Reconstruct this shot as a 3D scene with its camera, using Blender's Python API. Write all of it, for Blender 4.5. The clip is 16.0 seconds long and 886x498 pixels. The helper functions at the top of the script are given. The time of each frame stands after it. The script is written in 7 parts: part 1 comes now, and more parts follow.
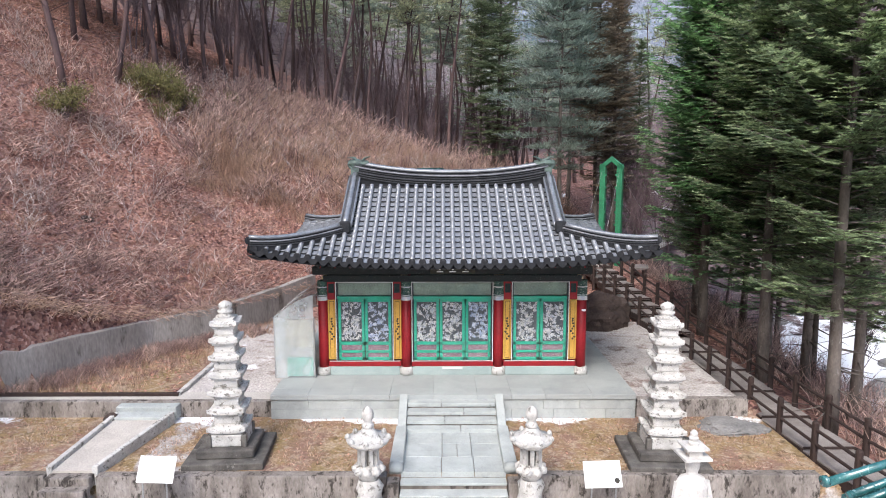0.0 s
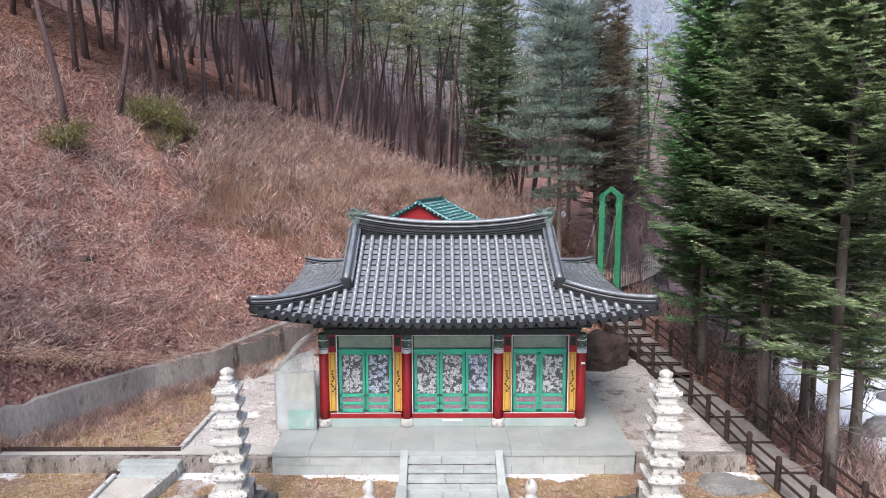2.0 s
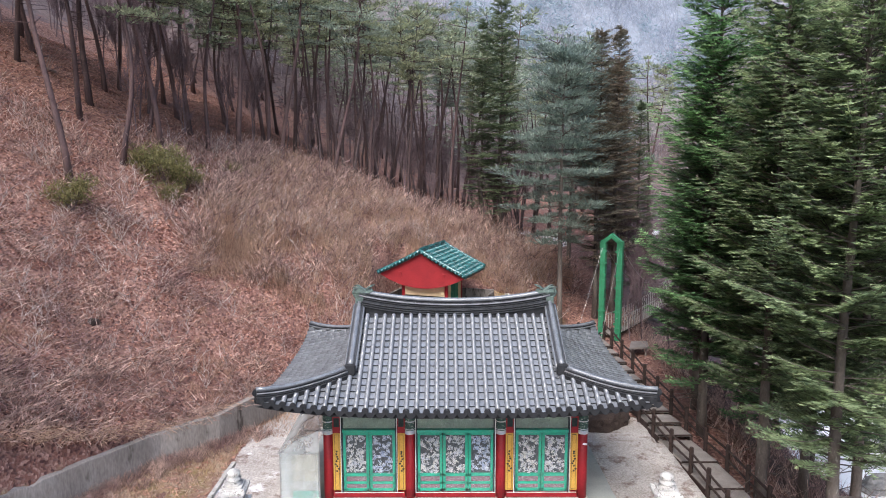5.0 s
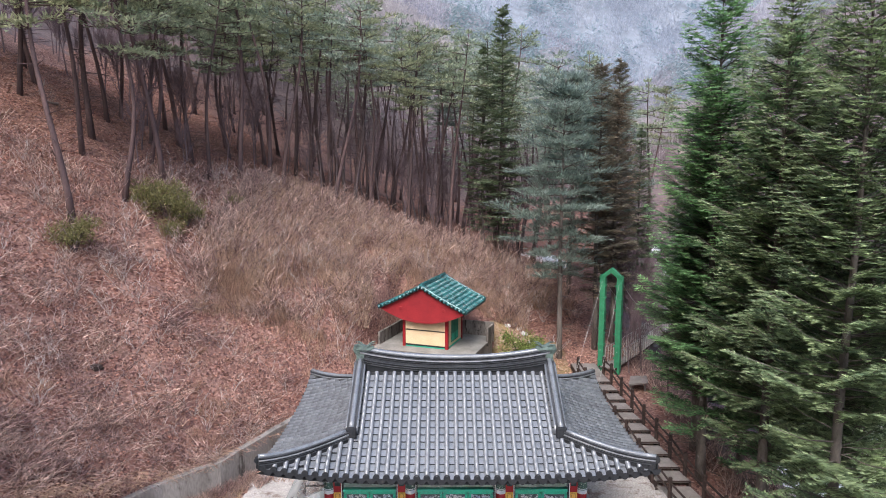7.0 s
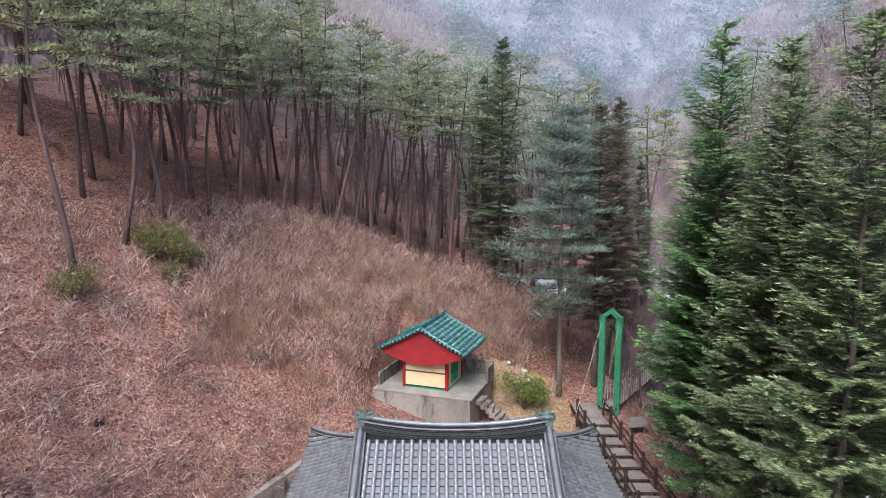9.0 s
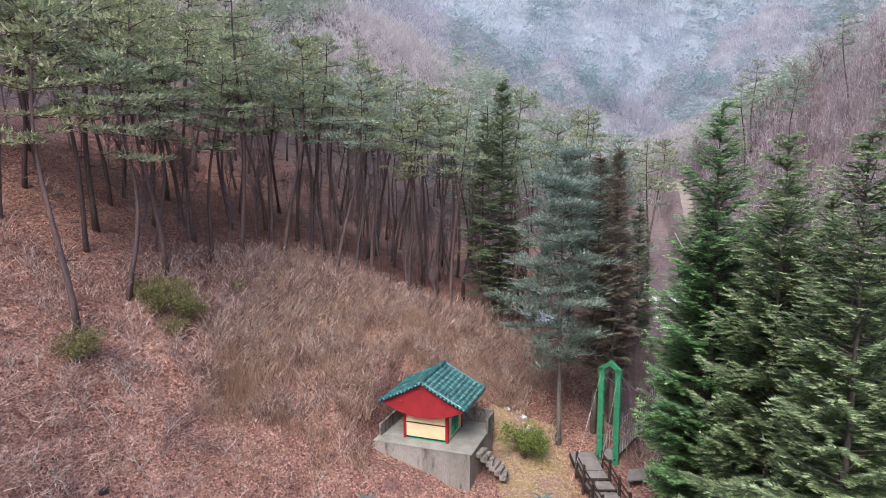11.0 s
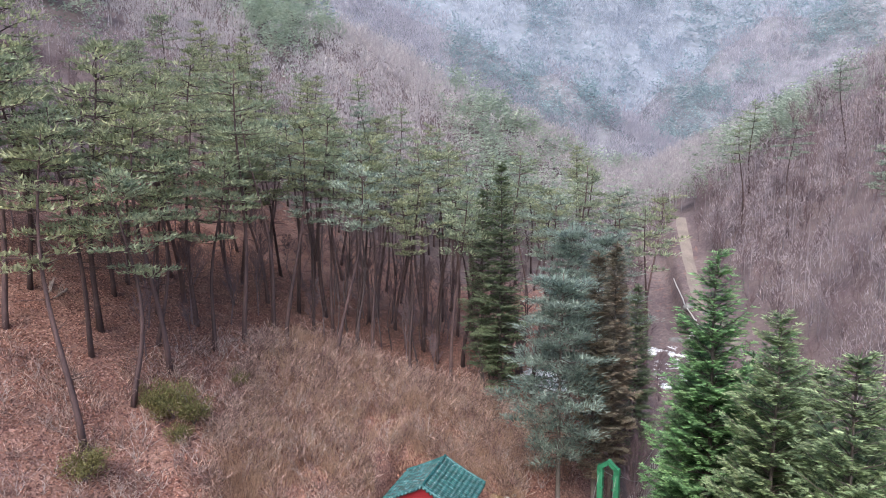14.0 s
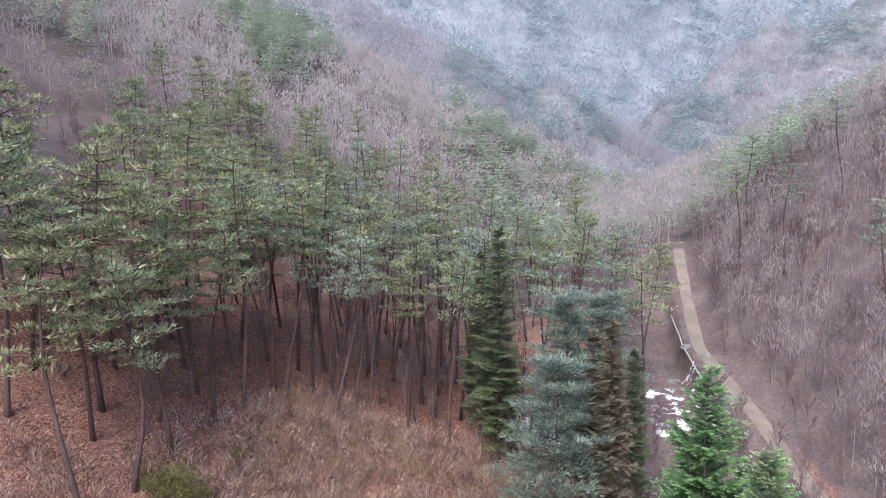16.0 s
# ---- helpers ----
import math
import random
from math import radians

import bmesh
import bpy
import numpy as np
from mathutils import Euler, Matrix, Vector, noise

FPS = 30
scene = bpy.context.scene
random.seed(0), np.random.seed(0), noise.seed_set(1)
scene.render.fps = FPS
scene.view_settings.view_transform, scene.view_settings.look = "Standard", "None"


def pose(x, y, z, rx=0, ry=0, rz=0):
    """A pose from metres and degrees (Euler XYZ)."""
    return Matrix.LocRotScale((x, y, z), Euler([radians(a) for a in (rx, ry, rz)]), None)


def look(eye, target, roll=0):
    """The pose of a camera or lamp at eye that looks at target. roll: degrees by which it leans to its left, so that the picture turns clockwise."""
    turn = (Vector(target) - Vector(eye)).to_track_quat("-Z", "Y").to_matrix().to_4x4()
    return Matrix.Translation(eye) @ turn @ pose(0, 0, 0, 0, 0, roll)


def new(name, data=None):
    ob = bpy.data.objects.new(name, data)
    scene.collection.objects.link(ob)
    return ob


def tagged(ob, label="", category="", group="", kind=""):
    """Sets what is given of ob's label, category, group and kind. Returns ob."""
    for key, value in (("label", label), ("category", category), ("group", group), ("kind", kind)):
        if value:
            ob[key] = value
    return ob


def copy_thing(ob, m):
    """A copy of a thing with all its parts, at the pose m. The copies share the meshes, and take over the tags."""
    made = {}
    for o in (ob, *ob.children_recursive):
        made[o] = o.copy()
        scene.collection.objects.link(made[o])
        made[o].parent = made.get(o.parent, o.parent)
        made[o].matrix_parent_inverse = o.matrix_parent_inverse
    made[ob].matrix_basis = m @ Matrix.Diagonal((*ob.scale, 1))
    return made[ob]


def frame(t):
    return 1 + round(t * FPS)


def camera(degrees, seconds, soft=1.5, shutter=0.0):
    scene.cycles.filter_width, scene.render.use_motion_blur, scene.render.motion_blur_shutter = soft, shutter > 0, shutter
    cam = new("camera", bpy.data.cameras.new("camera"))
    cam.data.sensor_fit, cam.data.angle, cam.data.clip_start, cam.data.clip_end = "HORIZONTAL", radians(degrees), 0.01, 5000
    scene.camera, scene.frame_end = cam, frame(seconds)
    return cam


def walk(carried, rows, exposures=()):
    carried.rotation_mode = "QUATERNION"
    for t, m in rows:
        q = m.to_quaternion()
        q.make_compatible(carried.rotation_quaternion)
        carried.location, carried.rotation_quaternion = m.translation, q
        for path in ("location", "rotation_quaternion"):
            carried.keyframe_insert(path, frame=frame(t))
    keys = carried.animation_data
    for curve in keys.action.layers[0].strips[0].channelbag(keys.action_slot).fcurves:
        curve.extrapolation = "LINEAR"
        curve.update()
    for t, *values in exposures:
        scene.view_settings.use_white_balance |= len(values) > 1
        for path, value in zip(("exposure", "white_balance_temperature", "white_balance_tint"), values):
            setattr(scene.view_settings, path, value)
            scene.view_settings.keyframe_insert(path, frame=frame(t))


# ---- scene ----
cam = camera(68.0, 16.0, soft=1.0)
PATH = [
    (0, (-0.251, -20.931, 6.865), (-0.248, -18.948, 6.606), -0.1),
    (0.5, (-0.235, -20.888, 7.277), (-0.232, -18.904, 7.019), -0.1),
    (1, (-0.235, -20.864, 7.715), (-0.232, -18.881, 7.456), -0.1),
    (1.5, (-0.256, -20.852, 8.155), (-0.253, -18.869, 7.896), -0.1),
    (2, (-0.256, -20.825, 8.594), (-0.253, -18.841, 8.335), -0.1),
    (2.5, (-0.261, -20.796, 9.024), (-0.258, -18.813, 8.766), -0.1),
    (3, (-0.274, -20.756, 9.463), (-0.272, -18.773, 9.204), -0.1),
    (3.5, (-0.324, -20.765, 9.915), (-0.321, -18.782, 9.656), -0.1),
    (4, (-0.349, -20.713, 10.358), (-0.346, -18.729, 10.1), -0.1),
    (6.5, (-0.359, -20.68, 12.785), (-0.356, -18.697, 12.526), -0.0),
    (7, (-0.355, -20.605, 13.309), (-0.353, -18.621, 13.05), 0.0),
    (7.5, (-0.349, -20.556, 13.85), (-0.346, -18.573, 13.591), 0.0),
    (8, (-0.351, -20.481, 14.392), (-0.349, -18.498, 14.133), 0.0),
    (8.5, (-0.362, -20.437, 15.028), (-0.36, -18.454, 14.768), -0.0),
    (9, (-0.368, -20.369, 15.684), (-0.365, -18.386, 15.426), -0.0),
    (11.5, (-0.385, -20.287, 19.708), (-0.383, -18.304, 19.448), -0.0),
    (12, (-0.373, -20.253, 20.587), (-0.369, -18.27, 20.327), -0.1),
    (12.5, (-0.376, -20.173, 21.552), (-0.373, -18.19, 21.293), -0.1),
    (13, (-0.367, -20.069, 22.592), (-0.364, -18.086, 22.332), -0.1),
    (13.5, (-0.376, -20.037, 23.712), (-0.373, -18.054, 23.453), -0.2),
    (14, (-0.402, -20.026, 24.929), (-0.399, -18.043, 24.67), -0.1),
    (14.5, (-0.422, -19.98, 26.187), (-0.418, -17.997, 25.928), -0.1),
    (15, (-0.367, -19.949, 27.474), (-0.364, -17.966, 27.215), -0.1),
    (15.5, (-0.285, -19.928, 28.741), (-0.282, -17.945, 28.482), -0.2),
    (16, (-0.192, -19.861, 29.857), (-0.19, -17.877, 29.601), -0.2),
]
walk(cam, [(t, look(eye, target, roll)) for t, eye, target, roll in PATH])

# ---- light: an overcast sky with a weak, wide sun ----
SUN_EL, SUN_ROT = radians(48), radians(200)
world = bpy.data.worlds.new("overcast_sky")
scene.world = world
world.use_nodes = True
wn = world.node_tree
sky = wn.nodes.new("ShaderNodeTexSky")
sky.sky_type = "NISHITA"
sky.sun_disc = False
sky.sun_elevation, sky.sun_rotation = SUN_EL, SUN_ROT
sky.air_density, sky.dust_density, sky.ozone_density = 1.0, 2.4, 1.2
wn.links.new(sky.outputs[0], wn.nodes["Background"].inputs[0])
wn.nodes["Background"].inputs[1].default_value = 0.15
sun = new("sun", bpy.data.lights.new("sun", "SUN"))
sun.data.energy, sun.data.angle, sun.data.color = 1.5, radians(30), (1.0, 0.98, 0.975)
sun.matrix_world = look((math.sin(SUN_ROT) * math.cos(SUN_EL) * 60, math.cos(SUN_ROT) * math.cos(SUN_EL) * 60, math.sin(SUN_EL) * 60), (0, 0, 0))
scene.view_settings.exposure = 1.26

# ---- materials ----
def mat(name, a, b=None, rough=0.8, scale=4.0, fine=40.0, bump=0.3, metal=0.0, c=None, spots=0.0, stretch=(1, 1, 1), vary=0.0, island=False, spec=0.3, dist=0.02):
    """Two colours mixed by broad and fine noise, a third in spots, with relief. vary: brightness that differs from piece to piece."""
    b = b or tuple(v * 0.7 for v in a)
    m = bpy.data.materials.new(name)
    m.use_nodes = True
    t = m.node_tree
    n, l = t.nodes, t.links
    bsdf = n["Principled BSDF"]
    geo, coord, place = n.new("ShaderNodeNewGeometry"), n.new("ShaderNodeTexCoord"), n.new("ShaderNodeMapping")
    place.inputs["Scale"].default_value = stretch
    l.new(coord.outputs["Object"], place.inputs[0])
    def noise_at(s, detail=4.0, rough_=0.6):
        k = n.new("ShaderNodeTexNoise")
        k.inputs["Scale"].default_value, k.inputs["Detail"].default_value, k.inputs["Roughness"].default_value = s, detail, rough_
        l.new(place.outputs[0], k.inputs["Vector"])
        return k
    def ramp(src, lo, hi):
        k = n.new("ShaderNodeMapRange")
        k.inputs[1].default_value, k.inputs[2].default_value = lo, hi
        l.new(src, k.inputs[0])
        return k.outputs[0]
    def mix(fac, x, y, mode="MIX"):
        k = n.new("ShaderNodeMix")
        k.data_type, k.blend_type = "RGBA", mode
        for socket, v in ((k.inputs[0], fac), (k.inputs[6], x), (k.inputs[7], y)):
            if hasattr(v, "links"):
                l.new(v, socket)
            else:
                socket.default_value = (*v, 1) if isinstance(v, tuple) else v
        return k.outputs[2]
    big, small = noise_at(scale), noise_at(fine, 3.0)
    col = mix(ramp(big.outputs[0], 0.35, 0.65), tuple(a), tuple(b))
    if c:
        spot = noise_at(scale * 2.7, 5.0, 0.7)
        col = mix(ramp(spot.outputs[0], 0.62 - spots, 0.72 - spots), col, tuple(c))
    grain = n.new("ShaderNodeMapRange")
    grain.inputs[1].default_value, grain.inputs[2].default_value = 0.25, 0.75
    grain.inputs[3].default_value, grain.inputs[4].default_value = 0.72, 1.22
    l.new(small.outputs[0], grain.inputs[0])
    col = mix(1.0, col, grain.outputs[0], "MULTIPLY")
    if vary:
        if island:
            src = geo.outputs["Random Per Island"]
        else:
            info = n.new("ShaderNodeObjectInfo")
            src = info.outputs["Random"]
        k = n.new("ShaderNodeMapRange")
        k.inputs[3].default_value, k.inputs[4].default_value = 1 - vary, 1 + vary
        l.new(src, k.inputs[0])
        col = mix(1.0, col, k.outputs[0], "MULTIPLY")
    l.new(col, bsdf.inputs["Base Color"])
    rr = n.new("ShaderNodeMapRange")
    rr.inputs[3].default_value, rr.inputs[4].default_value = max(0.02, rough - 0.12), min(1, rough + 0.1)
    l.new(big.outputs[0], rr.inputs[0])
    l.new(rr.outputs[0], bsdf.inputs["Roughness"])
    bsdf.inputs["Metallic"].default_value = metal
    bsdf.inputs["Specular IOR Level"].default_value = spec
    if bump:
        bp = n.new("ShaderNodeBump")
        bp.inputs["Strength"].default_value, bp.inputs["Distance"].default_value = bump, dist
        l.new(small.outputs[0], bp.inputs["Height"])
        l.new(bp.outputs[0], bsdf.inputs["Normal"])
    return m


def leaf_mat(name, a, b, vary=0.35, scale=0.5):
    """Needles or leaves: colour differs from blade to blade and over the crown; some light passes through."""
    m = mat(name, a, b, rough=0.7, scale=scale, fine=6.0, bump=0, vary=vary, island=True, spec=0.2)
    t = m.node_tree
    bsdf = t.nodes["Principled BSDF"]
    thin, both = t.nodes.new("ShaderNodeBsdfTranslucent"), t.nodes.new("ShaderNodeMixShader")
    t.links.new(bsdf.inputs["Base Color"].links[0].from_socket, thin.inputs[0])
    both.inputs[0].default_value = 0.42
    t.links.new(bsdf.outputs[0], both.inputs[1])
    t.links.new(thin.outputs[0], both.inputs[2])
    t.links.new(both.outputs[0], t.nodes["Material Output"].inputs[0])
    return m


M_STONE = mat("pale_granite", (0.43, 0.455, 0.44), (0.33, 0.35, 0.34), 0.75, 1.5, 60, 0.25, c=(0.23, 0.235, 0.22), spots=0.0, vary=0.06)
M_SLAB = mat("granite_slab", (0.375, 0.395, 0.385), (0.31, 0.33, 0.322), 0.6, 0.8, 50, 0.15, c=(0.27, 0.285, 0.275), spots=0.0, vary=0.05)
M_SILL = mat("blue_green_sill_stone", (0.36, 0.42, 0.405), (0.29, 0.35, 0.335), 0.7, 1.5, 50, 0.2, c=(0.25, 0.36, 0.32), spots=-0.02)
M_PAGODA = mat("weathered_white_granite", (0.60, 0.585, 0.56), (0.43, 0.415, 0.39), 0.85, 3, 60, 0.6, c=(0.17, 0.158, 0.14), spots=0.075)
M_PLINTH = mat("dark_weathered_stone", (0.15, 0.138, 0.125), (0.065, 0.06, 0.056), 0.9, 2.2, 50, 0.4, c=(0.30, 0.285, 0.26), spots=0.0)
M_CONC = mat("stained_concrete", (0.31, 0.275, 0.25), (0.14, 0.12, 0.105), 0.9, 1.8, 24, 0.5, c=(0.05, 0.042, 0.036), spots=0.1, stretch=(1, 1, 0.4))
M_WALLC = mat("old_retaining_concrete", (0.34, 0.31, 0.29), (0.20, 0.178, 0.165), 0.9, 0.6, 16, 0.5, c=(0.10, 0.085, 0.076), spots=0.05, stretch=(1, 1, 0.25))
M_TILE = mat("grey_roof_tile", (0.198, 0.211, 0.233), (0.14, 0.15, 0.167), 0.22, 2.0, 30, 0.1, vary=0.08, spec=1.0, c=(0.15, 0.155, 0.165), spots=-0.02)
M_TILEJ = mat("grey_roof_tile_field", (0.198, 0.211, 0.233), (0.14, 0.15, 0.167), 0.22, 2.0, 30, 0.1, vary=0.08, island=True, spec=1.0, c=(0.15, 0.155, 0.165), spots=-0.02)
M_PAN = mat("pale_worn_pan_tile", (0.218, 0.23, 0.252), (0.162, 0.171, 0.188), 0.2, 2.5, 30, 0.1, vary=0.12, spec=1.0)
M_PANJ = mat("pale_worn_pan_tile_field", (0.218, 0.23, 0.252), (0.162, 0.171, 0.188), 0.2, 2.5, 30, 0.1, vary=0.12, island=True, spec=1.0)
M_BAND = mat("weathered_ridge_band", (0.055, 0.058, 0.066), (0.035, 0.037, 0.042), 0.65, 3, 40, 0.2)
M_CAP = mat("ridge_cap_tile", (0.21, 0.218, 0.236), (0.13, 0.136, 0.15), 0.4, 3, 30, 0.2)
M_CAPITAL = mat("patterned_capital_paint", (0.03, 0.06, 0.055), (0.05, 0.11, 0.085), 0.7, 9, 60, 0.2, c=(0.55, 0.55, 0.48), spots=0.06)
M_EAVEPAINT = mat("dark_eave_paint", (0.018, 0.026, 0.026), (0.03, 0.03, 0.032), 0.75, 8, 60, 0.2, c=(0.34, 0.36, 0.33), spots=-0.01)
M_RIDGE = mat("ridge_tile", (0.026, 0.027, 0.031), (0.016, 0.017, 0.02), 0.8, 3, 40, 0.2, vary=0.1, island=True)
M_RED = mat("dark_red_lacquer", (0.30, 0.014, 0.02), (0.23, 0.011, 0.016), 0.5, 2, 40, 0.08)
M_BRIGHTRED = mat("red_painted_board", (0.31, 0.024, 0.03), (0.25, 0.019, 0.025), 0.6, 1.5, 30, 0.1)
M_TEAL = mat("green_dancheong_paint", (0.03, 0.42, 0.27), (0.025, 0.36, 0.23), 0.5, 3, 40, 0.06)
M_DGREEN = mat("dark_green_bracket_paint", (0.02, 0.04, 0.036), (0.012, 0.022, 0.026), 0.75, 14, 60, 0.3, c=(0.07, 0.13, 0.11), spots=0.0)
M_YELLOW = mat("ochre_yellow_panel", (0.62, 0.36, 0.075), (0.55, 0.30, 0.06), 0.6, 3, 40, 0.06)
M_CREAM = mat("cream_plaster", (0.72, 0.56, 0.36), (0.66, 0.50, 0.31), 0.8, 2, 40, 0.1)
M_WHITE = mat("white_line_paint", (0.70, 0.70, 0.68), (0.6, 0.6, 0.58), 0.6, 6, 50, 0.1)
M_DARK = mat("dark_motif_paint", (0.03, 0.03, 0.028), (0.05, 0.045, 0.03), 0.7, 10, 60, 0.1)
M_LATTICE = mat("carved_flower_lattice", (0.66, 0.64, 0.58), (0.42, 0.46, 0.55), 0.8, 9, 80, 0.2, c=(0.45, 0.20, 0.20), spots=-0.02, vary=0.2, island=True)
M_LATBLUE = mat("blue_flower_lattice", (0.62, 0.64, 0.67), (0.30, 0.38, 0.56), 0.8, 9, 80, 0.2, c=(0.62, 0.55, 0.55), spots=-0.02, vary=0.2, island=True)
M_LATDARK = mat("grey_lattice_backing", (0.10, 0.115, 0.125), (0.06, 0.065, 0.075), 0.8, 8, 60, 0.2, c=(0.16, 0.10, 0.10), spots=0.0)
M_LOWPANEL = mat("carved_lower_panel", (0.16, 0.085, 0.10), (0.25, 0.17, 0.20), 0.7, 12, 60, 0.3, c=(0.58, 0.52, 0.54), spots=0.08)
M_LATBACK = mat("dark_lattice_backing", (0.035, 0.05, 0.055), (0.02, 0.03, 0.035), 0.8, 8, 60, 0.2)
M_GREENPYL = mat("green_steel_paint", (0.04, 0.235, 0.12), (0.032, 0.18, 0.092), 0.5, 2, 30, 0.1, c=(0.07, 0.20, 0.08), spots=-0.02)
# the teal-white spots paint highlights into the glaze colour
M_TEALTILE = mat("teal_glazed_tile", (0.035, 0.15, 0.155), (0.02, 0.09, 0.095), 0.22, 3, 30, 0.1, vary=0.4, island=True, spec=0.9, c=(0.30, 0.46, 0.47), spots=0.03)
M_POST = mat("dark_stained_post_wood", (0.045, 0.028, 0.024), (0.03, 0.02, 0.018), 0.8, 5, 60, 0.3, stretch=(1, 1, 0.2))
M_DECK = mat("weathered_deck_boards", (0.28, 0.25, 0.235), (0.205, 0.18, 0.167), 0.85, 2, 50, 0.3, vary=0.12)
M_ROCK = mat("dark_boulder", (0.075, 0.053, 0.046), (0.04, 0.029, 0.026), 0.9, 1.5, 18, 0.8, c=(0.17, 0.135, 0.115), spots=-0.01, dist=0.05)
M_GREYROCK = mat("grey_river_rock", (0.25, 0.24, 0.23), (0.16, 0.155, 0.15), 0.9, 1.2, 14, 0.6, dist=0.05, vary=0.2)
M_BARKP = mat("pine_bark", (0.115, 0.073, 0.07), (0.068, 0.047, 0.05), 0.95, 1.5, 22, 0.6, c=(0.15, 0.065, 0.05), spots=-0.03, stretch=(1, 1, 0.3), vary=0.35, dist=0.03)
M_POLEBARK = mat("grey_mauve_bark", (0.15, 0.112, 0.114), (0.092, 0.069, 0.072), 0.95, 1.5, 22, 0.5, stretch=(1, 1, 0.3), vary=0.35, dist=0.03)
M_BARKF = mat("fir_bark", (0.17, 0.145, 0.13), (0.10, 0.083, 0.074), 0.95, 1.5, 22, 0.6, c=(0.33, 0.31, 0.29), spots=0.02, stretch=(1, 1, 0.4), vary=0.25, dist=0.03)
M_DEAD = mat("dead_barkless_wood", (0.42, 0.35, 0.31), (0.28, 0.22, 0.195), 0.9, 3, 30, 0.4, stretch=(1, 1, 0.4))
M_BARE = mat("bare_twig_bark", (0.185, 0.132, 0.142), (0.125, 0.09, 0.098), 0.95, 0.8, 10, 0.2, vary=0.25)
M_PINE = leaf_mat("red_pine_needles", (0.185, 0.22, 0.14), (0.49, 0.51, 0.315), 0.4, 0.8)
M_PINEG = leaf_mat("grey_green_pine_needles", (0.175, 0.225, 0.16), (0.44, 0.485, 0.315), 0.4, 0.8)
M_PINEB = leaf_mat("blue_pine_needles", (0.175, 0.235, 0.195), (0.44, 0.50, 0.39), 0.4, 0.8)
M_FIR = leaf_mat("fir_needles", (0.12, 0.178, 0.105), (0.285, 0.36, 0.19), 0.5, 0.9)
M_FIRG = leaf_mat("deep_green_fir_needles", (0.085, 0.175, 0.085), (0.21, 0.36, 0.165), 0.5, 0.9)
M_FIRGT = leaf_mat("fresh_green_fir_tips", (0.20, 0.39, 0.17), (0.34, 0.53, 0.245), 0.5)
M_SPRUCE = leaf_mat("dark_spruce_needles", (0.15, 0.20, 0.125), (0.23, 0.285, 0.165), 0.4)
M_FIRTIP = leaf_mat("fresh_fir_tips", (0.27, 0.36, 0.195), (0.43, 0.51, 0.295), 0.5)
M_RUST = leaf_mat("rusty_conifer_needles", (0.30, 0.235, 0.17), (0.21, 0.20, 0.15))
M_BLUE = leaf_mat("soft_blue_green_needles", (0.16, 0.22, 0.19), (0.36, 0.43, 0.37), 0.4, 0.8)
M_BUSH = leaf_mat("bush_leaves", (0.12, 0.18, 0.05), (0.27, 0.32, 0.10), 0.5, 2.0)
M_BROOM = leaf_mat("olive_broom_twigs", (0.19, 0.185, 0.085), (0.28, 0.255, 0.12), 0.5, 2.0)
M_TWIG = leaf_mat("dry_brush_twigs", (0.23, 0.142, 0.142), (0.60, 0.45, 0.385), 0.75, 0.8)
M_PALETWIG = leaf_mat("pale_grey_twigs", (0.52, 0.44, 0.42), (0.66, 0.60, 0.57), 0.35, 0.8)
M_STRAW = leaf_mat("dry_straw_grass", (0.56, 0.405, 0.305), (0.36, 0.225, 0.17), 0.5, 0.5)
M_LEAF = leaf_mat("fallen_leaves", (0.30, 0.145, 0.11), (0.50, 0.295, 0.225), 0.6, 0.4)
# base colours of the far woods hold painted haze, strongest in the HAZE pair
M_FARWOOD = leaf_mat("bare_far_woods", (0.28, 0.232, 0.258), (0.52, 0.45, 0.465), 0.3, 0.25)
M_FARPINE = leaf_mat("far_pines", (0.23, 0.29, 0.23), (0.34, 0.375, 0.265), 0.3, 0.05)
M_HAZEWOOD = leaf_mat("haze_paled_far_twigs", (0.40, 0.36, 0.375), (0.58, 0.54, 0.535), 0.12, 0.16)
M_HAZEPINE = leaf_mat("haze_paled_far_pines", (0.31, 0.38, 0.30), (0.47, 0.53, 0.42), 0.12, 0.16)
M_STEEL = mat("galvanised_steel", (0.45, 0.45, 0.45), (0.36, 0.36, 0.36), 0.45, 4, 40, 0.1, metal=0.8)
M_SIGN = mat("white_sign_board", (0.82, 0.82, 0.82), (0.78, 0.78, 0.79), 0.4, 2, 30, 0.03)
M_PIPE = mat("dusty_pale_pipe", (0.52, 0.51, 0.49), (0.42, 0.41, 0.39), 0.6, 2, 20, 0.1)
M_STATUE = mat("pale_statue_stone", (0.62, 0.60, 0.57), (0.50, 0.48, 0.46), 0.8, 4, 60, 0.2)
M_ROAD = mat("pale_road_gravel", (0.27, 0.225, 0.195), (0.20, 0.165, 0.145), 0.95, 0.5, 12, 0.4, c=(0.24, 0.21, 0.14), spots=0.0)
# near-black for wall drips and dirty tile joints, and for painted lip shadows
M_EDGE = mat("dirt_and_shade_edge", (0.035, 0.037, 0.042), (0.022, 0.023, 0.027), 0.8, 6, 40, 0.2)


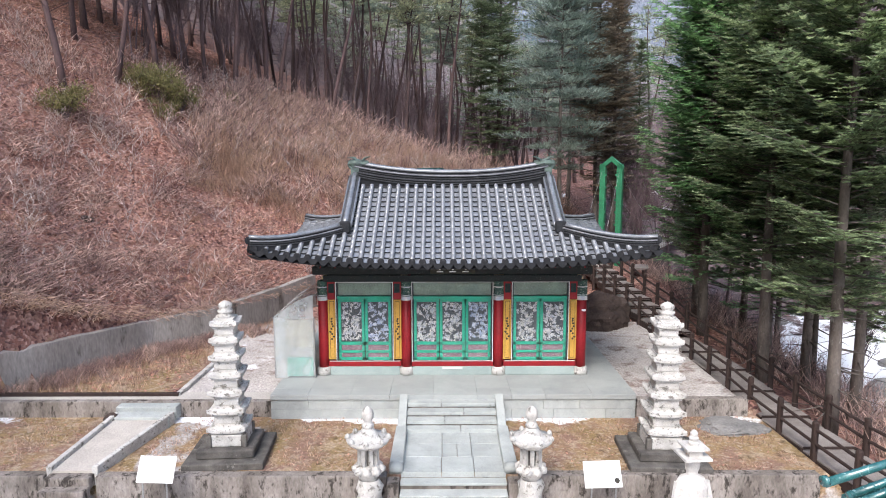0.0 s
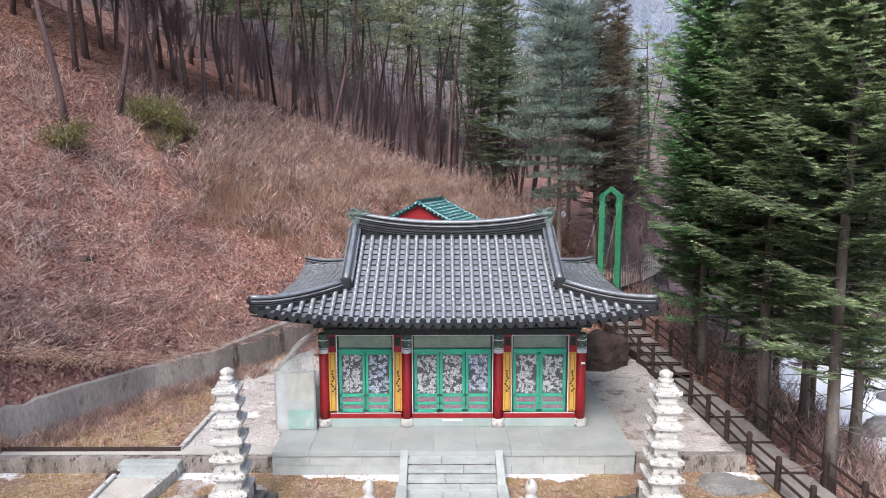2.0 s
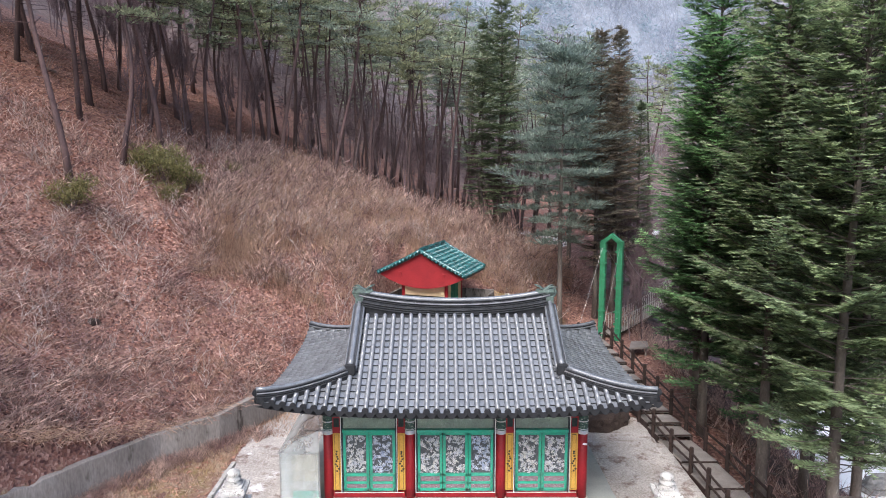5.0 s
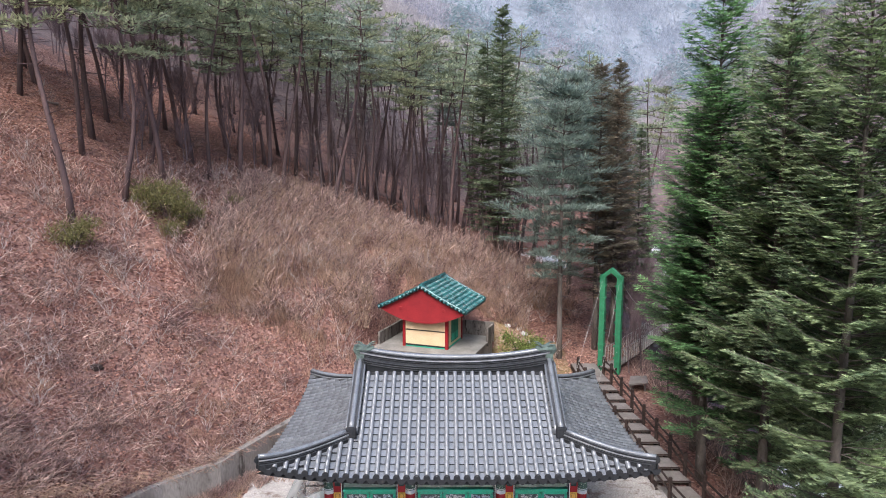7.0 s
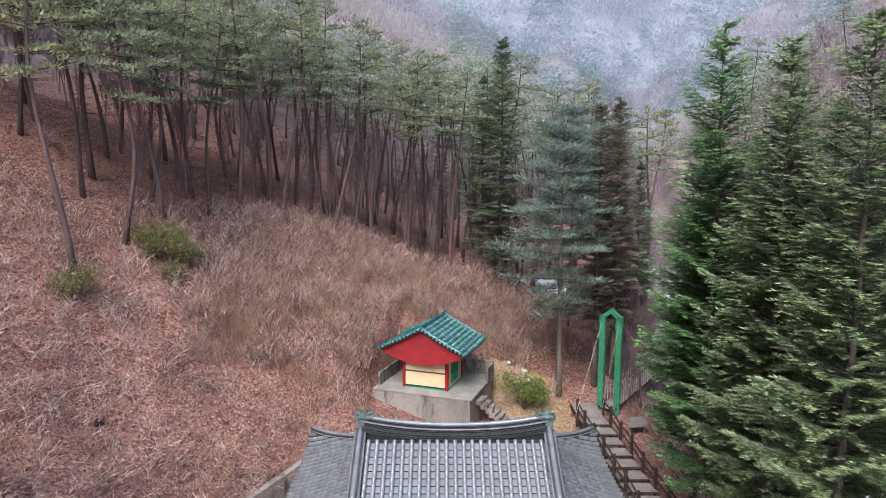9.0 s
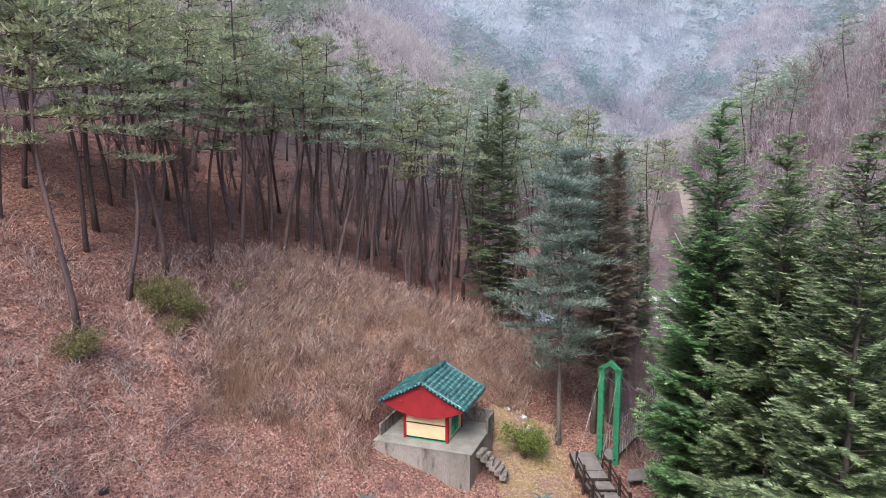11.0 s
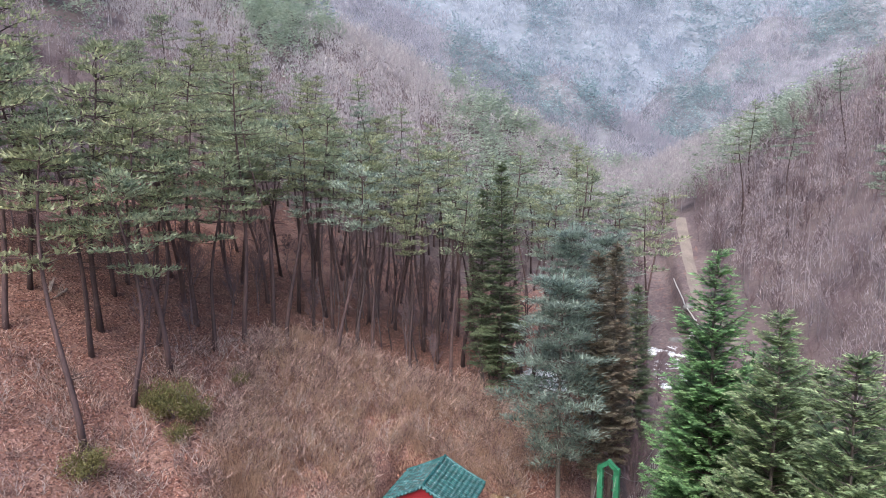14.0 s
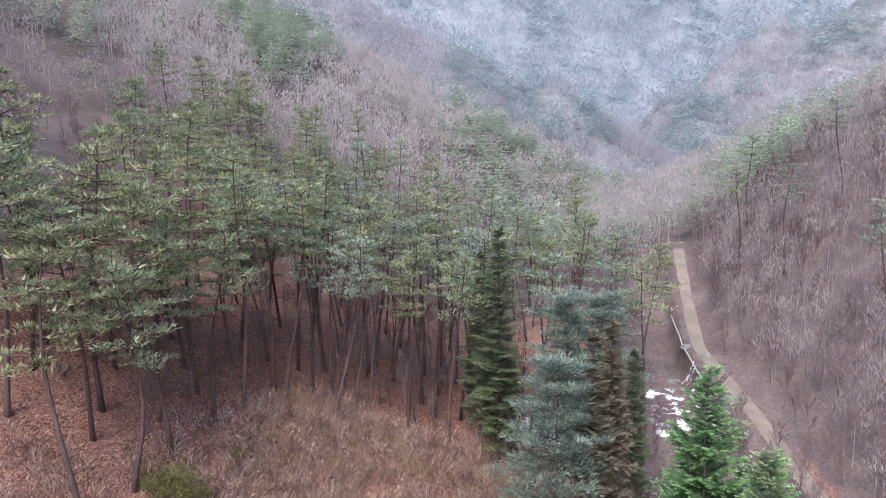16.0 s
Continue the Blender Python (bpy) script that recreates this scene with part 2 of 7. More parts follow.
def film_mat(name, low, high):
    """Thin clear plastic sheeting, a little milky."""
    m = bpy.data.materials.new(name)
    m.use_nodes = True
    t = m.node_tree
    n, l = t.nodes, t.links
    bsdf = n["Principled BSDF"]
    bsdf.inputs["Base Color"].default_value = (0.62, 0.66, 0.66, 1)
    bsdf.inputs["Roughness"].default_value = 0.25
    clear, both, k = n.new("ShaderNodeBsdfTransparent"), n.new("ShaderNodeMixShader"), n.new("ShaderNodeTexNoise")
    k.inputs["Scale"].default_value, k.inputs["Detail"].default_value = 2.0, 5.0
    r = n.new("ShaderNodeMapRange")
    r.inputs[1].default_value, r.inputs[2].default_value, r.inputs[3].default_value, r.inputs[4].default_value = 0.35, 0.7, low, high
    l.new(k.outputs[0], r.inputs[0])
    l.new(r.outputs[0], both.inputs[0])
    l.new(clear.outputs[0], both.inputs[1])
    l.new(bsdf.outputs[0], both.inputs[2])
    l.new(both.outputs[0], n["Material Output"].inputs[0])
    return m


M_FILM = film_mat("milky_plastic_sheet", 0.3, 0.7)
M_THINFILM = film_mat("thin_milky_sheet", 0.04, 0.4)
M_CLEAR = film_mat("clear_plastic_film", 0.0, 0.06)


# ---- mesh tools ----
class Geo:
    """Collects vertices and faces for one mesh."""

    def __init__(self):
        self.v, self.f = [], []

    def add(self, verts, faces, m=None):
        k = len(self.v)
        self.v.extend([tuple(m @ Vector(p)) for p in verts] if m is not None else verts)
        self.f.extend([tuple(i + k for i in f) for f in faces])
        return self

    def box(self, x, y, z, sx, sy, sz, rz=0.0, m=None):
        """A box centred on x, y with its foot at z."""
        a, b = sx / 2, sy / 2
        c, s = math.cos(radians(rz)), math.sin(radians(rz))
        pts = [(x + c * i - s * j, y + s * i + c * j, z + h) for h in (0, sz) for i, j in ((-a, -b), (a, -b), (a, b), (-a, b))]
        return self.add(pts, [(3, 2, 1, 0), (4, 5, 6, 7), (0, 1, 5, 4), (1, 2, 6, 5), (2, 3, 7, 6), (3, 0, 4, 7)], m)

    def tube(self, pts, radii, n=6, caps=True, m=None):
        """A round tube along points."""
        pts = [Vector(p) for p in pts]
        verts, faces = [], []
        for i, p in enumerate(pts):
            d = (pts[min(i + 1, len(pts) - 1)] - pts[max(i - 1, 0)])
            d = d.normalized() if d.length > 1e-9 else Vector((0, 0, 1))
            u = d.orthogonal() if abs(d.z) > 0.9 else d.cross(Vector((0, 0, 1)))
            if abs(d.z) > 0.9:
                u = Vector((1, 0, 0)) - d * d.x
            u.normalize()
            w = d.cross(u)
            r = radii[i] if hasattr(radii, "__len__") else radii
            for k in range(n):
                a = 2 * math.pi * k / n
                verts.append(tuple(p + (u * math.cos(a) + w * math.sin(a)) * r))
        for i in range(len(pts) - 1):
            for k in range(n):
                a, b = i * n + k, i * n + (k + 1) % n
                faces.append((a, b, b + n, a + n))
        if caps:
            faces.append(tuple(reversed(range(n))))
            faces.append(tuple(range(len(verts) - n, len(verts))))
        return self.add(verts, faces, m)

    def lathe(self, prof, n=12, m=None, sides=None, turn=0.0):
        """Profile of (radius, z) turned about z; n=4 with turn=45 gives square tiers."""
        verts, faces = [], []
        for r, z in prof:
            for k in range(n):
                a = 2 * math.pi * k / n + radians(turn)
                verts.append((r * math.cos(a), r * math.sin(a), z))
        for i in range(len(prof) - 1):
            for k in range(n):
                a, b = i * n + k, i * n + (k + 1) % n
                faces.append((a, b, b + n, a + n))
        faces.append(tuple(reversed(range(n))))
        faces.append(tuple(range(len(verts) - n, len(verts))))
        return self.add(verts, faces, m)

    def sheet(self, pts, thick):
        """A slab: the polygon pts extruded down by thick."""
        n = len(pts)
        low = [(x, y, z - thick) for x, y, z in pts]
        faces = [tuple(range(n)), tuple(reversed(range(n, 2 * n)))]
        faces += [((i + 1) % n, i, n + i, n + (i + 1) % n) for i in range(n)]
        return self.add(list(pts) + low, faces)

    def mesh(self, name, material, smooth=False, bevel=0.0):
        me = bpy.data.meshes.new(name)
        me.from_pydata(self.v, [], self.f)
        if bevel:
            bm = bmesh.new()
            bm.from_mesh(me)
            bmesh.ops.bevel(bm, geom=list(bm.edges), offset=bevel, segments=1, affect="EDGES", clamp_overlap=True)
            bm.to_mesh(me)
            bm.free()
        me.materials.append(material)
        if smooth:
            me.polygons.foreach_set("use_smooth", [True] * len(me.polygons))
        me.update()
        return me


def part(name, g, material, parent, label="", smooth=False, bevel=0.0, kind=""):
    """One mesh object under a thing or a part."""
    ob = new(name, g.mesh(name, material, smooth, bevel))
    ob.parent = parent
    return tagged(ob, label, kind=kind)


def thing(name, m, label, category, group="", kind=""):
    """An Empty at the base of a thing, which holds its parts."""
    ob = new(name)
    ob.empty_display_size = 0.3
    ob.matrix_basis = m
    return tagged(ob, label, category, group, kind)


def solid(name, g, material, label, category, group="", kind="", smooth=False, bevel=0.0, m=None):
    """A thing of one mesh."""
    ob = new(name, g.mesh(name, material, smooth, bevel))
    if m is not None:
        ob.matrix_basis = m
    return tagged(ob, label, category, group, kind)


def lerp(a, b, t):
    return a + (b - a) * t


def smooth(a, b, x):
    t = min(1.0, max(0.0, (x - a) / (b - a)))
    return t * t * (3 - 2 * t)


def along(pts, y):
    """x of a polyline given as (y, x) at y."""
    if y <= pts[0][0]:
        return pts[0][1]
    for (y0, x0), (y1, x1) in zip(pts, pts[1:]):
        if y <= y1:
            return lerp(x0, x1, (y - y0) / (y1 - y0))
    return pts[-1][1]

# ---- the ground: one sheet from the courtyard to the horizon ----
WALL_LINE = ((-9, -15.6), (-1.3, -14.1), (1.2, -12.8), (3.7, -11.4), (5.4, -9.7), (8.0, -8.3), (11.0, -6.6))
COURT, GARDEN, LOW = -0.3, -0.76, -1.95


NEAR = ((-8.0, 10.0), (-5.2, 9.62), (-1.3, 9.3), (3.0, 9.28), (9.0, 8.38), (15.3, 7.45), (16.6, 7.45))
DECKW = 1.44


def deck_z(y):
    """Height of the boardwalk: long shallow steps, then stairs."""
    if y < 6:
        return -0.95 + 0.085 * math.floor((y + 8) / 2.0)
    z6 = -0.95 + 0.085 * 7
    if y < 15:
        return z6 + 0.165 * math.floor((y - 6) / 0.95 + 1)
    return z6 + 0.165 * 10


def hill(x, y):
    """The wooded slope on the left and the rise behind the temple."""
    s = math.tanh((y - 12) / 10)
    near = 0.158 - 0.558 * x - 0.248 * y + 0.209 * x * s + 10.66 * s + 0.004 * x * x + 0.00384 * y * y
    far = 17 + 0.5 * (28 - x) + 0.36 * (min(y, 180) - 134) - 0.2 * max(0, y - 180)
    return lerp(near, far, smooth(45, 75, y))


def river_x(y):
    return 21.5 + 0.2 * max(0, y - 30)


def river_z(y):
    return -3.3 + 0.17 * (min(max(y, 12), 84) - 12) + 0.06 * max(0, y - 84) + 4.5 * smooth(58, 96, y)


def road_x(y):
    return 31 + 0.25 * max(0, y - 58) - 0.05 * max(0, 45 - y)


def road_z(y):
    q = min(y, 84)
    return (3 + 0.17 * (q - 31) if q > 31 else 3 - 0.06 * (31 - q)) + 0.005 * max(0, q - 55) ** 2 + 0.03 * max(0, y - 84)


def ground_z(x, y):
    wob = 0.25 * noise.noise((x * 0.25, y * 0.25, 0)) + 0.8 * noise.noise((x * 0.06, y * 0.06, 3))
    if y < -5.62:
        flat = LOW
    elif y < -1.72:
        flat = GARDEN
    else:
        flat = COURT + smooth(8, 24, y) * 2.0 + max(0, y - 24) * 0.13
    if x > along(NEAR, y) - 0.05 and y < 17.5:
        flat = min(flat, deck_z(y) - 0.32)
    d = x - along(WALL_LINE, y)
    h = hill(x, y) + wob * smooth(-0.5, -6, d)
    if y < 11:
        z = h if d < -0.12 else flat
        z = max(z, flat + 0.9) if d < -0.12 else z
    else:
        k = smooth(11, 15, y)
        base = (flat if x > along(NEAR, y) - 0.05 and x < 11.2 and y < 17.5 else max(h, flat)) if d > -0.12 else lerp(max(h, flat + 0.6), max(h, flat), k)
        z = base + wob * 0.4 * k
    # level ground cut round the shrine's base
    c, s = math.cos(radians(19.5)), math.sin(radians(19.5))
    u, v = (x + 1.05) * c - (y - 17.75) * s, (x + 1.05) * s + (y - 17.75) * c
    w = smooth(-3.9, -2.8, u) * smooth(5.0, 3.8, u) * smooth(-4.8, -3.4, v) * smooth(3.9, 2.8, v)
    if w > 0:
        z = lerp(z, min(z, max(0.95, 1.95 - 0.28 * (u + 2.2))), w)
    # the bank down to the stream
    xr, zr = river_x(y), river_z(y)
    if x > 10.2 and (x > 11.2 or y > 14):
        edge = z if y > 11 else flat
        xe = 11.2 - 1.0 * smooth(14, 17, y)
        bank = lerp(edge, zr, smooth(xe, lerp(xr - 3, 15.5, smooth(14, 17, y) * smooth(40, 30, y)), x)) + 0.5 * noise.noise((x * 0.5, y * 0.5, 9)) * smooth(11.2, 14, x)
        if y > 70:
            bank = max(bank, lerp(bank, hill(x, y), smooth(70, 120, y) * smooth(xr - 2, xr - 14, x)))
        z = bank
        if x > xr:
            xd, zd = road_x(y), road_z(y)
            if x < xd - 1.6:
                z = lerp(zr, zd, smooth(xr + 1.5, xd - 1.6, x)) + 0.4 * noise.noise((x * 0.4, y * 0.4, 5))
            elif x < xd + 1.8:
                z = zd
            else:
                z = zd + (x - xd - 1.8) * lerp(0.8, 0.46, smooth(62, 145, y)) + 1.5 * noise.noise((x * 0.08, y * 0.08, 2)) * smooth(0, 8, x - xd - 1.8)
            z = min(z, 150)
    return z


def lines(lo, a, b, hi, step, grow, extra):
    out = list(np.arange(a, b + 1e-6, step))
    v, s = a, step
    while v > lo:
        s *= grow
        v -= s
        out.append(max(v, lo))
    v, s = b, step
    while v < hi:
        s *= grow
        v += s
        out.append(min(v, hi))
    out += extra
    out = sorted(set(round(float(q), 3) for q in out))
    return [q for i, q in enumerate(out) if i == 0 or q - out[i - 1] > 0.03]


def make_ground():
    xs = lines(-160, -26, 36, 260, 0.42, 1.12, [-15.0])
    ys = lines(-60, -8, 42, 420, 0.42, 1.07, [-5.68, -5.56, -1.78, -1.66] + [q + e for q in (-8, -6, -4, -2, 0, 2, 4) for e in (-0.02, 0.02)])
    vs = [(x, y, ground_z(x, y)) for y in ys for x in xs]
    n = len(xs)
    fs = [(j * n + i, j * n + i + 1, (j + 1) * n + i + 1, (j + 1) * n + i) for j in range(len(ys) - 1) for i in range(n - 1)]
    me = bpy.data.meshes.new("ground")
    me.from_pydata(vs, [], fs)
    me.polygons.foreach_set("use_smooth", [True] * len(fs))
    zones = {"snow": [], "gravel": [], "turf": [], "woodfloor": []}
    for x, y, z in vs:
        d = x - along(WALL_LINE, y)
        court = d > 0 and x < 11.2
        xr = river_x(y)
        snow = 0.0
        if court and y < -5.6:
            snow = 0.42 + 0.25 * (x < -6)
        if court and -2.9 < y < -1.7:
            snow = 0.85 * smooth(-2.75, -2.2, y) * (0.5 + 0.5 * (abs(x) < 4.2 or -8.6 < x < -6.4))
        if court and -8.4 < x < -5.4 and -1.7 < y < 7:
            snow = 0.34
        if xr - 6 < x < xr + 5 and -20 < y < 66:
            snow = (0.8 + 0.25 * (y < 15)) * smooth(xr - (5.6 if y < 15 else 4), xr - (3.4 if y < 15 else 2.2), x) * smooth(xr + 5, xr + 2.5, x) * (1 - 0.8 * smooth(13, 20, y) + 0.42 * smooth(40, 46, y) * smooth(58, 52, y))
        snow = max(snow, 0.85 * smooth(3.2, 1.4, math.hypot(x - 9.4, (y - 41) * 0.8)))
        gravel = 1.0 if court and y > -1.7 and 5.5 < x < 8.9 and y < 8 else 0.0
        gravel = max(gravel, 0.75 if court and y < -5.6 else 0.0)
        if court and -8.7 < x < -4.4 and -1.7 < y < 9:
            gravel = 1.0
        if court and -5.6 < y < -1.7 and x < -5.0:
            gravel = 0.5 if x > -8.3 else 0.12
        turf = 1.0 if court and -5.6 < y < -1.7 else 0.0
        if court and y > -1.3 and x < -8.5:
            turf = 0.7
        if 2.8 < x < 7.6 and 12.5 < y < 21:
            turf = 0.8
        zones["snow"].append(snow)
        zones["gravel"].append(gravel)
        zones["turf"].append(turf)
        zones["woodfloor"].append(max(smooth(55, 85, y), smooth(0.5, 2.5, x - road_x(y)), 0.9 * smooth(-30, -38, x) * (y > 25), 0.8 * (x > 13 and abs(x - xr) < 9)))
    for k, vals in zones.items():
        a = me.attributes.new(k, "FLOAT", "POINT")
        a.data.foreach_set("value", vals)
    me.materials.append(ground_mat())
    ob = new("ground", me)
    return tagged(ob, "hillside of brown leaf litter falling to a gravel court", "ground", kind="structure")


def ground_mat():
    m = bpy.data.materials.new("leaf_litter_gravel_turf_snow")
    m.use_nodes = True
    t = m.node_tree
    n, l = t.nodes, t.links
    bsdf = n["Principled BSDF"]
    coord = n.new("ShaderNodeTexCoord")
    def nz(s, d=5.0, r=0.65):
        k = n.new("ShaderNodeTexNoise")
        k.inputs["Scale"].default_value, k.inputs["Detail"].default_value, k.inputs["Roughness"].default_value = s, d, r
        l.new(coord.outputs["Object"], k.inputs["Vector"])
        return k.outputs[0]
    def rng(src, a, b, c=0.0, d=1.0):
        k = n.new("ShaderNodeMapRange")
        for i, v in enumerate((a, b, c, d)):
            k.inputs[i + 1].default_value = v
        l.new(src, k.inputs[0])
        return k.outputs[0]
    def mix(f, a, b, mode="MIX"):
        k = n.new("ShaderNodeMix")
        k.data_type, k.blend_type = "RGBA", mode
        for s, v in ((k.inputs[0], f), (k.inputs[6], a), (k.inputs[7], b)):
            if hasattr(v, "links"):
                l.new(v, s)
            else:
                s.default_value = (*v, 1) if isinstance(v, tuple) else v
        return k.outputs[2]
    def attr(name):
        k = n.new("ShaderNodeAttribute")
        k.attribute_name = name
        return k.outputs["Fac"]
    def add(a, b, op="ADD"):
        k = n.new("ShaderNodeMath")
        k.operation = op
        for s, v in zip(k.inputs, (a, b)):
            if hasattr(v, "links"):
                l.new(v, s)
            else:
                s.default_value = v
        return k.outputs[0]
    broad, mid, fine = nz(0.12), nz(0.9), nz(9.0)
    vor = n.new("ShaderNodeTexVoronoi")
    vor.inputs["Scale"].default_value = 11.0
    l.new(coord.outputs["Object"], vor.inputs["Vector"])
    litter = mix(rng(broad, 0.38, 0.62), (0.195, 0.092, 0.072), (0.255, 0.138, 0.112))
    litter = mix(rng(mid, 0.45, 0.7), litter, (0.33, 0.20, 0.158))
    cell = n.new("ShaderNodeSeparateColor")
    l.new(vor.outputs["Color"], cell.inputs[0])
    litter = mix(rng(cell.outputs[0], 0.55, 0.95, 0.0, 0.75), litter, (0.48, 0.30, 0.25))
    litter = mix(rng(cell.outputs[1], 0.62, 0.92, 0.0, 0.85), litter, (0.075, 0.036, 0.036))
    litter = mix(rng(nz(0.45), 0.54, 0.67, 0.0, 0.72), litter, (0.115, 0.06, 0.06))
    litter = mix(1.0, litter, rng(fine, 0.25, 0.75, 0.6, 1.35), "MULTIPLY")
    grav = mix(rng(mid, 0.35, 0.65), (0.55, 0.515, 0.49), (0.41, 0.37, 0.345))
    grav = mix(rng(nz(1.7), 0.52, 0.64, 0.0, 0.8), grav, (0.20, 0.135, 0.11))
    grav = mix(1.0, grav, rng(nz(14.0, 3.0), 0.3, 0.7, 0.65, 1.25), "MULTIPLY")
    grass = mix(rng(mid, 0.38, 0.62), (0.33, 0.22, 0.13), (0.25, 0.18, 0.085))
    grass = mix(rng(nz(0.7), 0.45, 0.6), grass, (0.25, 0.155, 0.12))
    grass = mix(rng(nz(2.3), 0.52, 0.66), grass, (0.38, 0.29, 0.20))
    grass = mix(rng(nz(3.1), 0.56, 0.68, 0.0, 0.8), grass, (0.11, 0.075, 0.045))
    gc = n.new("ShaderNodeSeparateColor")
    l.new(vor.outputs["Color"], gc.inputs[0])
    grass = mix(rng(gc.outputs[0], 0.72, 0.95, 0.0, 0.7), grass, (0.42, 0.33, 0.25))
    grass = mix(1.0, grass, rng(nz(20.0, 3.0), 0.3, 0.7, 0.65, 1.3), "MULTIPLY")
    edge = rng(nz(1.1), 0.3, 0.7, -0.35, 0.35)
    floor = mix(rng(nz(0.25), 0.4, 0.6), (0.125, 0.094, 0.098), (0.18, 0.138, 0.135))
    floor = mix(1.0, floor, rng(nz(3.0), 0.25, 0.75, 0.6, 1.35), "MULTIPLY")
    col = mix(rng(add(attr("woodfloor"), edge), 0.3, 0.7), litter, floor)
    col = mix(rng(add(attr("turf"), edge), 0.42, 0.58), col, grass)
    col = mix(rng(add(attr("gravel"), edge), 0.42, 0.58), col, grav)
    white = rng(add(attr("snow"), rng(nz(0.5, 7.0, 0.7), 0.3, 0.7, -0.4, 0.4)), 0.5, 0.6)
    col = mix(white, col, (0.78, 0.79, 0.81))
    l.new(col, bsdf.inputs["Base Color"])
    bsdf.inputs["Roughness"].default_value = 0.9
    bsdf.inputs["Specular IOR Level"].default_value = 0.15
    bp = n.new("ShaderNodeBump")
    bp.inputs["Strength"].default_value, bp.inputs["Distance"].default_value = 0.8, 0.035
    l.new(add(fine, vor.outputs["Distance"]), bp.inputs["Height"])
    l.new(bp.outputs[0], bsdf.inputs["Normal"])
    return m


ground = make_ground()


# ---- far mountains behind the valley ----
def ridge_z(x, y, seed, y0, depth, foot, crest):
    """A mountainside that rises from foot at y0 to the crest line, with gullies and spurs."""
    up = min(1.0, max(0.0, (y - y0) / depth))
    r = noise.fractal((x * 0.011, y * 0.007, seed), 1.0, 2.0, 4)
    gully = abs(noise.noise((x * 0.016 + 0.6 * r, y * 0.004, seed + 3)))
    return foot + (crest(x) - foot) * up ** 0.85 * (1 + 0.1 * r) - 16 * gully * up * (1 - 0.5 * up) + 5 * r


def make_backdrop(name, xs, y0, depth, foot, crest, seed, cols, woods, label, rows=60):
    """A wooded mountainside: a ground sheet covered with many crowns, leafless or evergreen in patches."""
    g = Geo()
    nx = len(xs)
    for j in range(rows):
        y = y0 + depth * j / (rows - 1)
        for x in xs:
            g.v.append((x, y, ridge_z(x, y, seed, y0, depth, foot, crest)))
    g.f = [(j * nx + i, j * nx + i + 1, (j + 1) * nx + i + 1, (j + 1) * nx + i) for j in range(rows - 1) for i in range(nx - 1)]
    # floor and crown colours come in already tinted with haze
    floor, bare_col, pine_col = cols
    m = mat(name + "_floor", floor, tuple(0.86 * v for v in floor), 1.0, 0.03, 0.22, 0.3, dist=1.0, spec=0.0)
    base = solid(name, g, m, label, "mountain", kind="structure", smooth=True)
    rnd = random.Random(int(seed * 10))
    bare, pine = Geo(), Geo()
    count, size = woods
    half = 0.71
    for _ in range(count):
        y = y0 + depth * rnd.random() ** 0.9
        x = rnd.uniform(max(xs[0], -half * (y + 24)), min(xs[-1], half * (y + 24)))
        z = ridge_z(x, y, seed, y0, depth, foot, crest)
        patch = noise.noise((x * 0.017, y * 0.012, seed + 20)) * 0.7 + 0.7 * noise.noise((x * 0.06, y * 0.05, seed + 8))
        s = size * rnd.uniform(0.7, 1.25)
        if patch > 0.03:
            for k in range(44):
                q = rnd.random() ** 1.4
                w = ((1 - q) * 0.9 + 0.1) * s * rnd.uniform(0.3, 1.0)
                a = rnd.random() * 6.28
                p = Vector((x + w * math.cos(a), y + w * math.sin(a), z + 2.1 * s * (0.2 + 0.8 * q)))
                blade(pine, p, Vector((math.cos(a), math.sin(a), rnd.uniform(-0.3, 0.6))).normalized(), 0.3 * s * rnd.uniform(0.6, 1.2), 0.07 * s, Vector((rnd.uniform(-0.5, 0.5), rnd.uniform(-0.5, 0.5), 1)))
        else:
            for k in range(44):
                o = Vector((rnd.gauss(0, 1), rnd.gauss(0, 1), rnd.gauss(0, 1) + 0.3)).normalized() * rnd.random() ** 0.35
                p = Vector((x + o.x * s, y + o.y * s, z + 1.8 * s * (0.5 + 0.45 * o.z)))
                d = Vector((o.x * 0.7 + rnd.uniform(-0.4, 0.4), o.y * 0.7 + rnd.uniform(-0.4, 0.4), 0.9)).normalized()
                blade(bare, p, d, 0.34 * s * rnd.uniform(0.6, 1.2), 0.045 * s, Vector((rnd.uniform(-1, 1), rnd.uniform(-1, 1), 0.2)))
    short = name.replace("backdrop_", "")
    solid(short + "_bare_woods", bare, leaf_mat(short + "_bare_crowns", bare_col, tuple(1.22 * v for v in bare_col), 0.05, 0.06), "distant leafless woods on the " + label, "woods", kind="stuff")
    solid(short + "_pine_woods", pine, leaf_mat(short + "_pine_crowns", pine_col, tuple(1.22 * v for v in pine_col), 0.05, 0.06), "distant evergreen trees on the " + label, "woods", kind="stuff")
    return base


def crest_line(*pts):
    """Height of a crest through (x, z) points, eased between them."""
    def at(x):
        for (x0, z0), (x1, z1) in zip(pts, pts[1:]):
            if x <= x1:
                return lerp(z0, z1, smooth(x0, x1, x)) if x > x0 else z0
        return pts[-1][1]
    return at


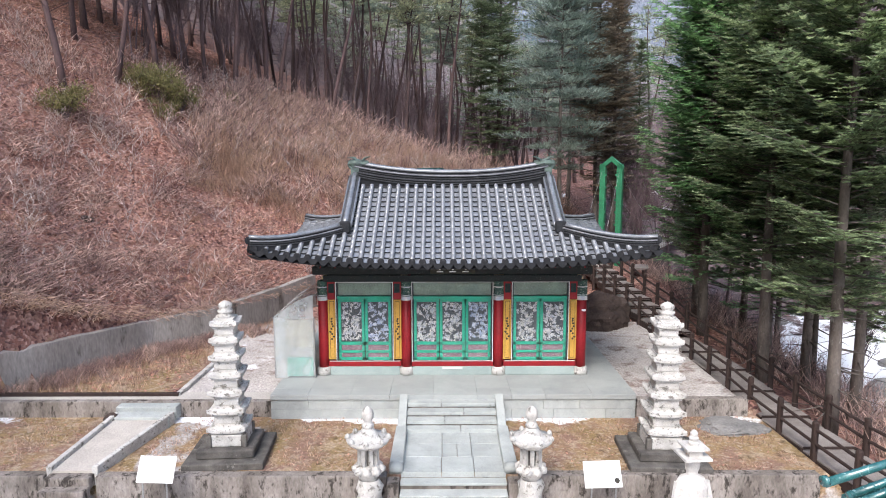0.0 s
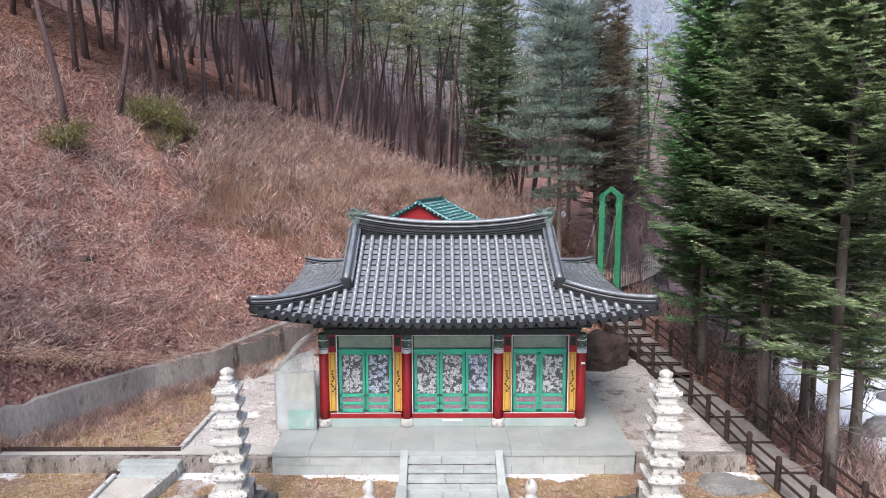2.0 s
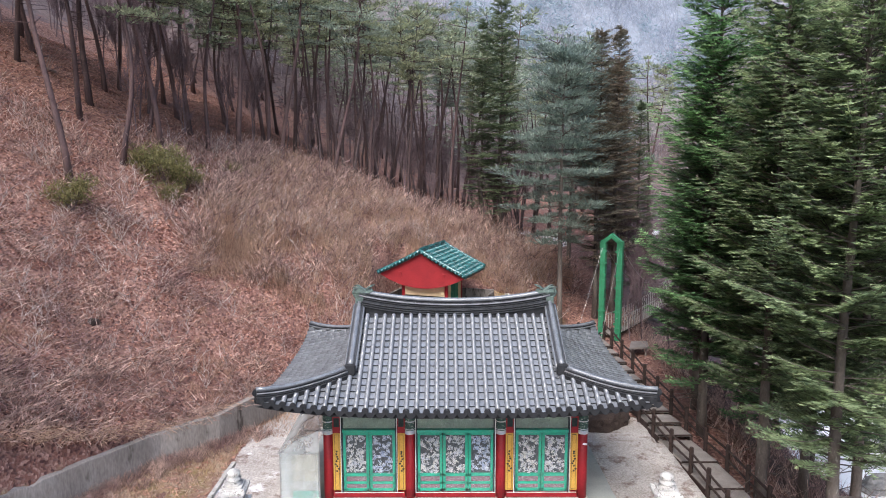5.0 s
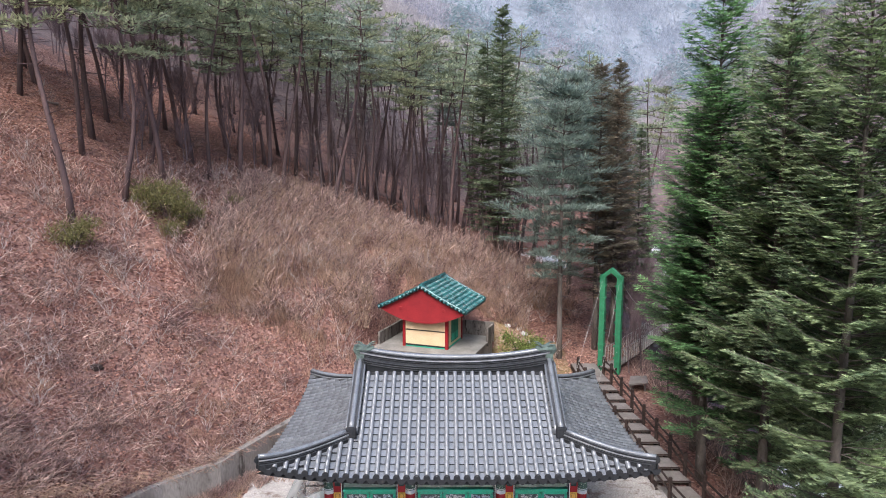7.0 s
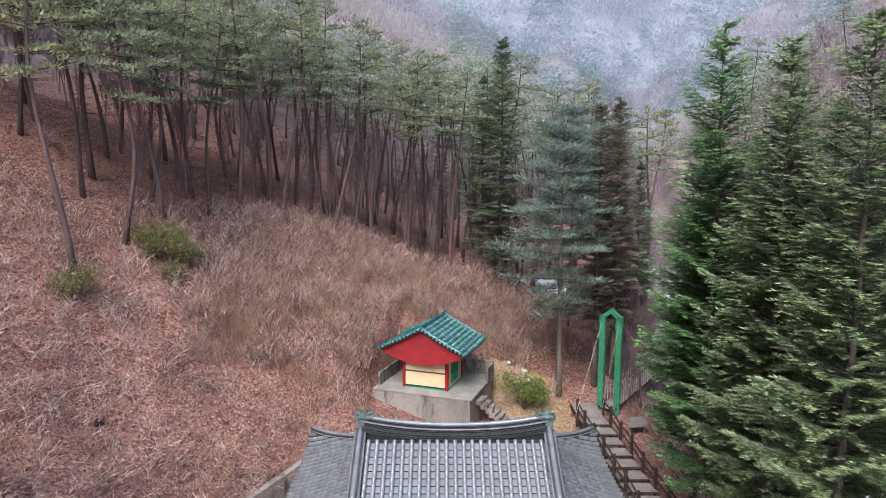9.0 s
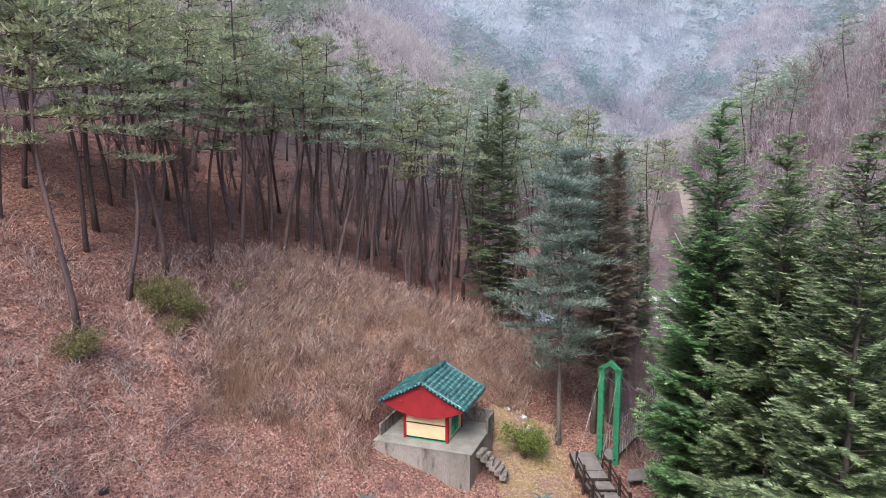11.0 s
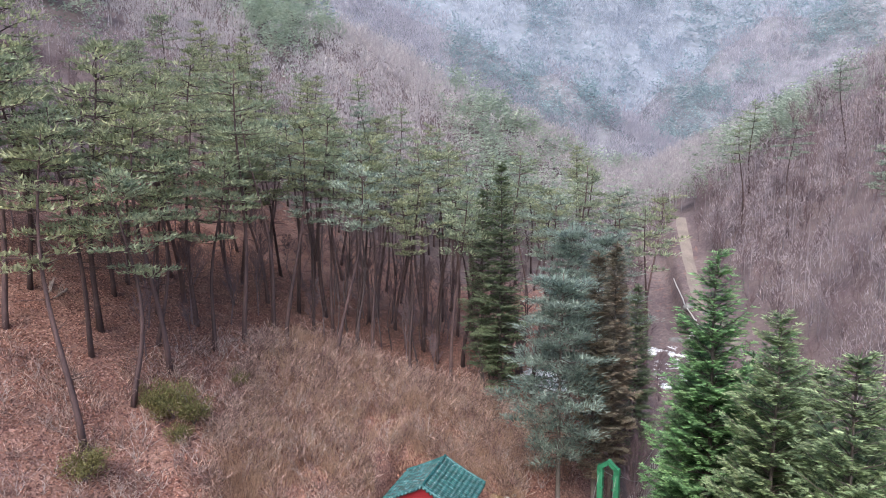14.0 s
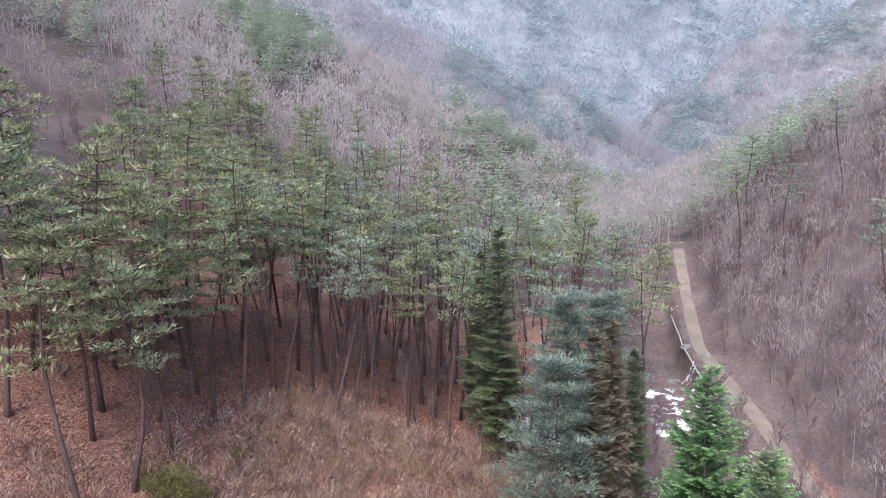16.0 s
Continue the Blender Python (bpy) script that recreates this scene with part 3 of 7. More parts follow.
# ---- walls, terraces, stairs ----
def wall_run(name, pts, top, foot, thick, material, label):
    """A wall along points (x, y), with top and foot heights at each point."""
    g = Geo()
    n = len(pts)
    left, right = [], []
    for i, (x, y) in enumerate(pts):
        a, b = Vector(pts[max(i - 1, 0)]), Vector(pts[min(i + 1, n - 1)])
        d = (b - a).normalized()
        w = Vector((-d.y, d.x)) * thick / 2
        left.append((x + w.x, y + w.y))
        right.append((x - w.x, y - w.y))
    for i in range(n):
        for px, py in (left[i], right[i]):
            g.v.append((px, py, foot[i]))
            g.v.append((px, py, top[i]))
    for i in range(n - 1):
        a, b = 4 * i, 4 * i + 4
        g.f += [(a, a + 1, b + 1, b), (a + 2, b + 2, b + 3, a + 3), (a + 1, a + 3, b + 3, b + 1), (a, b, b + 2, a + 2)]
    g.f += [(0, 2, 3, 1), (4 * n - 4, 4 * n - 3, 4 * n - 1, 4 * n - 2)]
    return solid(name, g, material, label, "wall", kind="structure", bevel=0.015)


hill_pts = [(-15.6, -9.0), (-14.9, -5.3), (-14.1, -1.3), (-12.8, 1.2), (-11.4, 3.7), (-9.7, 5.4), (-8.3, 8.0), (-6.6, 11.0)]
hill_top = [1.3, 1.2, 1.12, 1.06, 1.0, 1.05, 1.22, 1.5]
hill_foot = [-2.1, -2.1, -0.9, -0.5, -0.5, -0.5, -0.5, -0.5]
rnd = random.Random(71)
fine_pts, fine_top, fine_foot = [], [], []
for i in range(7):
    for k in range(7):
        u = k / 7
        fine_pts.append(tuple(lerp(a, b, u) for a, b in zip(hill_pts[i], hill_pts[i + 1])))
        fine_top.append(lerp(hill_top[i], hill_top[i + 1], u) - 0.05 + rnd.uniform(-0.025, 0.02) - (0.1 if rnd.random() < 0.08 else 0))
        fine_foot.append(lerp(hill_foot[i], hill_foot[i + 1], u))
hill_wall = wall_run("wall_hillside", fine_pts + hill_pts[-1:], fine_top + [1.45], fine_foot + [-0.5], 0.3, M_WALLC, "long stained grey concrete retaining wall below the brush slope")
for k in range(4):
    for q in range(3):
        u = 0.1 + 0.2 * k + 0.035 * q
        x, y = lerp(-14.9, -14.1, u) + 0.165, lerp(-5.3, -1.3, u)
        part("drip_stain", Geo().box(x, y, 0.1, 0.012, 0.04, 0.72, -11), M_EDGE, hill_wall, "narrow dark drip stain")
wall_run("wall_front_left", [(-14.6, -5.62), (-9.98, -5.62)], [-0.68, -0.68], [-2.2, -2.2], 0.3, M_CONC, "low streaked concrete terrace wall")
wall_run("wall_front_middle", [(-8.72, -5.62), (-1.62, -5.62)], [-0.7, -0.7], [-2.2, -2.2], 0.3, M_CONC, "low streaked concrete terrace wall below the garden")
wall_run("wall_front_right", [(1.62, -5.62), (9.0, -5.62)], [-0.7, -0.7], [-2.2, -2.2], 0.3, M_CONC, "low streaked concrete terrace wall with dark drip stains")
wall_run("wall_court_left", [(-14.4, -1.72), (-5.42, -1.72)], [-0.27, -0.27], [-0.9, -0.9], 0.22, M_CONC, "low concrete kerb wall beside the temple platform")
wall_run("wall_court_right", [(5.62, -1.72), (9.0, -1.72)], [-0.22, -0.22], [-0.9, -0.9], 0.3, M_CONC, "low cracked concrete kerb wall beside the temple platform")
g = Geo().box(-11.3, -1.32, -0.33, 5.8, 0.14, 0.16)
solid("timber_edging", g, M_POST, "dark timber edging round the dry lawn", "edging", kind="structure", bevel=0.01)
solid("stone_kerb", Geo().box(-8.45, 1.1, -0.33, 0.16, 4.9, 0.15), M_PAGODA, "pale weathered kerb beside the dry lawn", "kerb", kind="structure", bevel=0.015)
g = Geo().sheet([(-13.9, -1.6, -0.262), (-5.45, -1.6, -0.262), (-5.45, -1.0, -0.262), (-8.2, -1.0, -0.262), (-13.9, -1.27, -0.262)], 0.1)
solid("pavement_strip", g, mat("pale_concrete_path", (0.50, 0.47, 0.43), (0.42, 0.39, 0.36), 0.9, 1.2, 30, 0.3, c=(0.30, 0.26, 0.23), spots=-0.01), "pale worn concrete strip along the kerb", "path", kind="structure")


def make_platform():
    p = thing("temple_platform", pose(0.08, 0, 0), "pale granite platform of large slabs and face blocks", "platform", kind="structure")
    x0, x1, y0, y1 = -5.48, 5.48, -2.0, 5.55
    part("core", Geo().box(0, (y0 + y1) / 2, -0.9, x1 - x0 - 0.16, y1 - y0 - 0.16, 0.82), M_SLAB, p)
    # coping slabs and floor slabs, each with a joint
    rnd = random.Random(3)
    edge, widths = -x1, []
    while edge < x1 - 0.4:
        w = min(rnd.uniform(1.0, 1.5), x1 - edge)
        if x1 - edge - w < 0.5:
            w = x1 - edge
        widths.append((edge, w))
        edge += w
    for ex, w in widths:
        part("coping_slab", Geo().box(ex + w / 2, y0 + 0.28, -0.16, w - 0.006, 0.6, 0.16), M_SLAB, p, bevel=0.008)
        for a, b in ((y0 + 0.58, 1.2), (1.2, 3.4), (3.4, y1)):
            part("floor_slab", Geo().box(ex + w / 2, (a + b) / 2, -0.16, w - 0.005, b - a - 0.005, 0.158), M_SLAB, p)
    # two courses of face blocks in front and at the sides
    for row, (z, h) in enumerate(((-0.46, 0.295), (-0.88, 0.415))):
        edge = -x1
        while edge < x1 - 0.05:
            w = min(rnd.uniform(1.0, 1.6), x1 - edge)
            if x1 - edge - w < 0.5:
                w = x1 - edge
            part("face_block", Geo().box(edge + w / 2, y0 + 0.17, z, w - 0.008, 0.3, h), M_STONE, p, bevel=0.008)
            edge += w
        for side in (-1, 1):
            edge = y0 + 0.33
            while edge < y1 - 0.05:
                w = min(rnd.uniform(1.0, 1.5), y1 - edge)
                part("face_block", Geo().box(side * (x1 - 0.17), edge + w / 2, z, 0.3, w - 0.008, h), M_STONE, p, bevel=0.008)
                edge += w
    return p


make_platform()


def make_stairs():
    s = thing("stone_stairs", pose(0.02, 0, 0), "pale granite steps with sloping side slabs and a paved landing", "stairs", kind="structure")
    y = -2.0
    for i in range(4):
        z = -0.15 * (i + 1)
        a = -1.3
        for w in ((1.0, 1.6), (1.65, 0.95), (1.1, 1.5), (1.55, 1.05))[i]:
            part("step", Geo().box(a + w / 2, y - 0.16 - 0.29 * i, z - 0.11, w - 0.012, 0.34, 0.11), M_STONE, s, bevel=0.012)
            a += w
        part("riser", Geo().box(0, y - 0.145 - 0.29 * i, z - 0.2, 2.58, 0.3, 0.1), M_CONC, s)
    # landing slabs
    rnd = random.Random(5)
    rows = [(-3.16, -3.95), (-3.95, -4.75), (-4.75, -5.6)]
    cuts = [(-1.3, -0.28, 0.5, 1.3), (-1.3, -0.28, 0.12, 0.5, 1.3), (-1.3, -0.3, 0.52, 1.3)]
    for (a, b), cut in zip(rows, cuts):
        for c0, c1 in zip(cut, cut[1:]):
            part("paving_slab", Geo().box((c0 + c1) / 2, (a + b) / 2, -0.82 + rnd.uniform(-0.004, 0.004), c1 - c0 - 0.012, a - b - 0.012, 0.14), M_STONE, s, bevel=0.008)
    part("landing_base", Geo().box(0, -4.38, -1.4, 2.58, 2.42, 0.6), M_CONC, s)
    for i in range(7):
        part("step", Geo().box(0, -5.72 - 0.28 * i, -0.83 - 0.165 * i - 0.06, 2.6, 0.36, 0.06), M_STONE, s, bevel=0.012)
        part("riser", Geo().box(0, -5.68 - 0.28 * i, -0.83 - 0.165 * i - 0.2, 2.58, 0.34, 0.145), M_CONC, s, "dark wet stained riser")
    for side in (-1, 1):
        x = side * 1.42
        g = Geo().sheet([(x - 0.12, -1.98, 0.03), (x + 0.12, -1.98, 0.03), (x + 0.12, -3.2, -0.5), (x - 0.12, -3.2, -0.5)][::-1], 0.5)
        part("side_slab", g, M_STONE, s, bevel=0.015)
        g = Geo().sheet([(x - 0.15, -3.22, -0.46), (x + 0.15, -3.22, -0.46), (x + 0.17, -5.4, -0.5), (x - 0.17, -5.4, -0.5)][::-1], 0.5)
        part("side_slab", g, M_STONE, s, bevel=0.02)
        g = Geo().tube([(x, -5.42, -0.55), (x, -5.5, -0.62), (x, -5.6, -0.7)], [0.17, 0.19, 0.16], 10)
        part("round_stone_end", g, M_STONE, s, smooth=True)
        part("stair_post", Geo().box(side * 1.47, -5.86, -2.1, 0.3, 0.42, 1.34), M_CONC, s, bevel=0.02)
    return s


make_stairs()


def make_ramp():
    s = thing("ramp_path", pose(0, 0, 0), "pale concrete path between low stone kerbs with steps", "path", kind="structure")
    part("path_slab", Geo().sheet([(-9.8, -2.6, -0.52), (-8.3, -2.6, -0.52), (-8.85, -5.6, -0.62), (-9.85, -5.6, -0.62)][::-1], 0.3), mat("worn_path_concrete", (0.52, 0.48, 0.43), (0.44, 0.40, 0.36), 0.9, 1.4, 30, 0.3, c=(0.34, 0.30, 0.27), spots=-0.02), s)
    for xa, xb in ((-9.86, -9.92), (-8.24, -8.8)):
        part("kerb", Geo().sheet([(xa - 0.07, -2.3, -0.4), (xa + 0.07, -2.3, -0.4), (xb + 0.07, -5.62, -0.5), (xb - 0.07, -5.62, -0.5)][::-1], 0.5), M_PAGODA, s, bevel=0.015)
    part("top_step", Geo().box(-9.06, -2.0, -0.7, 1.8, 0.36, 0.4), M_STONE, s, bevel=0.02)
    part("top_step", Geo().box(-9.06, -2.4, -0.8, 1.7, 0.5, 0.36), M_STONE, s, bevel=0.02)
    for i in range(5):
        part("step", Geo().box(-9.36, -5.72 - 0.3 * i, -0.68 - 0.2 * i - 0.3, 1.1, 0.34, 0.3), M_CONC, s, bevel=0.02)
    return s


make_ramp()


# ---- the temple hall ----
TX = 0.08
RW, RF, RB, RC = 5.9, -2.12, 5.68, 1.78
GABLE, HIPY = 3.32, -0.87


def eave_lift(t):
    return 0.52 * abs(t) ** 3


def front_z(x, y):
    """Height of the front slope; the rear slope mirrors it."""
    y = RC - abs(y - RC)
    q = (y - RF) / (RC - RF)
    return 4.0 + 2.3 * (0.93 * q + 0.07 * q * q) + eave_lift(x / RW) * max(0, 1 - q) ** 1.5


def hip_y(x):
    return lerp(HIPY, RF - 0.2, (abs(x) - GABLE) / (RW - GABLE))


def side_z(x, y):
    q = (RW - abs(x)) / (RW - GABLE)
    reach = RC - hip_y(x)
    t = min(1.0, abs(y - RC) / reach)
    return front_z(x, hip_y(x)) - 0.5 * (1 - t ** 3) * max(0, 1 - q) ** 1.2


def tile_meshes():
    cover = Geo()
    n, r0, r1, L = 7, 0.074, 0.069, 0.30
    for y, r in ((0.0, r0), (L, r1)):
        for k in range(n):
            a = math.pi * k / (n - 1)
            cover.v.append((math.cos(a) * r, y, math.sin(a) * r))
    for y, r in ((0.0, r0), (L, r1)):
        cover.v += [(r, y, -0.1), (-r, y, -0.1)]
    cover.f = [(k, k + 1, n + k + 1, n + k) for k in range(n - 1)] + [tuple(range(n))[::-1]]
    cover.f += [(2 * n, 0, n, 2 * n + 2), (n - 1, 2 * n + 1, 2 * n + 3, 2 * n - 1)]
    pan = Geo()
    for y, lift in ((0.0, 0.052), (0.285, 0.0)):
        for k in range(5):
            u = -0.12 + 0.24 * k / 4
            pan.v.append((u, y, lift + 1.7 * u * u - 0.024))
    for k in range(5):
        u = -0.12 + 0.24 * k / 4
        pan.v.append((u, 0.0, -0.02 + 1.7 * u * u - 0.024))
    pan.f = [(k, k + 1, 6 + k, 5 + k) for k in range(4)] + [(10 + k, 11 + k, k + 1, k) for k in range(4)]
    return cover, pan


def make_temple():
    t = thing("temple_hall", pose(TX, 0, 0), "three-bay temple hall with red columns, green doors, grey tiled roof", "temple")
    # columns and their stone bases
    for y in (0.0, 3.56):
        for x in (-4.2, -1.5, 1.5, 4.2):
            col = part("column", Geo().tube([(x, y, 0.22), (x, y, 0.9), (x, y, 3.1)], [0.165, 0.168, 0.155], 18), M_RED, t, smooth=True)
            part("column_base", Geo().lathe([(0.245, 0), (0.25, 0.1), (0.24, 0.2), (0.215, 0.25), (0.19, 0.26)], 18, Matrix.Translation((x, y, 0))), M_PAGODA, t, smooth=True)
            if y == 0.0:
                part("painted_band", Geo().tube([(x, y, 2.5), (x, y, 3.12)], 0.172, 18), M_CAPITAL, col)
                for z, h in ((2.48, 0.13), (2.64, 0.02), (2.9, 0.03)):
                    part("white_ring", Geo().tube([(x, y, z), (x, y, z + h)], 0.178, 18), M_LATTICE, col)
    # end walls and rear wall
    for sx in (-1, 1):
        part("end_wall", Geo().box(sx * 4.2, 1.78, 0.0, 0.14, 3.3, 3.2), M_CREAM, t)
        for z in (0.3, 1.5, 2.9):
            part("wall_rail", Geo().box(sx * 4.2, 1.78, z, 0.2, 3.24, 0.16), M_RED, t, bevel=0.01)
        part("wall_post", Geo().box(sx * 4.2, 1.78, 0.0, 0.22, 0.2, 3.1), M_RED, t)
    part("rear_wall", Geo().box(0, 3.56, 0.0, 8.2, 0.14, 3.2), M_CREAM, t)
    # front: sills, frames, doors
    bays = ((-2.85, 1.74, 2, True), (0.0, 2.52, 3, False), (2.85, 1.74, 2, True))
    for cx, w, leaves, panels in bays:
        clear = 2.36 if panels else 2.66
        part("stone_sill", Geo().box(cx, -0.03, 0.0, clear - 0.1, 0.26, 0.28), M_SILL, t, bevel=0.01)
        part("sill_beam", Geo().box(cx, 0.0, 0.28, clear, 0.24, 0.16), M_RED, t, bevel=0.01)
        part("lintel", Geo().box(cx, 0.0, 3.08, clear, 0.2, 0.24), M_DGREEN, t, bevel=0.01)
        part("backing", Geo().box(cx, 0.16, 0.44, clear, 0.04, 2.66), M_LATBACK, t)
        part("transom_board", Geo().box(cx, 0.06, 2.62, w, 0.04, 0.46), mat("grey_green_transom", (0.24, 0.32, 0.25), (0.17, 0.22, 0.19), 0.4, 2, 20, 0.1), t)
        part("transom_rail", Geo().box(cx, 0.0, 2.5, w + 0.06, 0.14, 0.1), M_TEAL, t, bevel=0.008)
        part("plastic_film", Geo().box(cx, -0.115, 0.46, w + 0.1, 0.006, 2.62), M_CLEAR, t, "clear wrinkled plastic film")
        for s in (-1, 1):
            part("door_jamb", Geo().box(cx + s * (w / 2 + 0.035), -0.02, 0.44, 0.07, 0.16, 2.64), M_LATBACK, t, bevel=0.006)
            part("white_edge_line", Geo().box(cx + s * (w / 2 + 0.05), -0.108, 0.44, 0.022, 0.014, 2.64), M_WHITE, t)
            if panels:
                px = cx + s * (w / 2 + 0.19)
                pan = part("yellow_panel", Geo().box(px, -0.02, 0.5, 0.26, 0.06, 1.98), M_YELLOW, t, bevel=0.006)
                part("panel_edge", Geo().box(px, -0.054, 0.54, 0.15, 0.008, 1.9), M_DARK, pan)
                part("panel_field", Geo().box(px, -0.058, 0.555, 0.125, 0.01, 1.87), M_YELLOW, pan)
                motif = Geo()
                rnd = random.Random(int(px * 100))
                for k in range(9):
                    z = 1.15 + 0.085 * k
                    ang = 0.9 * math.sin(k * 1.7) + 0.3 * s
                    motif.lathe([(0.0, 0), (0.03, 0.01), (0.042, 0.035), (0.02, 0.07), (0.0, 0.09)], 6, Matrix.Translation((px + 0.03 * math.sin(k * 1.3), -0.062, z)) @ Matrix.Rotation(ang, 4, "Y") @ Matrix.Diagonal((1, 0.12, 1, 1)))
                part("painted_motif", motif, M_DARK, pan)
                part("head_block", Geo().box(px, -0.02, 2.5, 0.26, 0.12, 0.6), M_RED, t, bevel=0.008)
                part("head_panel", Geo().box(px, -0.085, 2.72, 0.18, 0.01, 0.3), M_DGREEN, t)
        lw = w / leaves
        for i in range(leaves):
            make_door(t, cx - w / 2 + lw * (i + 0.5), lw)
        part("white_head_line", Geo().box(cx, -0.112, 3.06, w + 0.12, 0.012, 0.022), M_WHITE, t)
        part("white_sill_line", Geo().box(cx, -0.124, 0.45, clear - 0.06, 0.012, 0.02), M_WHITE, t)
    part("door_sign", Geo().box(0.0, -0.18, 0.2, 0.66, 0.03, 0.07), M_WHITE, t, "small white strip sign")
    # small white label with a bar on the end column
    part("column_label", Geo().box(4.24, -0.168, 2.12, 0.13, 0.012, 0.06), M_SIGN, t)
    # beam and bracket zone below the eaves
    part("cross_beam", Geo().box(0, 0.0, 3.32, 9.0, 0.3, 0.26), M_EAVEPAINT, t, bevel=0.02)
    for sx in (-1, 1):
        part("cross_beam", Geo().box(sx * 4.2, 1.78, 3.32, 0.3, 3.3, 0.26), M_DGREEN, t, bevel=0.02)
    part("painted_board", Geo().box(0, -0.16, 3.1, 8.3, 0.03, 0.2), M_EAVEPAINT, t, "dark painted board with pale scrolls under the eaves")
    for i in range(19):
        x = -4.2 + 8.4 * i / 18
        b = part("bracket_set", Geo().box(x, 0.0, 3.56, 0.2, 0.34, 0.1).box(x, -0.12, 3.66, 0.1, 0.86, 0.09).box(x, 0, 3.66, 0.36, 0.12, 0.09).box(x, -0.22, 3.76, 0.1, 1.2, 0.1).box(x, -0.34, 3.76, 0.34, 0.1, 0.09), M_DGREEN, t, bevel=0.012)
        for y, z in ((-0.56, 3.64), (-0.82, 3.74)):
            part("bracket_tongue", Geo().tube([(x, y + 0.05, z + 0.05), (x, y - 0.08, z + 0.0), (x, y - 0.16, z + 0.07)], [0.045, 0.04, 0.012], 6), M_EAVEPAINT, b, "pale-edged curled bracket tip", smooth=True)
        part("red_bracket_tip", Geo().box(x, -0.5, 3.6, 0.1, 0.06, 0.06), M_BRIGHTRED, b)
    sign = part("name_board", Geo().box(0.0, -0.72, 3.45, 1.4, 0.06, 0.45), M_DARK, t, "black name board with white characters", bevel=0.01)
    for i in range(3):
        part("white_character_bar", Geo().box(-0.4 + 0.4 * i, -0.754, 3.5, 0.2, 0.008, 0.035).box(-0.4 + 0.4 * i, -0.754, 3.57, 0.05, 0.008, 0.1).box(-0.4 + 0.4 * i, -0.754, 3.7, 0.22, 0.008, 0.04), M_WHITE, sign)
    # rafters under the front and side eaves
    for i in range(39):
        x = -5.7 + 0.3 * i
        ye = RF + 0.12
        z = front_z(x, ye) - 0.17
        yi = 0.1 if abs(x) < 3.3 else hip_y(x) - 0.1
        if yi < ye + 0.2:
            continue
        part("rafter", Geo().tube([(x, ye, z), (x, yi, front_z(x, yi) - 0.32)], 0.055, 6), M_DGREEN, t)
    make_roof(t)
    return t


def make_door(t, cx, w):
    d = part("door", Geo().box(cx - w / 2 + 0.055, 0, 0.45, 0.09, 0.07, 2.06).box(cx + w / 2 - 0.055, 0, 0.45, 0.09, 0.07, 2.06).box(cx, 0, 2.41, w - 0.02, 0.07, 0.1).box(cx, 0, 0.46, w - 0.02, 0.07, 0.1).box(cx, 0, 0.98, w - 0.02, 0.07, 0.1).box(cx, 0, 0.71, w - 0.02, 0.07, 0.08), M_TEAL, t, "green painted door leaf with flower lattice", bevel=0.006)
    iw = w - 0.2
    part("lattice_backing", Geo().box(cx, 0.03, 1.08, iw, 0.02, 1.33), M_LATDARK, d)
    rnd = random.Random(int(cx * 97) + 11)
    fl = Geo()
    for _ in range(104):
        ox, oz = rnd.uniform(-iw / 2 + 0.03, iw / 2 - 0.03), 1.08 + rnd.uniform(0.04, 1.29)
        a0 = rnd.random() * 6.28
        for k in range(rnd.choice((3, 4, 5))):
            a = a0 + k * 1.3 + rnd.uniform(-0.2, 0.2)
            L, w_ = rnd.uniform(0.045, 0.085), rnd.uniform(0.014, 0.027)
            c, s = math.cos(a), math.sin(a)
            y = -0.012 - rnd.random() * 0.02
            pts = [(0.008, 0), (L * 0.5, -w_), (L, 0), (L * 0.5, w_)]
            pts = [(min(max(ox + c * p - s * q, -iw / 2), iw / 2), oz + s * p + c * q) for p, q in pts]
            fl.add([(cx + p, y - 0.01 * (i % 2), q) for i, (p, q) in enumerate(pts)], [(0, 1, 2, 3)])
    cool = abs(cx + 2.42) < 0.2 or abs(cx - 0.84) < 0.2
    part("flower_lattice", fl, M_LATBLUE if cool else M_LATTICE, d, "carved flower lattice in white and blue" if cool else "carved flower lattice in white, pink and grey", kind="stuff")
    for z0, h in ((0.56, 0.15), (0.79, 0.19)):
        part("lower_panel", Geo().box(cx, 0.02, z0, iw, 0.03, h), M_LOWPANEL, d)
    return d


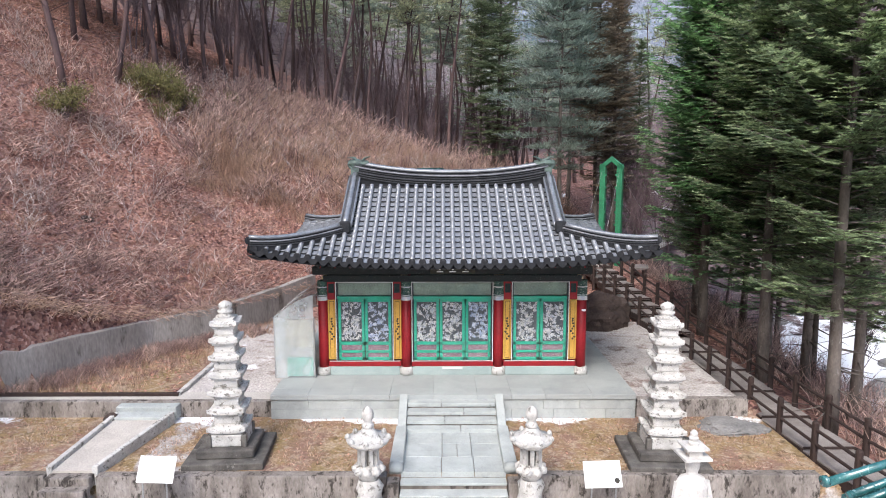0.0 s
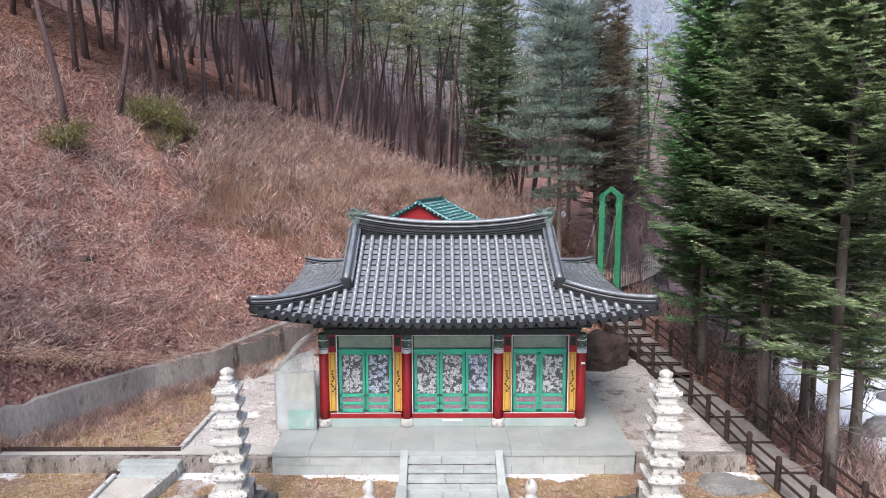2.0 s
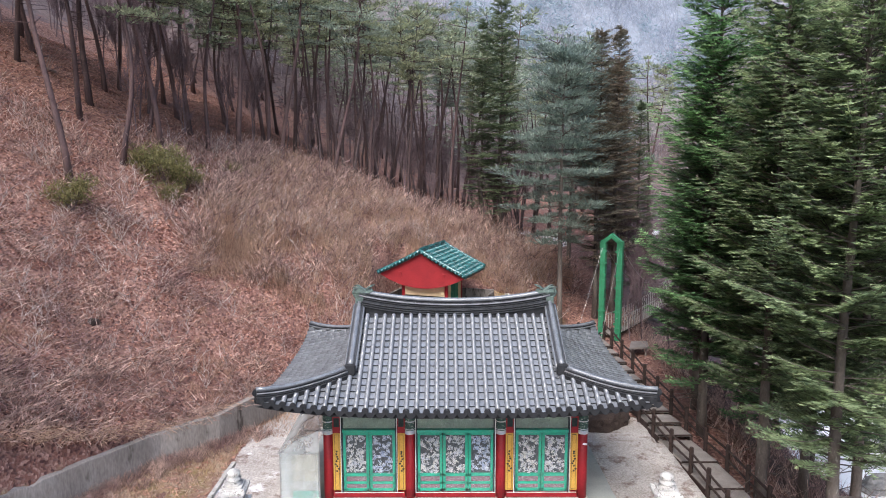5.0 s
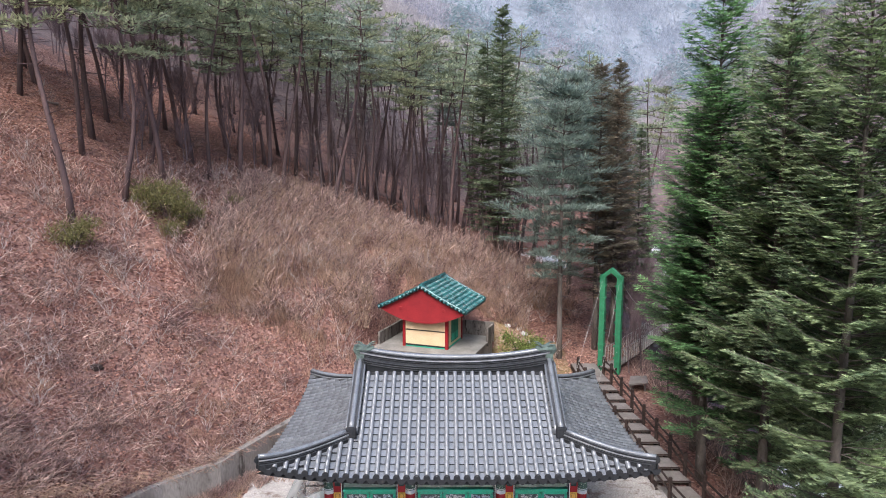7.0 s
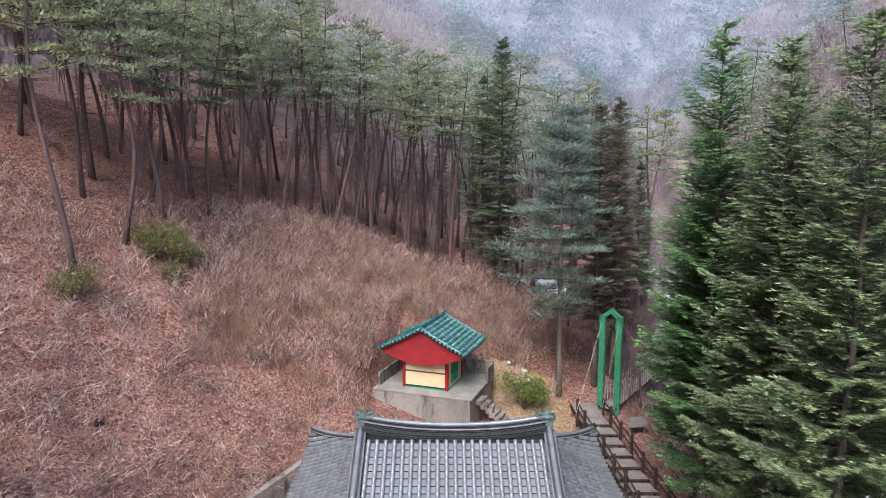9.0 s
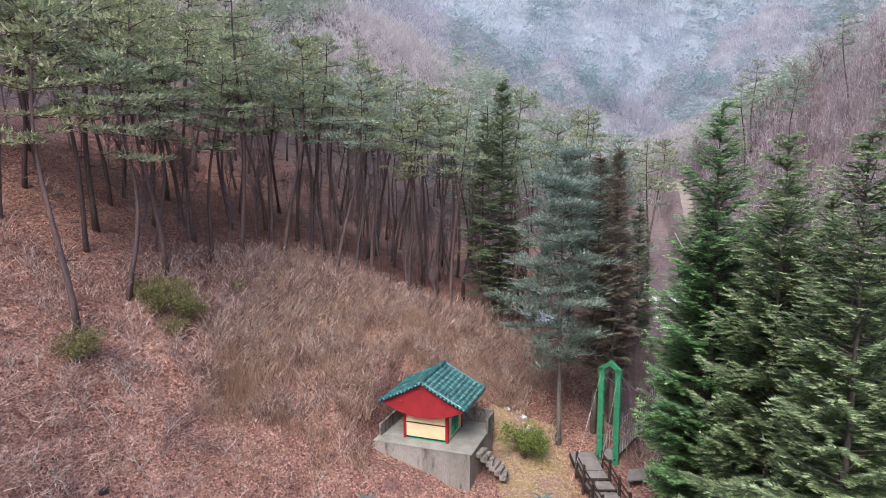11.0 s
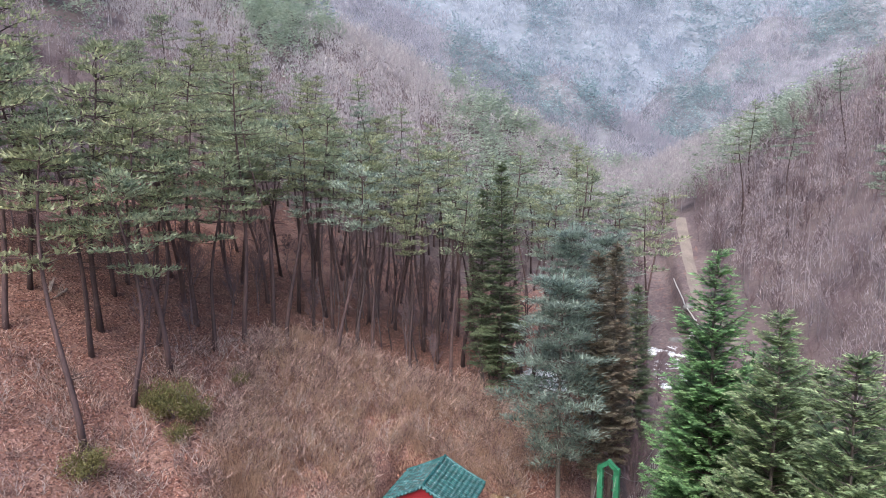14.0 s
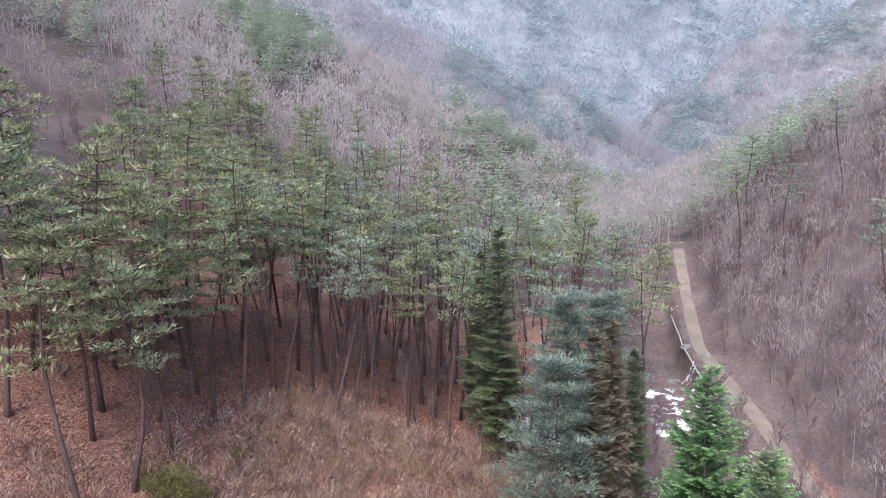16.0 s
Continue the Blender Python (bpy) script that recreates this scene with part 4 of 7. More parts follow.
def make_roof(t):
    # solid decks under the tiles
    deck = Geo()
    N = 40
    for sgn in (1, -1):
        for i in range(N):
            xa, xb = -RW + 2 * RW * i / N, -RW + 2 * RW * (i + 1) / N
            for j in range(10):
                q = []
                for x, jj in ((xa, j), (xb, j), (xb, j + 1), (xa, j + 1)):
                    top = RC if abs(x) <= GABLE + 1e-6 else hip_y(x)
                    lo = RF - 0.2 * abs(x / RW) ** 3
                    y = lerp(lo, top, jj / 10)
                    q.append((x, y if sgn == 1 else 2 * RC - y, front_z(x, y) - 0.085))
                q = q if sgn == 1 else q[::-1]
                deck.add(q, [(0, 1, 2, 3)])
                deck.add([(x, y, z - 0.1) for x, y, z in q], [(3, 2, 1, 0)])
    for sx in (-1, 1):
        for i in range(8):
            for j in range(24):
                q = []
                for ii, jj in ((i, j), (i + 1, j), (i + 1, j + 1), (i, j + 1)):
                    x = lerp(RW, GABLE - 0.02, ii / 8)
                    y = lerp(hip_y(x), 2 * RC - hip_y(x), jj / 24)
                    q.append((sx * x, y, side_z(x, y) - 0.09))
                q = q if sx == -1 else q[::-1]
                deck.add(q[::-1], [(0, 1, 2, 3)])
                deck.add([(x, y, z - 0.1) for x, y, z in q], [(0, 1, 2, 3)])
    roof = part("roof", deck, M_RIDGE, t, "grey tiled hip-and-gable roof with upswept corners")
    # gable walls
    for sx in (-1, 1):
        z0 = front_z(GABLE, HIPY) - 0.3
        g = Geo().add([(sx * 3.2, HIPY, z0), (sx * 3.2, 2 * RC - HIPY, z0), (sx * 3.2, RC, 6.12), (sx * 3.12, HIPY, z0), (sx * 3.12, 2 * RC - HIPY, z0), (sx * 3.12, RC, 6.12)], [(0, 1, 2), (5, 4, 3), (0, 3, 4, 1), (1, 4, 5, 2), (2, 5, 3, 0)])
        part("gable_wall", g, M_BRIGHTRED, roof)
    # tiles
    cover, pan = tile_meshes()
    cover_me, pan_me = cover.mesh("cover_tile", M_TILE, smooth=True), pan.mesh("pan_tile", M_PAN)
    # near-black skirts are dirty joints; near-black pan lips paint in shadow lines
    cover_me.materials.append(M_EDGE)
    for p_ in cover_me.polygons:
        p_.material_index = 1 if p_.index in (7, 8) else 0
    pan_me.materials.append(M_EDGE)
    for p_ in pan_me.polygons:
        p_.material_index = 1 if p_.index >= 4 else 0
    rest, rest_pan = Geo(), Geo()
    discs = []
    def lay(g, me, m, single, name):
        if single:
            o = new(name, me)
            o.parent = roof
            o.matrix_basis = m
        else:
            (rest_pan if g is pan else rest).add(g.v, g.f, m)
    rnd = random.Random(8)
    count = {"cover_tile": 0, "pan_tile": 0}
    def run(a, b, zf, spacing, near, side):
        """Tiles up the line from a to b (x, y) over the slope zf."""
        d = Vector((b[0] - a[0], b[1] - a[1]))
        flat = d.length
        if flat < 0.15:
            return
        d.normalize()
        rise = zf(*b) - zf(*a)
        L = math.hypot(flat, rise)
        n = max(1, round(L / spacing))
        for i in range(n):
            q = i / n
            x, y = a[0] + d.x * flat * q, a[1] + d.y * flat * q
            x2, y2 = x + d.x * 0.1, y + d.y * 0.1
            z = zf(x, y)
            slope = math.atan2(zf(x2, y2) - z, 0.1)
            yaw = math.atan2(d.y, d.x) - math.pi / 2
            m = Matrix.Translation((x, y, z)) @ Matrix.Rotation(yaw, 4, "Z") @ Matrix.Rotation(slope + rnd.uniform(-0.012, 0.012), 4, "X") @ Matrix.Rotation(rnd.uniform(-0.02, 0.02), 4, "Z")
            yield i, m
    step = 0.3
    k = int(RW / step)
    for sgn in (1, -1):
        for i in range(-k, k + 1):
            for shift, g, me, name in ((0.0, cover, cover_me, "cover_tile"), (step / 2, pan, pan_me, "pan_tile")):
                x = i * step + shift
                if abs(x) > RW - 0.12:
                    continue
                lo = RF - 0.2 * abs(x / RW) ** 3
                top = RC - 0.36 if abs(x) <= GABLE else hip_y(x)
                a, b = ((x, lo), (x, top)) if sgn == 1 else ((x, 2 * RC - lo), (x, 2 * RC - top))
                up = 0.035 if name == "cover_tile" else -0.04
                for j, m in run(a, b, front_z, 0.27, sgn == 1, False):
                    m = Matrix.Translation((0, 0, up)) @ m
                    single = sgn == 1 and abs(x) < 3.05 and count[name] < 300 and j < 15
                    count[name] += single
                    lay(g, me, m, single, name)
                if name == "cover_tile":
                    discs.append((x, a[1], front_z(x, a[1]) + 0.03, 0 if sgn == 1 else 180))
    for sx in (-1, 1):
        yy = RF
        while yy < 2 * RC - RF:
            for shift, g, me, up in ((0.0, cover, cover_me, 0.095), (step / 2, pan, pan_me, -0.05)):
                y = yy + shift
                t_ = abs(y - RC)
                lim = RC - HIPY
                if t_ > RC - RF + 0.1:
                    continue
                x_top = GABLE if t_ <= lim else lerp(GABLE, RW, (t_ - lim) / (RC - RF + 0.2 - lim))
                for j, m in run((sx * RW, y), (sx * x_top, y), side_z, 0.27, False, True):
                    lay(g, me, Matrix.Translation((0, 0, up)) @ m @ Matrix.Diagonal((0.9, 1, 1.9 if g is cover else 1, 1)), False, "")
                if shift == 0.0:
                    discs.append((sx * RW, y, side_z(RW, y) + 0.03, 90 * sx))
            yy += step
    tf = part("tile_field", rest, M_TILEJ, roof, smooth=True, kind="stuff")
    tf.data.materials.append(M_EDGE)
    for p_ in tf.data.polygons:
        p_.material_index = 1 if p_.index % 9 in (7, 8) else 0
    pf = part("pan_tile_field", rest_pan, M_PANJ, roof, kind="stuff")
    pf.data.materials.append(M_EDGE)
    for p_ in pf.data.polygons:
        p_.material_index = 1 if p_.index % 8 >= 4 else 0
    disc = Geo().lathe([(0.1, 0), (0.1, 0.035), (0.08, 0.042), (0.065, 0.03)], 14, Matrix.Rotation(radians(90), 4, "X"))
    drip = Geo()
    for sy in (-0.035, 0.0):
        for k in range(7):
            u = -0.13 + 0.26 * k / 6
            drip.v.append((0.15 + u, sy, -0.02 + 0.55 * u * u))
        for k in range(7):
            u = -0.13 + 0.26 * k / 6
            drip.v.append((0.15 + u, sy, -0.19 + 6.5 * u * u))
    drip.f = [(k, 7 + k, 8 + k, k + 1) for k in range(6)] + [(14 + k, 15 + k, 22 + k, 21 + k) for k in range(6)] + [(7 + k, 21 + k, 22 + k, 8 + k) for k in range(6)]
    drip_me = drip.mesh("drip_tile", M_RIDGE)
    disc_me = disc.mesh("eave_end_tile", M_RIDGE)
    for x, y, z, rz in discs:
        o = new("eave_end_tile", disc_me)
        o.parent = roof
        o.matrix_basis = pose(x, y, z, 0, 0, rz)
        if rz == 0:
            o = new("drip_tile", drip_me)
            o.parent = roof
            o.matrix_basis = pose(x, y, z - 0.03, 0, 0, rz)
    # ridges: stacked thin courses with a rounded top
    def ridge(name, pts, height, width, courses, parent, foot=0.1, cap=None, rolls=False):
        pts = [Vector(p) for p in pts]
        first = None
        for c in range(2 * courses):
            h0, h1 = height * c / (2 * courses), height * (c + (1.0 if c % 2 == 0 else 0.8)) / (2 * courses)
            if c == 0:
                h0 -= foot
            w = width * (0.74 if c % 2 == 0 else 1.0) / 2
            dst = Geo()
            ring = []
            for i, p in enumerate(pts):
                d = pts[min(i + 1, len(pts) - 1)] - pts[max(i - 1, 0)]
                s = Vector((-d.y, d.x, 0)).normalized() * w
                ring.append([tuple(p + s + Vector((0, 0, h0))), tuple(p - s + Vector((0, 0, h0))), tuple(p - s + Vector((0, 0, h1))), tuple(p + s + Vector((0, 0, h1)))])
            faces = [(3, 2, 1, 0), tuple(4 * len(ring) - 4 + k for k in range(4))]
            for i in range(len(ring) - 1):
                faces += [(4 * i + a, 4 * i + b, 4 * i + 4 + b, 4 * i + 4 + a) for a, b in ((0, 1), (1, 2), (2, 3), (3, 0))]
            dst.add([p for r in ring for p in r], faces)
            piece = part(name if c == 0 else "ridge_course", dst, M_RIDGE if c % 2 == 0 else M_BAND, parent)
            first = first or piece
        part("ridge_cap", Geo().tube([p + Vector((0, 0, height)) for p in pts], width * (0.3 if rolls else 0.2), 12), cap or M_CAP, parent, smooth=True)
        if rolls:
            for o in (-1, 1):
                d = pts[-1] - pts[0]
                side = Vector((-d.y, d.x, 0)).normalized() * (o * width * 0.52)
                part("ridge_roll", Geo().tube([p + side + Vector((0, 0, height * 0.66)) for p in pts], width * (0.18 if rolls == 1 else 0.1), 10), cap if rolls == 1 else M_CAP, parent, smooth=True)
        return first
    def main_z(x):
        return 6.18 + 0.33 * (abs(x) / 3.3) ** 2.2
    ridge("ridge_foot", [(x, RC, main_z(x) - 0.12) for x in [-3.2 + 6.4 * i / 22 for i in range(23)]], 0.22, 0.56, 3, roof, 0.4, cap=M_RIDGE)
    ridge("main_ridge", [(x, RC, main_z(x)) for x in [-3.3 + 6.6 * i / 22 for i in range(23)]], 0.38, 0.3, 6, roof, 0.45, cap=M_TILE, rolls=2)
    for sx in (-1, 1):
        # end ornaments on the main ridge
        orn = Geo().box(sx * 3.3, RC, 6.3, 0.26, 0.34, 0.42)
        # a beast head biting the ridge: skull, snout, swept horns and a curled crest
        orn.lathe([(0.0, -0.2), (0.15, -0.15), (0.22, 0.0), (0.18, 0.14), (0.0, 0.2)], 8, Matrix.Translation((sx * 3.26, RC, 6.86)) @ Matrix.Diagonal((1.25, 0.8, 0.85, 1)))
        orn.tube([(sx * 3.2, RC, 6.82), (sx * 2.98, RC, 6.84), (sx * 2.84, RC, 6.92)], [0.15, 0.12, 0.07], 7)
        for o in (-1, 1):
            orn.tube([(sx * 3.2, RC + 0.09 * o, 6.95), (sx * 3.36, RC + 0.16 * o, 7.06), (sx * 3.52, RC + 0.2 * o, 7.05)], [0.05, 0.035, 0.012], 5)
            orn.tube([(sx * 3.05, RC + 0.08 * o, 6.95), (sx * 2.95, RC + 0.13 * o, 7.05), (sx * 2.78, RC + 0.14 * o, 7.1)], [0.045, 0.03, 0.01], 5)
        orn.tube([(sx * 3.42, RC, 6.7), (sx * 3.52, RC, 6.84), (sx * 3.5, RC, 6.98)], [0.08, 0.06, 0.02], 6)
        part("ridge_end_ornament", orn, mat("verdigris_ornament", (0.12, 0.17, 0.15), (0.07, 0.09, 0.085), 0.6, 6, 40, 0.3), roof, "greenish upswept ridge end ornament")
        for sgn in (1, -1):
            def my(y):
                return y if sgn == 1 else 2 * RC - y
            gp = [(sx * 3.3, my(lerp(RC - 0.15, HIPY, i / 10)), front_z(3.3, lerp(RC - 0.15, HIPY, i / 10)) + 0.02) for i in range(11)]
            ridge("descending_ridge", gp, 0.28, 0.3, 3, roof, cap=M_TILE, rolls=True)
            part("ridge_end_block", Geo().box(sx * 3.3, my(HIPY - 0.06), front_z(3.3, HIPY) + 0.0, 0.34, 0.16, 0.36), M_RIDGE, roof, bevel=0.04)
            hp = []
            for i in range(11):
                x = lerp(GABLE + 0.1, RW - 0.05, i / 10)
                y = hip_y(x)
                hp.append((sx * x, my(y), front_z(x, y) + 0.0 + 0.06 * (i / 10) ** 3))
            ridge("hip_ridge", hp, 0.27, 0.24, 4, roof, cap=M_TILE, rolls=2)
            part("hip_end_tile", Geo().lathe([(0.12, 0), (0.12, 0.04), (0.08, 0.05)], 12, Matrix.Translation(hp[-1]) @ Matrix.Translation((0, 0, 0.18)) @ Matrix.Rotation(radians(-35 * sx if sgn == 1 else -145 * sx), 4, "Z") @ Matrix.Rotation(radians(90), 4, "X")), M_RIDGE, roof)
        # stepped tile course on the outside of each gable slope
        for sgn in (1, -1):
            for i in range(12):
                y = lerp(RC - 0.3, HIPY + 0.1, i / 11)
                yy = y if sgn == 1 else 2 * RC - y
                o = new("gable_tile", cover_me)
                o.parent = roof
                o.matrix_basis = Matrix.Translation((sx * 3.5, yy, front_z(3.3, y) + 0.0)) @ Matrix.Rotation(radians(90 * sx), 4, "Z") @ Matrix.Rotation(radians(18), 4, "X")
    return roof


temple = make_temple()


# ---- plastic-sheeted porch at the end of the hall ----
def make_porch():
    p = thing("plastic_porch", pose(0, 0, 0), "porch of thin grey frames and milky plastic sheet, teal panel", "porch")
    x0, x1, y0, y1 = -5.62, -4.36, -0.4, 3.2
    for x, y in ((x0, y0), (x1, y0), (x0, y1), (x1, y1), (x0, 1.4), (-5.25, y0)):
        part("frame_post", Geo().box(x, y, 0, 0.05, 0.05, 1.98), M_STEEL, p)
    for y in (y0, 1.4, y1):
        part("frame_rail", Geo().box((x0 + x1) / 2, y, 1.95, x1 - x0, 0.05, 0.05), M_STEEL, p)
        part("frame_rail", Geo().tube([(x0, y, 2.0), (x0 + 0.75, y, 2.5), (x1 + 0.1, y, 2.75)], 0.02, 6), M_STEEL, p)
    part("frame_rail", Geo().box(x0, (y0 + y1) / 2, 1.95, 0.05, y1 - y0, 0.05), M_STEEL, p)
    part("frame_rail", Geo().box(-4.8, y0, 1.0, 0.9, 0.04, 0.04), M_STEEL, p)
    part("plastic_roof_sheet", Geo().sheet([(x0 - 0.08, y0 - 0.06, 1.96), (x0 + 0.72, y0 - 0.02, 2.5), (x0 + 0.72, y1, 2.5), (x0 - 0.08, y1, 1.96)][::-1], 0.008).sheet([(x0 + 0.72, y0 - 0.02, 2.5), (x1 + 0.1, y0, 2.76), (x1 + 0.1, y1, 2.76), (x0 + 0.72, y1, 2.5)][::-1], 0.008), M_FILM, p)
    part("plastic_side_sheet", Geo().box(x0 - 0.03, (y0 + y1) / 2, 0, 0.008, y1 - y0, 1.97), M_FILM, p)
    part("plastic_front_sheet", Geo().box(-5.43, y0 - 0.02, 0, 0.38, 0.008, 1.97).sheet([(x0 - 0.05, y0 - 0.03, 1.97), (x1, y0 - 0.03, 1.97), (x1, y0 - 0.035, 2.74), (x0 + 0.7, y0 - 0.035, 2.5)], 0.004), M_FILM, p)
    part("plastic_front_sheet", Geo().box((x0 + x1) / 2, y0 - 0.055, 0.02, x1 - x0, 0.006, 1.95), M_THINFILM, p)
    d = part("porch_door", Geo().box(-4.82, y0 - 0.02, 1.02, 0.84, 0.02, 0.9), mat("cream_porch_panel", (0.46, 0.455, 0.40), (0.40, 0.40, 0.36), 0.5, 3, 30, 0.05), p, "cream upper panel of the porch door")
    part("teal_panel", Geo().box(-4.82, y0 - 0.02, 0.06, 0.84, 0.02, 0.62), mat("teal_porch_panel", (0.13, 0.40, 0.32), (0.26, 0.46, 0.41), 0.4, 3, 30, 0.05), d)
    part("grey_panel", Geo().box(-4.82, y0 - 0.02, 0.69, 0.84, 0.018, 0.32), mat("grey_porch_panel", (0.38, 0.40, 0.38), (0.42, 0.43, 0.42), 0.4, 3, 30, 0.05), d)
    return p


make_porch()


# ---- pagodas, lanterns, boards, statue ----
def make_pagoda(m, label):
    p = thing("stone_pagoda", m, label, "pagoda", "pair of stone pagodas")
    part("plinth", Geo().box(0, 0, 0, 1.95, 1.9, 0.18), M_PLINTH, p, "dark weathered stone plinth", bevel=0.02)
    part("lower_base", Geo().box(0, 0, 0.18, 1.4, 1.35, 0.22), M_PLINTH, p, bevel=0.03)
    z = 0.4
    base = part("base_storey", Geo().box(0, 0, z, 0.92, 0.9, 0.3), M_PAGODA, p, bevel=0.02)
    for k in range(4):
        part("base_pillar", Geo().box((k % 2 - 0.5) * 0.86, (k // 2 - 0.5) * 0.86, z, 0.14, 0.14, 0.3), M_PLINTH, base, bevel=0.015)
    z += 0.3
    n = 7
    for i in range(n):
        w = lerp(0.68, 0.46, i / (n - 1))
        b = lerp(0.23, 0.17, i / (n - 1))
        if i:
            part("body_storey", Geo().box(0, 0, z, w, w, b), M_PAGODA, p, bevel=0.015)
            z += b
        ew = lerp(0.475, 0.325, i / (n - 1))
        g = Geo()
        # roof stone: flat underside, flared eaves and upturned corners
        rings = []
        for r, dz, up in ((w * 0.58, 0.0, 0.0), (ew * 0.82, 0.035, 0.0), (ew, 0.055, 0.045), (ew * 1.0, 0.125, 0.07), (ew * 0.74, 0.19, 0.02), (w * 0.52, 0.25, 0.0)):
            ring = []
            for k in range(16):
                a = k / 16 * 4
                side, u = int(a), (a - int(a)) * 2 - 1
                x, y = u * r, -r
                c = abs(u) ** 3
                q = [(x, y), (-y, x), (-x, -y), (y, -x)][side]
                ring.append((q[0], q[1], z + dz + up * c))
            rings.append(ring)
        for ring in rings:
            g.v += ring
        for a in range(len(rings) - 1):
            g.f += [(a * 16 + k, a * 16 + (k + 1) % 16, (a + 1) * 16 + (k + 1) % 16, (a + 1) * 16 + k) for k in range(16)]
        g.f += [tuple(reversed(range(16))), tuple(range(80, 96))]
        part("roof_stone", g, M_PAGODA, p)
        z += 0.25
    f = part("finial", Geo().lathe([(0.2, 0), (0.22, 0.05), (0.14, 0.08), (0.18, 0.13), (0.19, 0.18), (0.12, 0.2), (0.17, 0.27), (0.165, 0.33), (0.08, 0.39), (0.0, 0.42)], 14, Matrix.Translation((0, 0, z - 0.01))), M_PAGODA, p, smooth=True)
    return p


make_pagoda(pose(-5.82, -4.4, GARDEN, 0, 0, 4) @ Matrix.Scale(1.03, 4), "white granite pagoda of seven roofed tiers on a dark stone plinth")
make_pagoda(pose(5.45, -4.65, GARDEN, 0, 0, -3) @ Matrix.Scale(1.03, 4), "white granite pagoda of seven tiers, lichen-stained, on a dark plinth")


def make_lantern(m):
    p = thing("stone_lantern", m, "pale carved stone lantern with a wide lotus dish and knob", "lantern", "pair of stone lanterns")
    part("base", Geo().lathe([(0.42, 0), (0.42, 0.14), (0.36, 0.22), (0.3, 0.3)], 8), M_PAGODA, p, bevel=0.01)
    shaft = Geo()
    rnd = random.Random(2)
    prof = [(0.24, 0.3), (0.28, 0.45), (0.24, 0.62), (0.28, 0.8), (0.24, 1.0), (0.28, 1.18), (0.2, 1.34)]
    for r, z in prof:
        for k in range(14):
            a = 2 * math.pi * k / 14
            rr = r * (1 + 0.16 * math.sin(3 * a + z * 7) * 0.6 + rnd.uniform(-0.05, 0.05))
            shaft.v.append((rr * math.cos(a), rr * math.sin(a), z))
    for i in range(len(prof) - 1):
        shaft.f += [(i * 14 + k, i * 14 + (k + 1) % 14, (i + 1) * 14 + (k + 1) % 14, (i + 1) * 14 + k) for k in range(14)]
    part("carved_shaft", shaft, M_PAGODA, p, "carved twisting shaft", smooth=True)
    cup = part("lotus_cup", Geo().lathe([(0.18, 1.32), (0.25, 1.44), (0.29, 1.56), (0.26, 1.64), (0.22, 1.66)], 16), M_PAGODA, p, smooth=True)
    for k in range(8):
        a = 2 * math.pi * k / 8
        part("lotus_petal", Geo().lathe([(0.0, -0.1), (0.1, -0.04), (0.11, 0.04), (0.0, 0.12)], 6, Matrix.Translation((0.25 * math.cos(a), 0.25 * math.sin(a), 1.55))), M_PAGODA, cup, smooth=True)
    for k in range(8):
        a = 2 * math.pi * (k + 0.5) / 8
        part("fire_box_pillar", Geo().box(0.185 * math.cos(a), 0.185 * math.sin(a), 1.64, 0.08, 0.08, 0.42, math.degrees(a)), M_PAGODA, p)
    part("fire_box_core", Geo().lathe([(0.14, 1.64), (0.14, 2.06)], 8), M_PLINTH, p)
    dish = Geo().lathe([(0.2, 2.04), (0.34, 2.08), (0.43, 2.15), (0.46, 2.22), (0.37, 2.21), (0.27, 2.25), (0.2, 2.33), (0.13, 2.42), (0.1, 2.46)], 16)
    d = part("dish_roof", dish, M_PAGODA, p, smooth=True)
    for k in range(8):
        a = 2 * math.pi * k / 8
        part("curled_petal", Geo().lathe([(0.0, -0.07), (0.06, -0.03), (0.05, 0.03), (0.0, 0.07)], 8, Matrix.Translation((0.43 * math.cos(a), 0.41 * math.sin(a), 2.25))), M_PAGODA, d, smooth=True)
    part("knob", Geo().lathe([(0.11, 2.44), (0.135, 2.49), (0.11, 2.54), (0.075, 2.57), (0.12, 2.65), (0.13, 2.74), (0.1, 2.83), (0.04, 2.89), (0, 2.9)], 14), M_PAGODA, p, smooth=True)
    return p


lan = make_lantern(pose(-1.98, -6.35, LOW) @ Matrix.Scale(1.12, 4))
copy_thing(lan, pose(1.82, -6.35, LOW, 0, 0, 22) )


def make_board(m):
    p = thing("notice_board", m, "white notice board on two thin metal legs", "notice board", "white notice boards")
    b = part("board", Geo().box(0, 0, 0, 0.98, 0.025, 0.62, m=Matrix.Translation((0, 0, 1.46)) @ Matrix.Rotation(radians(-32), 4, "X")), M_SIGN, p, bevel=0.006)
    for x in (-0.32, 0.32):
        part("leg", Geo().tube([(x, 0.02, 0), (x, 0.02, 1.45)], 0.022, 8), M_STEEL, p)
    return p


nb = make_board(pose(-6.95, -6.5, LOW + 0.0, 0, 0, -4) @ Matrix.Diagonal((0.9, 0.9, 1, 1)))
nb2 = copy_thing(nb, pose(3.5, -6.55, LOW - 0.12, 0, 0, 3))
tagged(nb2, "white notice board with a small dark smudge on thin legs")
part("dark_smudge", Geo().lathe([(0.0, 0), (0.07, 0.004), (0.05, 0.008), (0.0, 0.01)], 7, Matrix.Translation((0.27, -0.19, 1.72)) @ Matrix.Rotation(radians(58), 4, "X")), M_DARK, nb2)


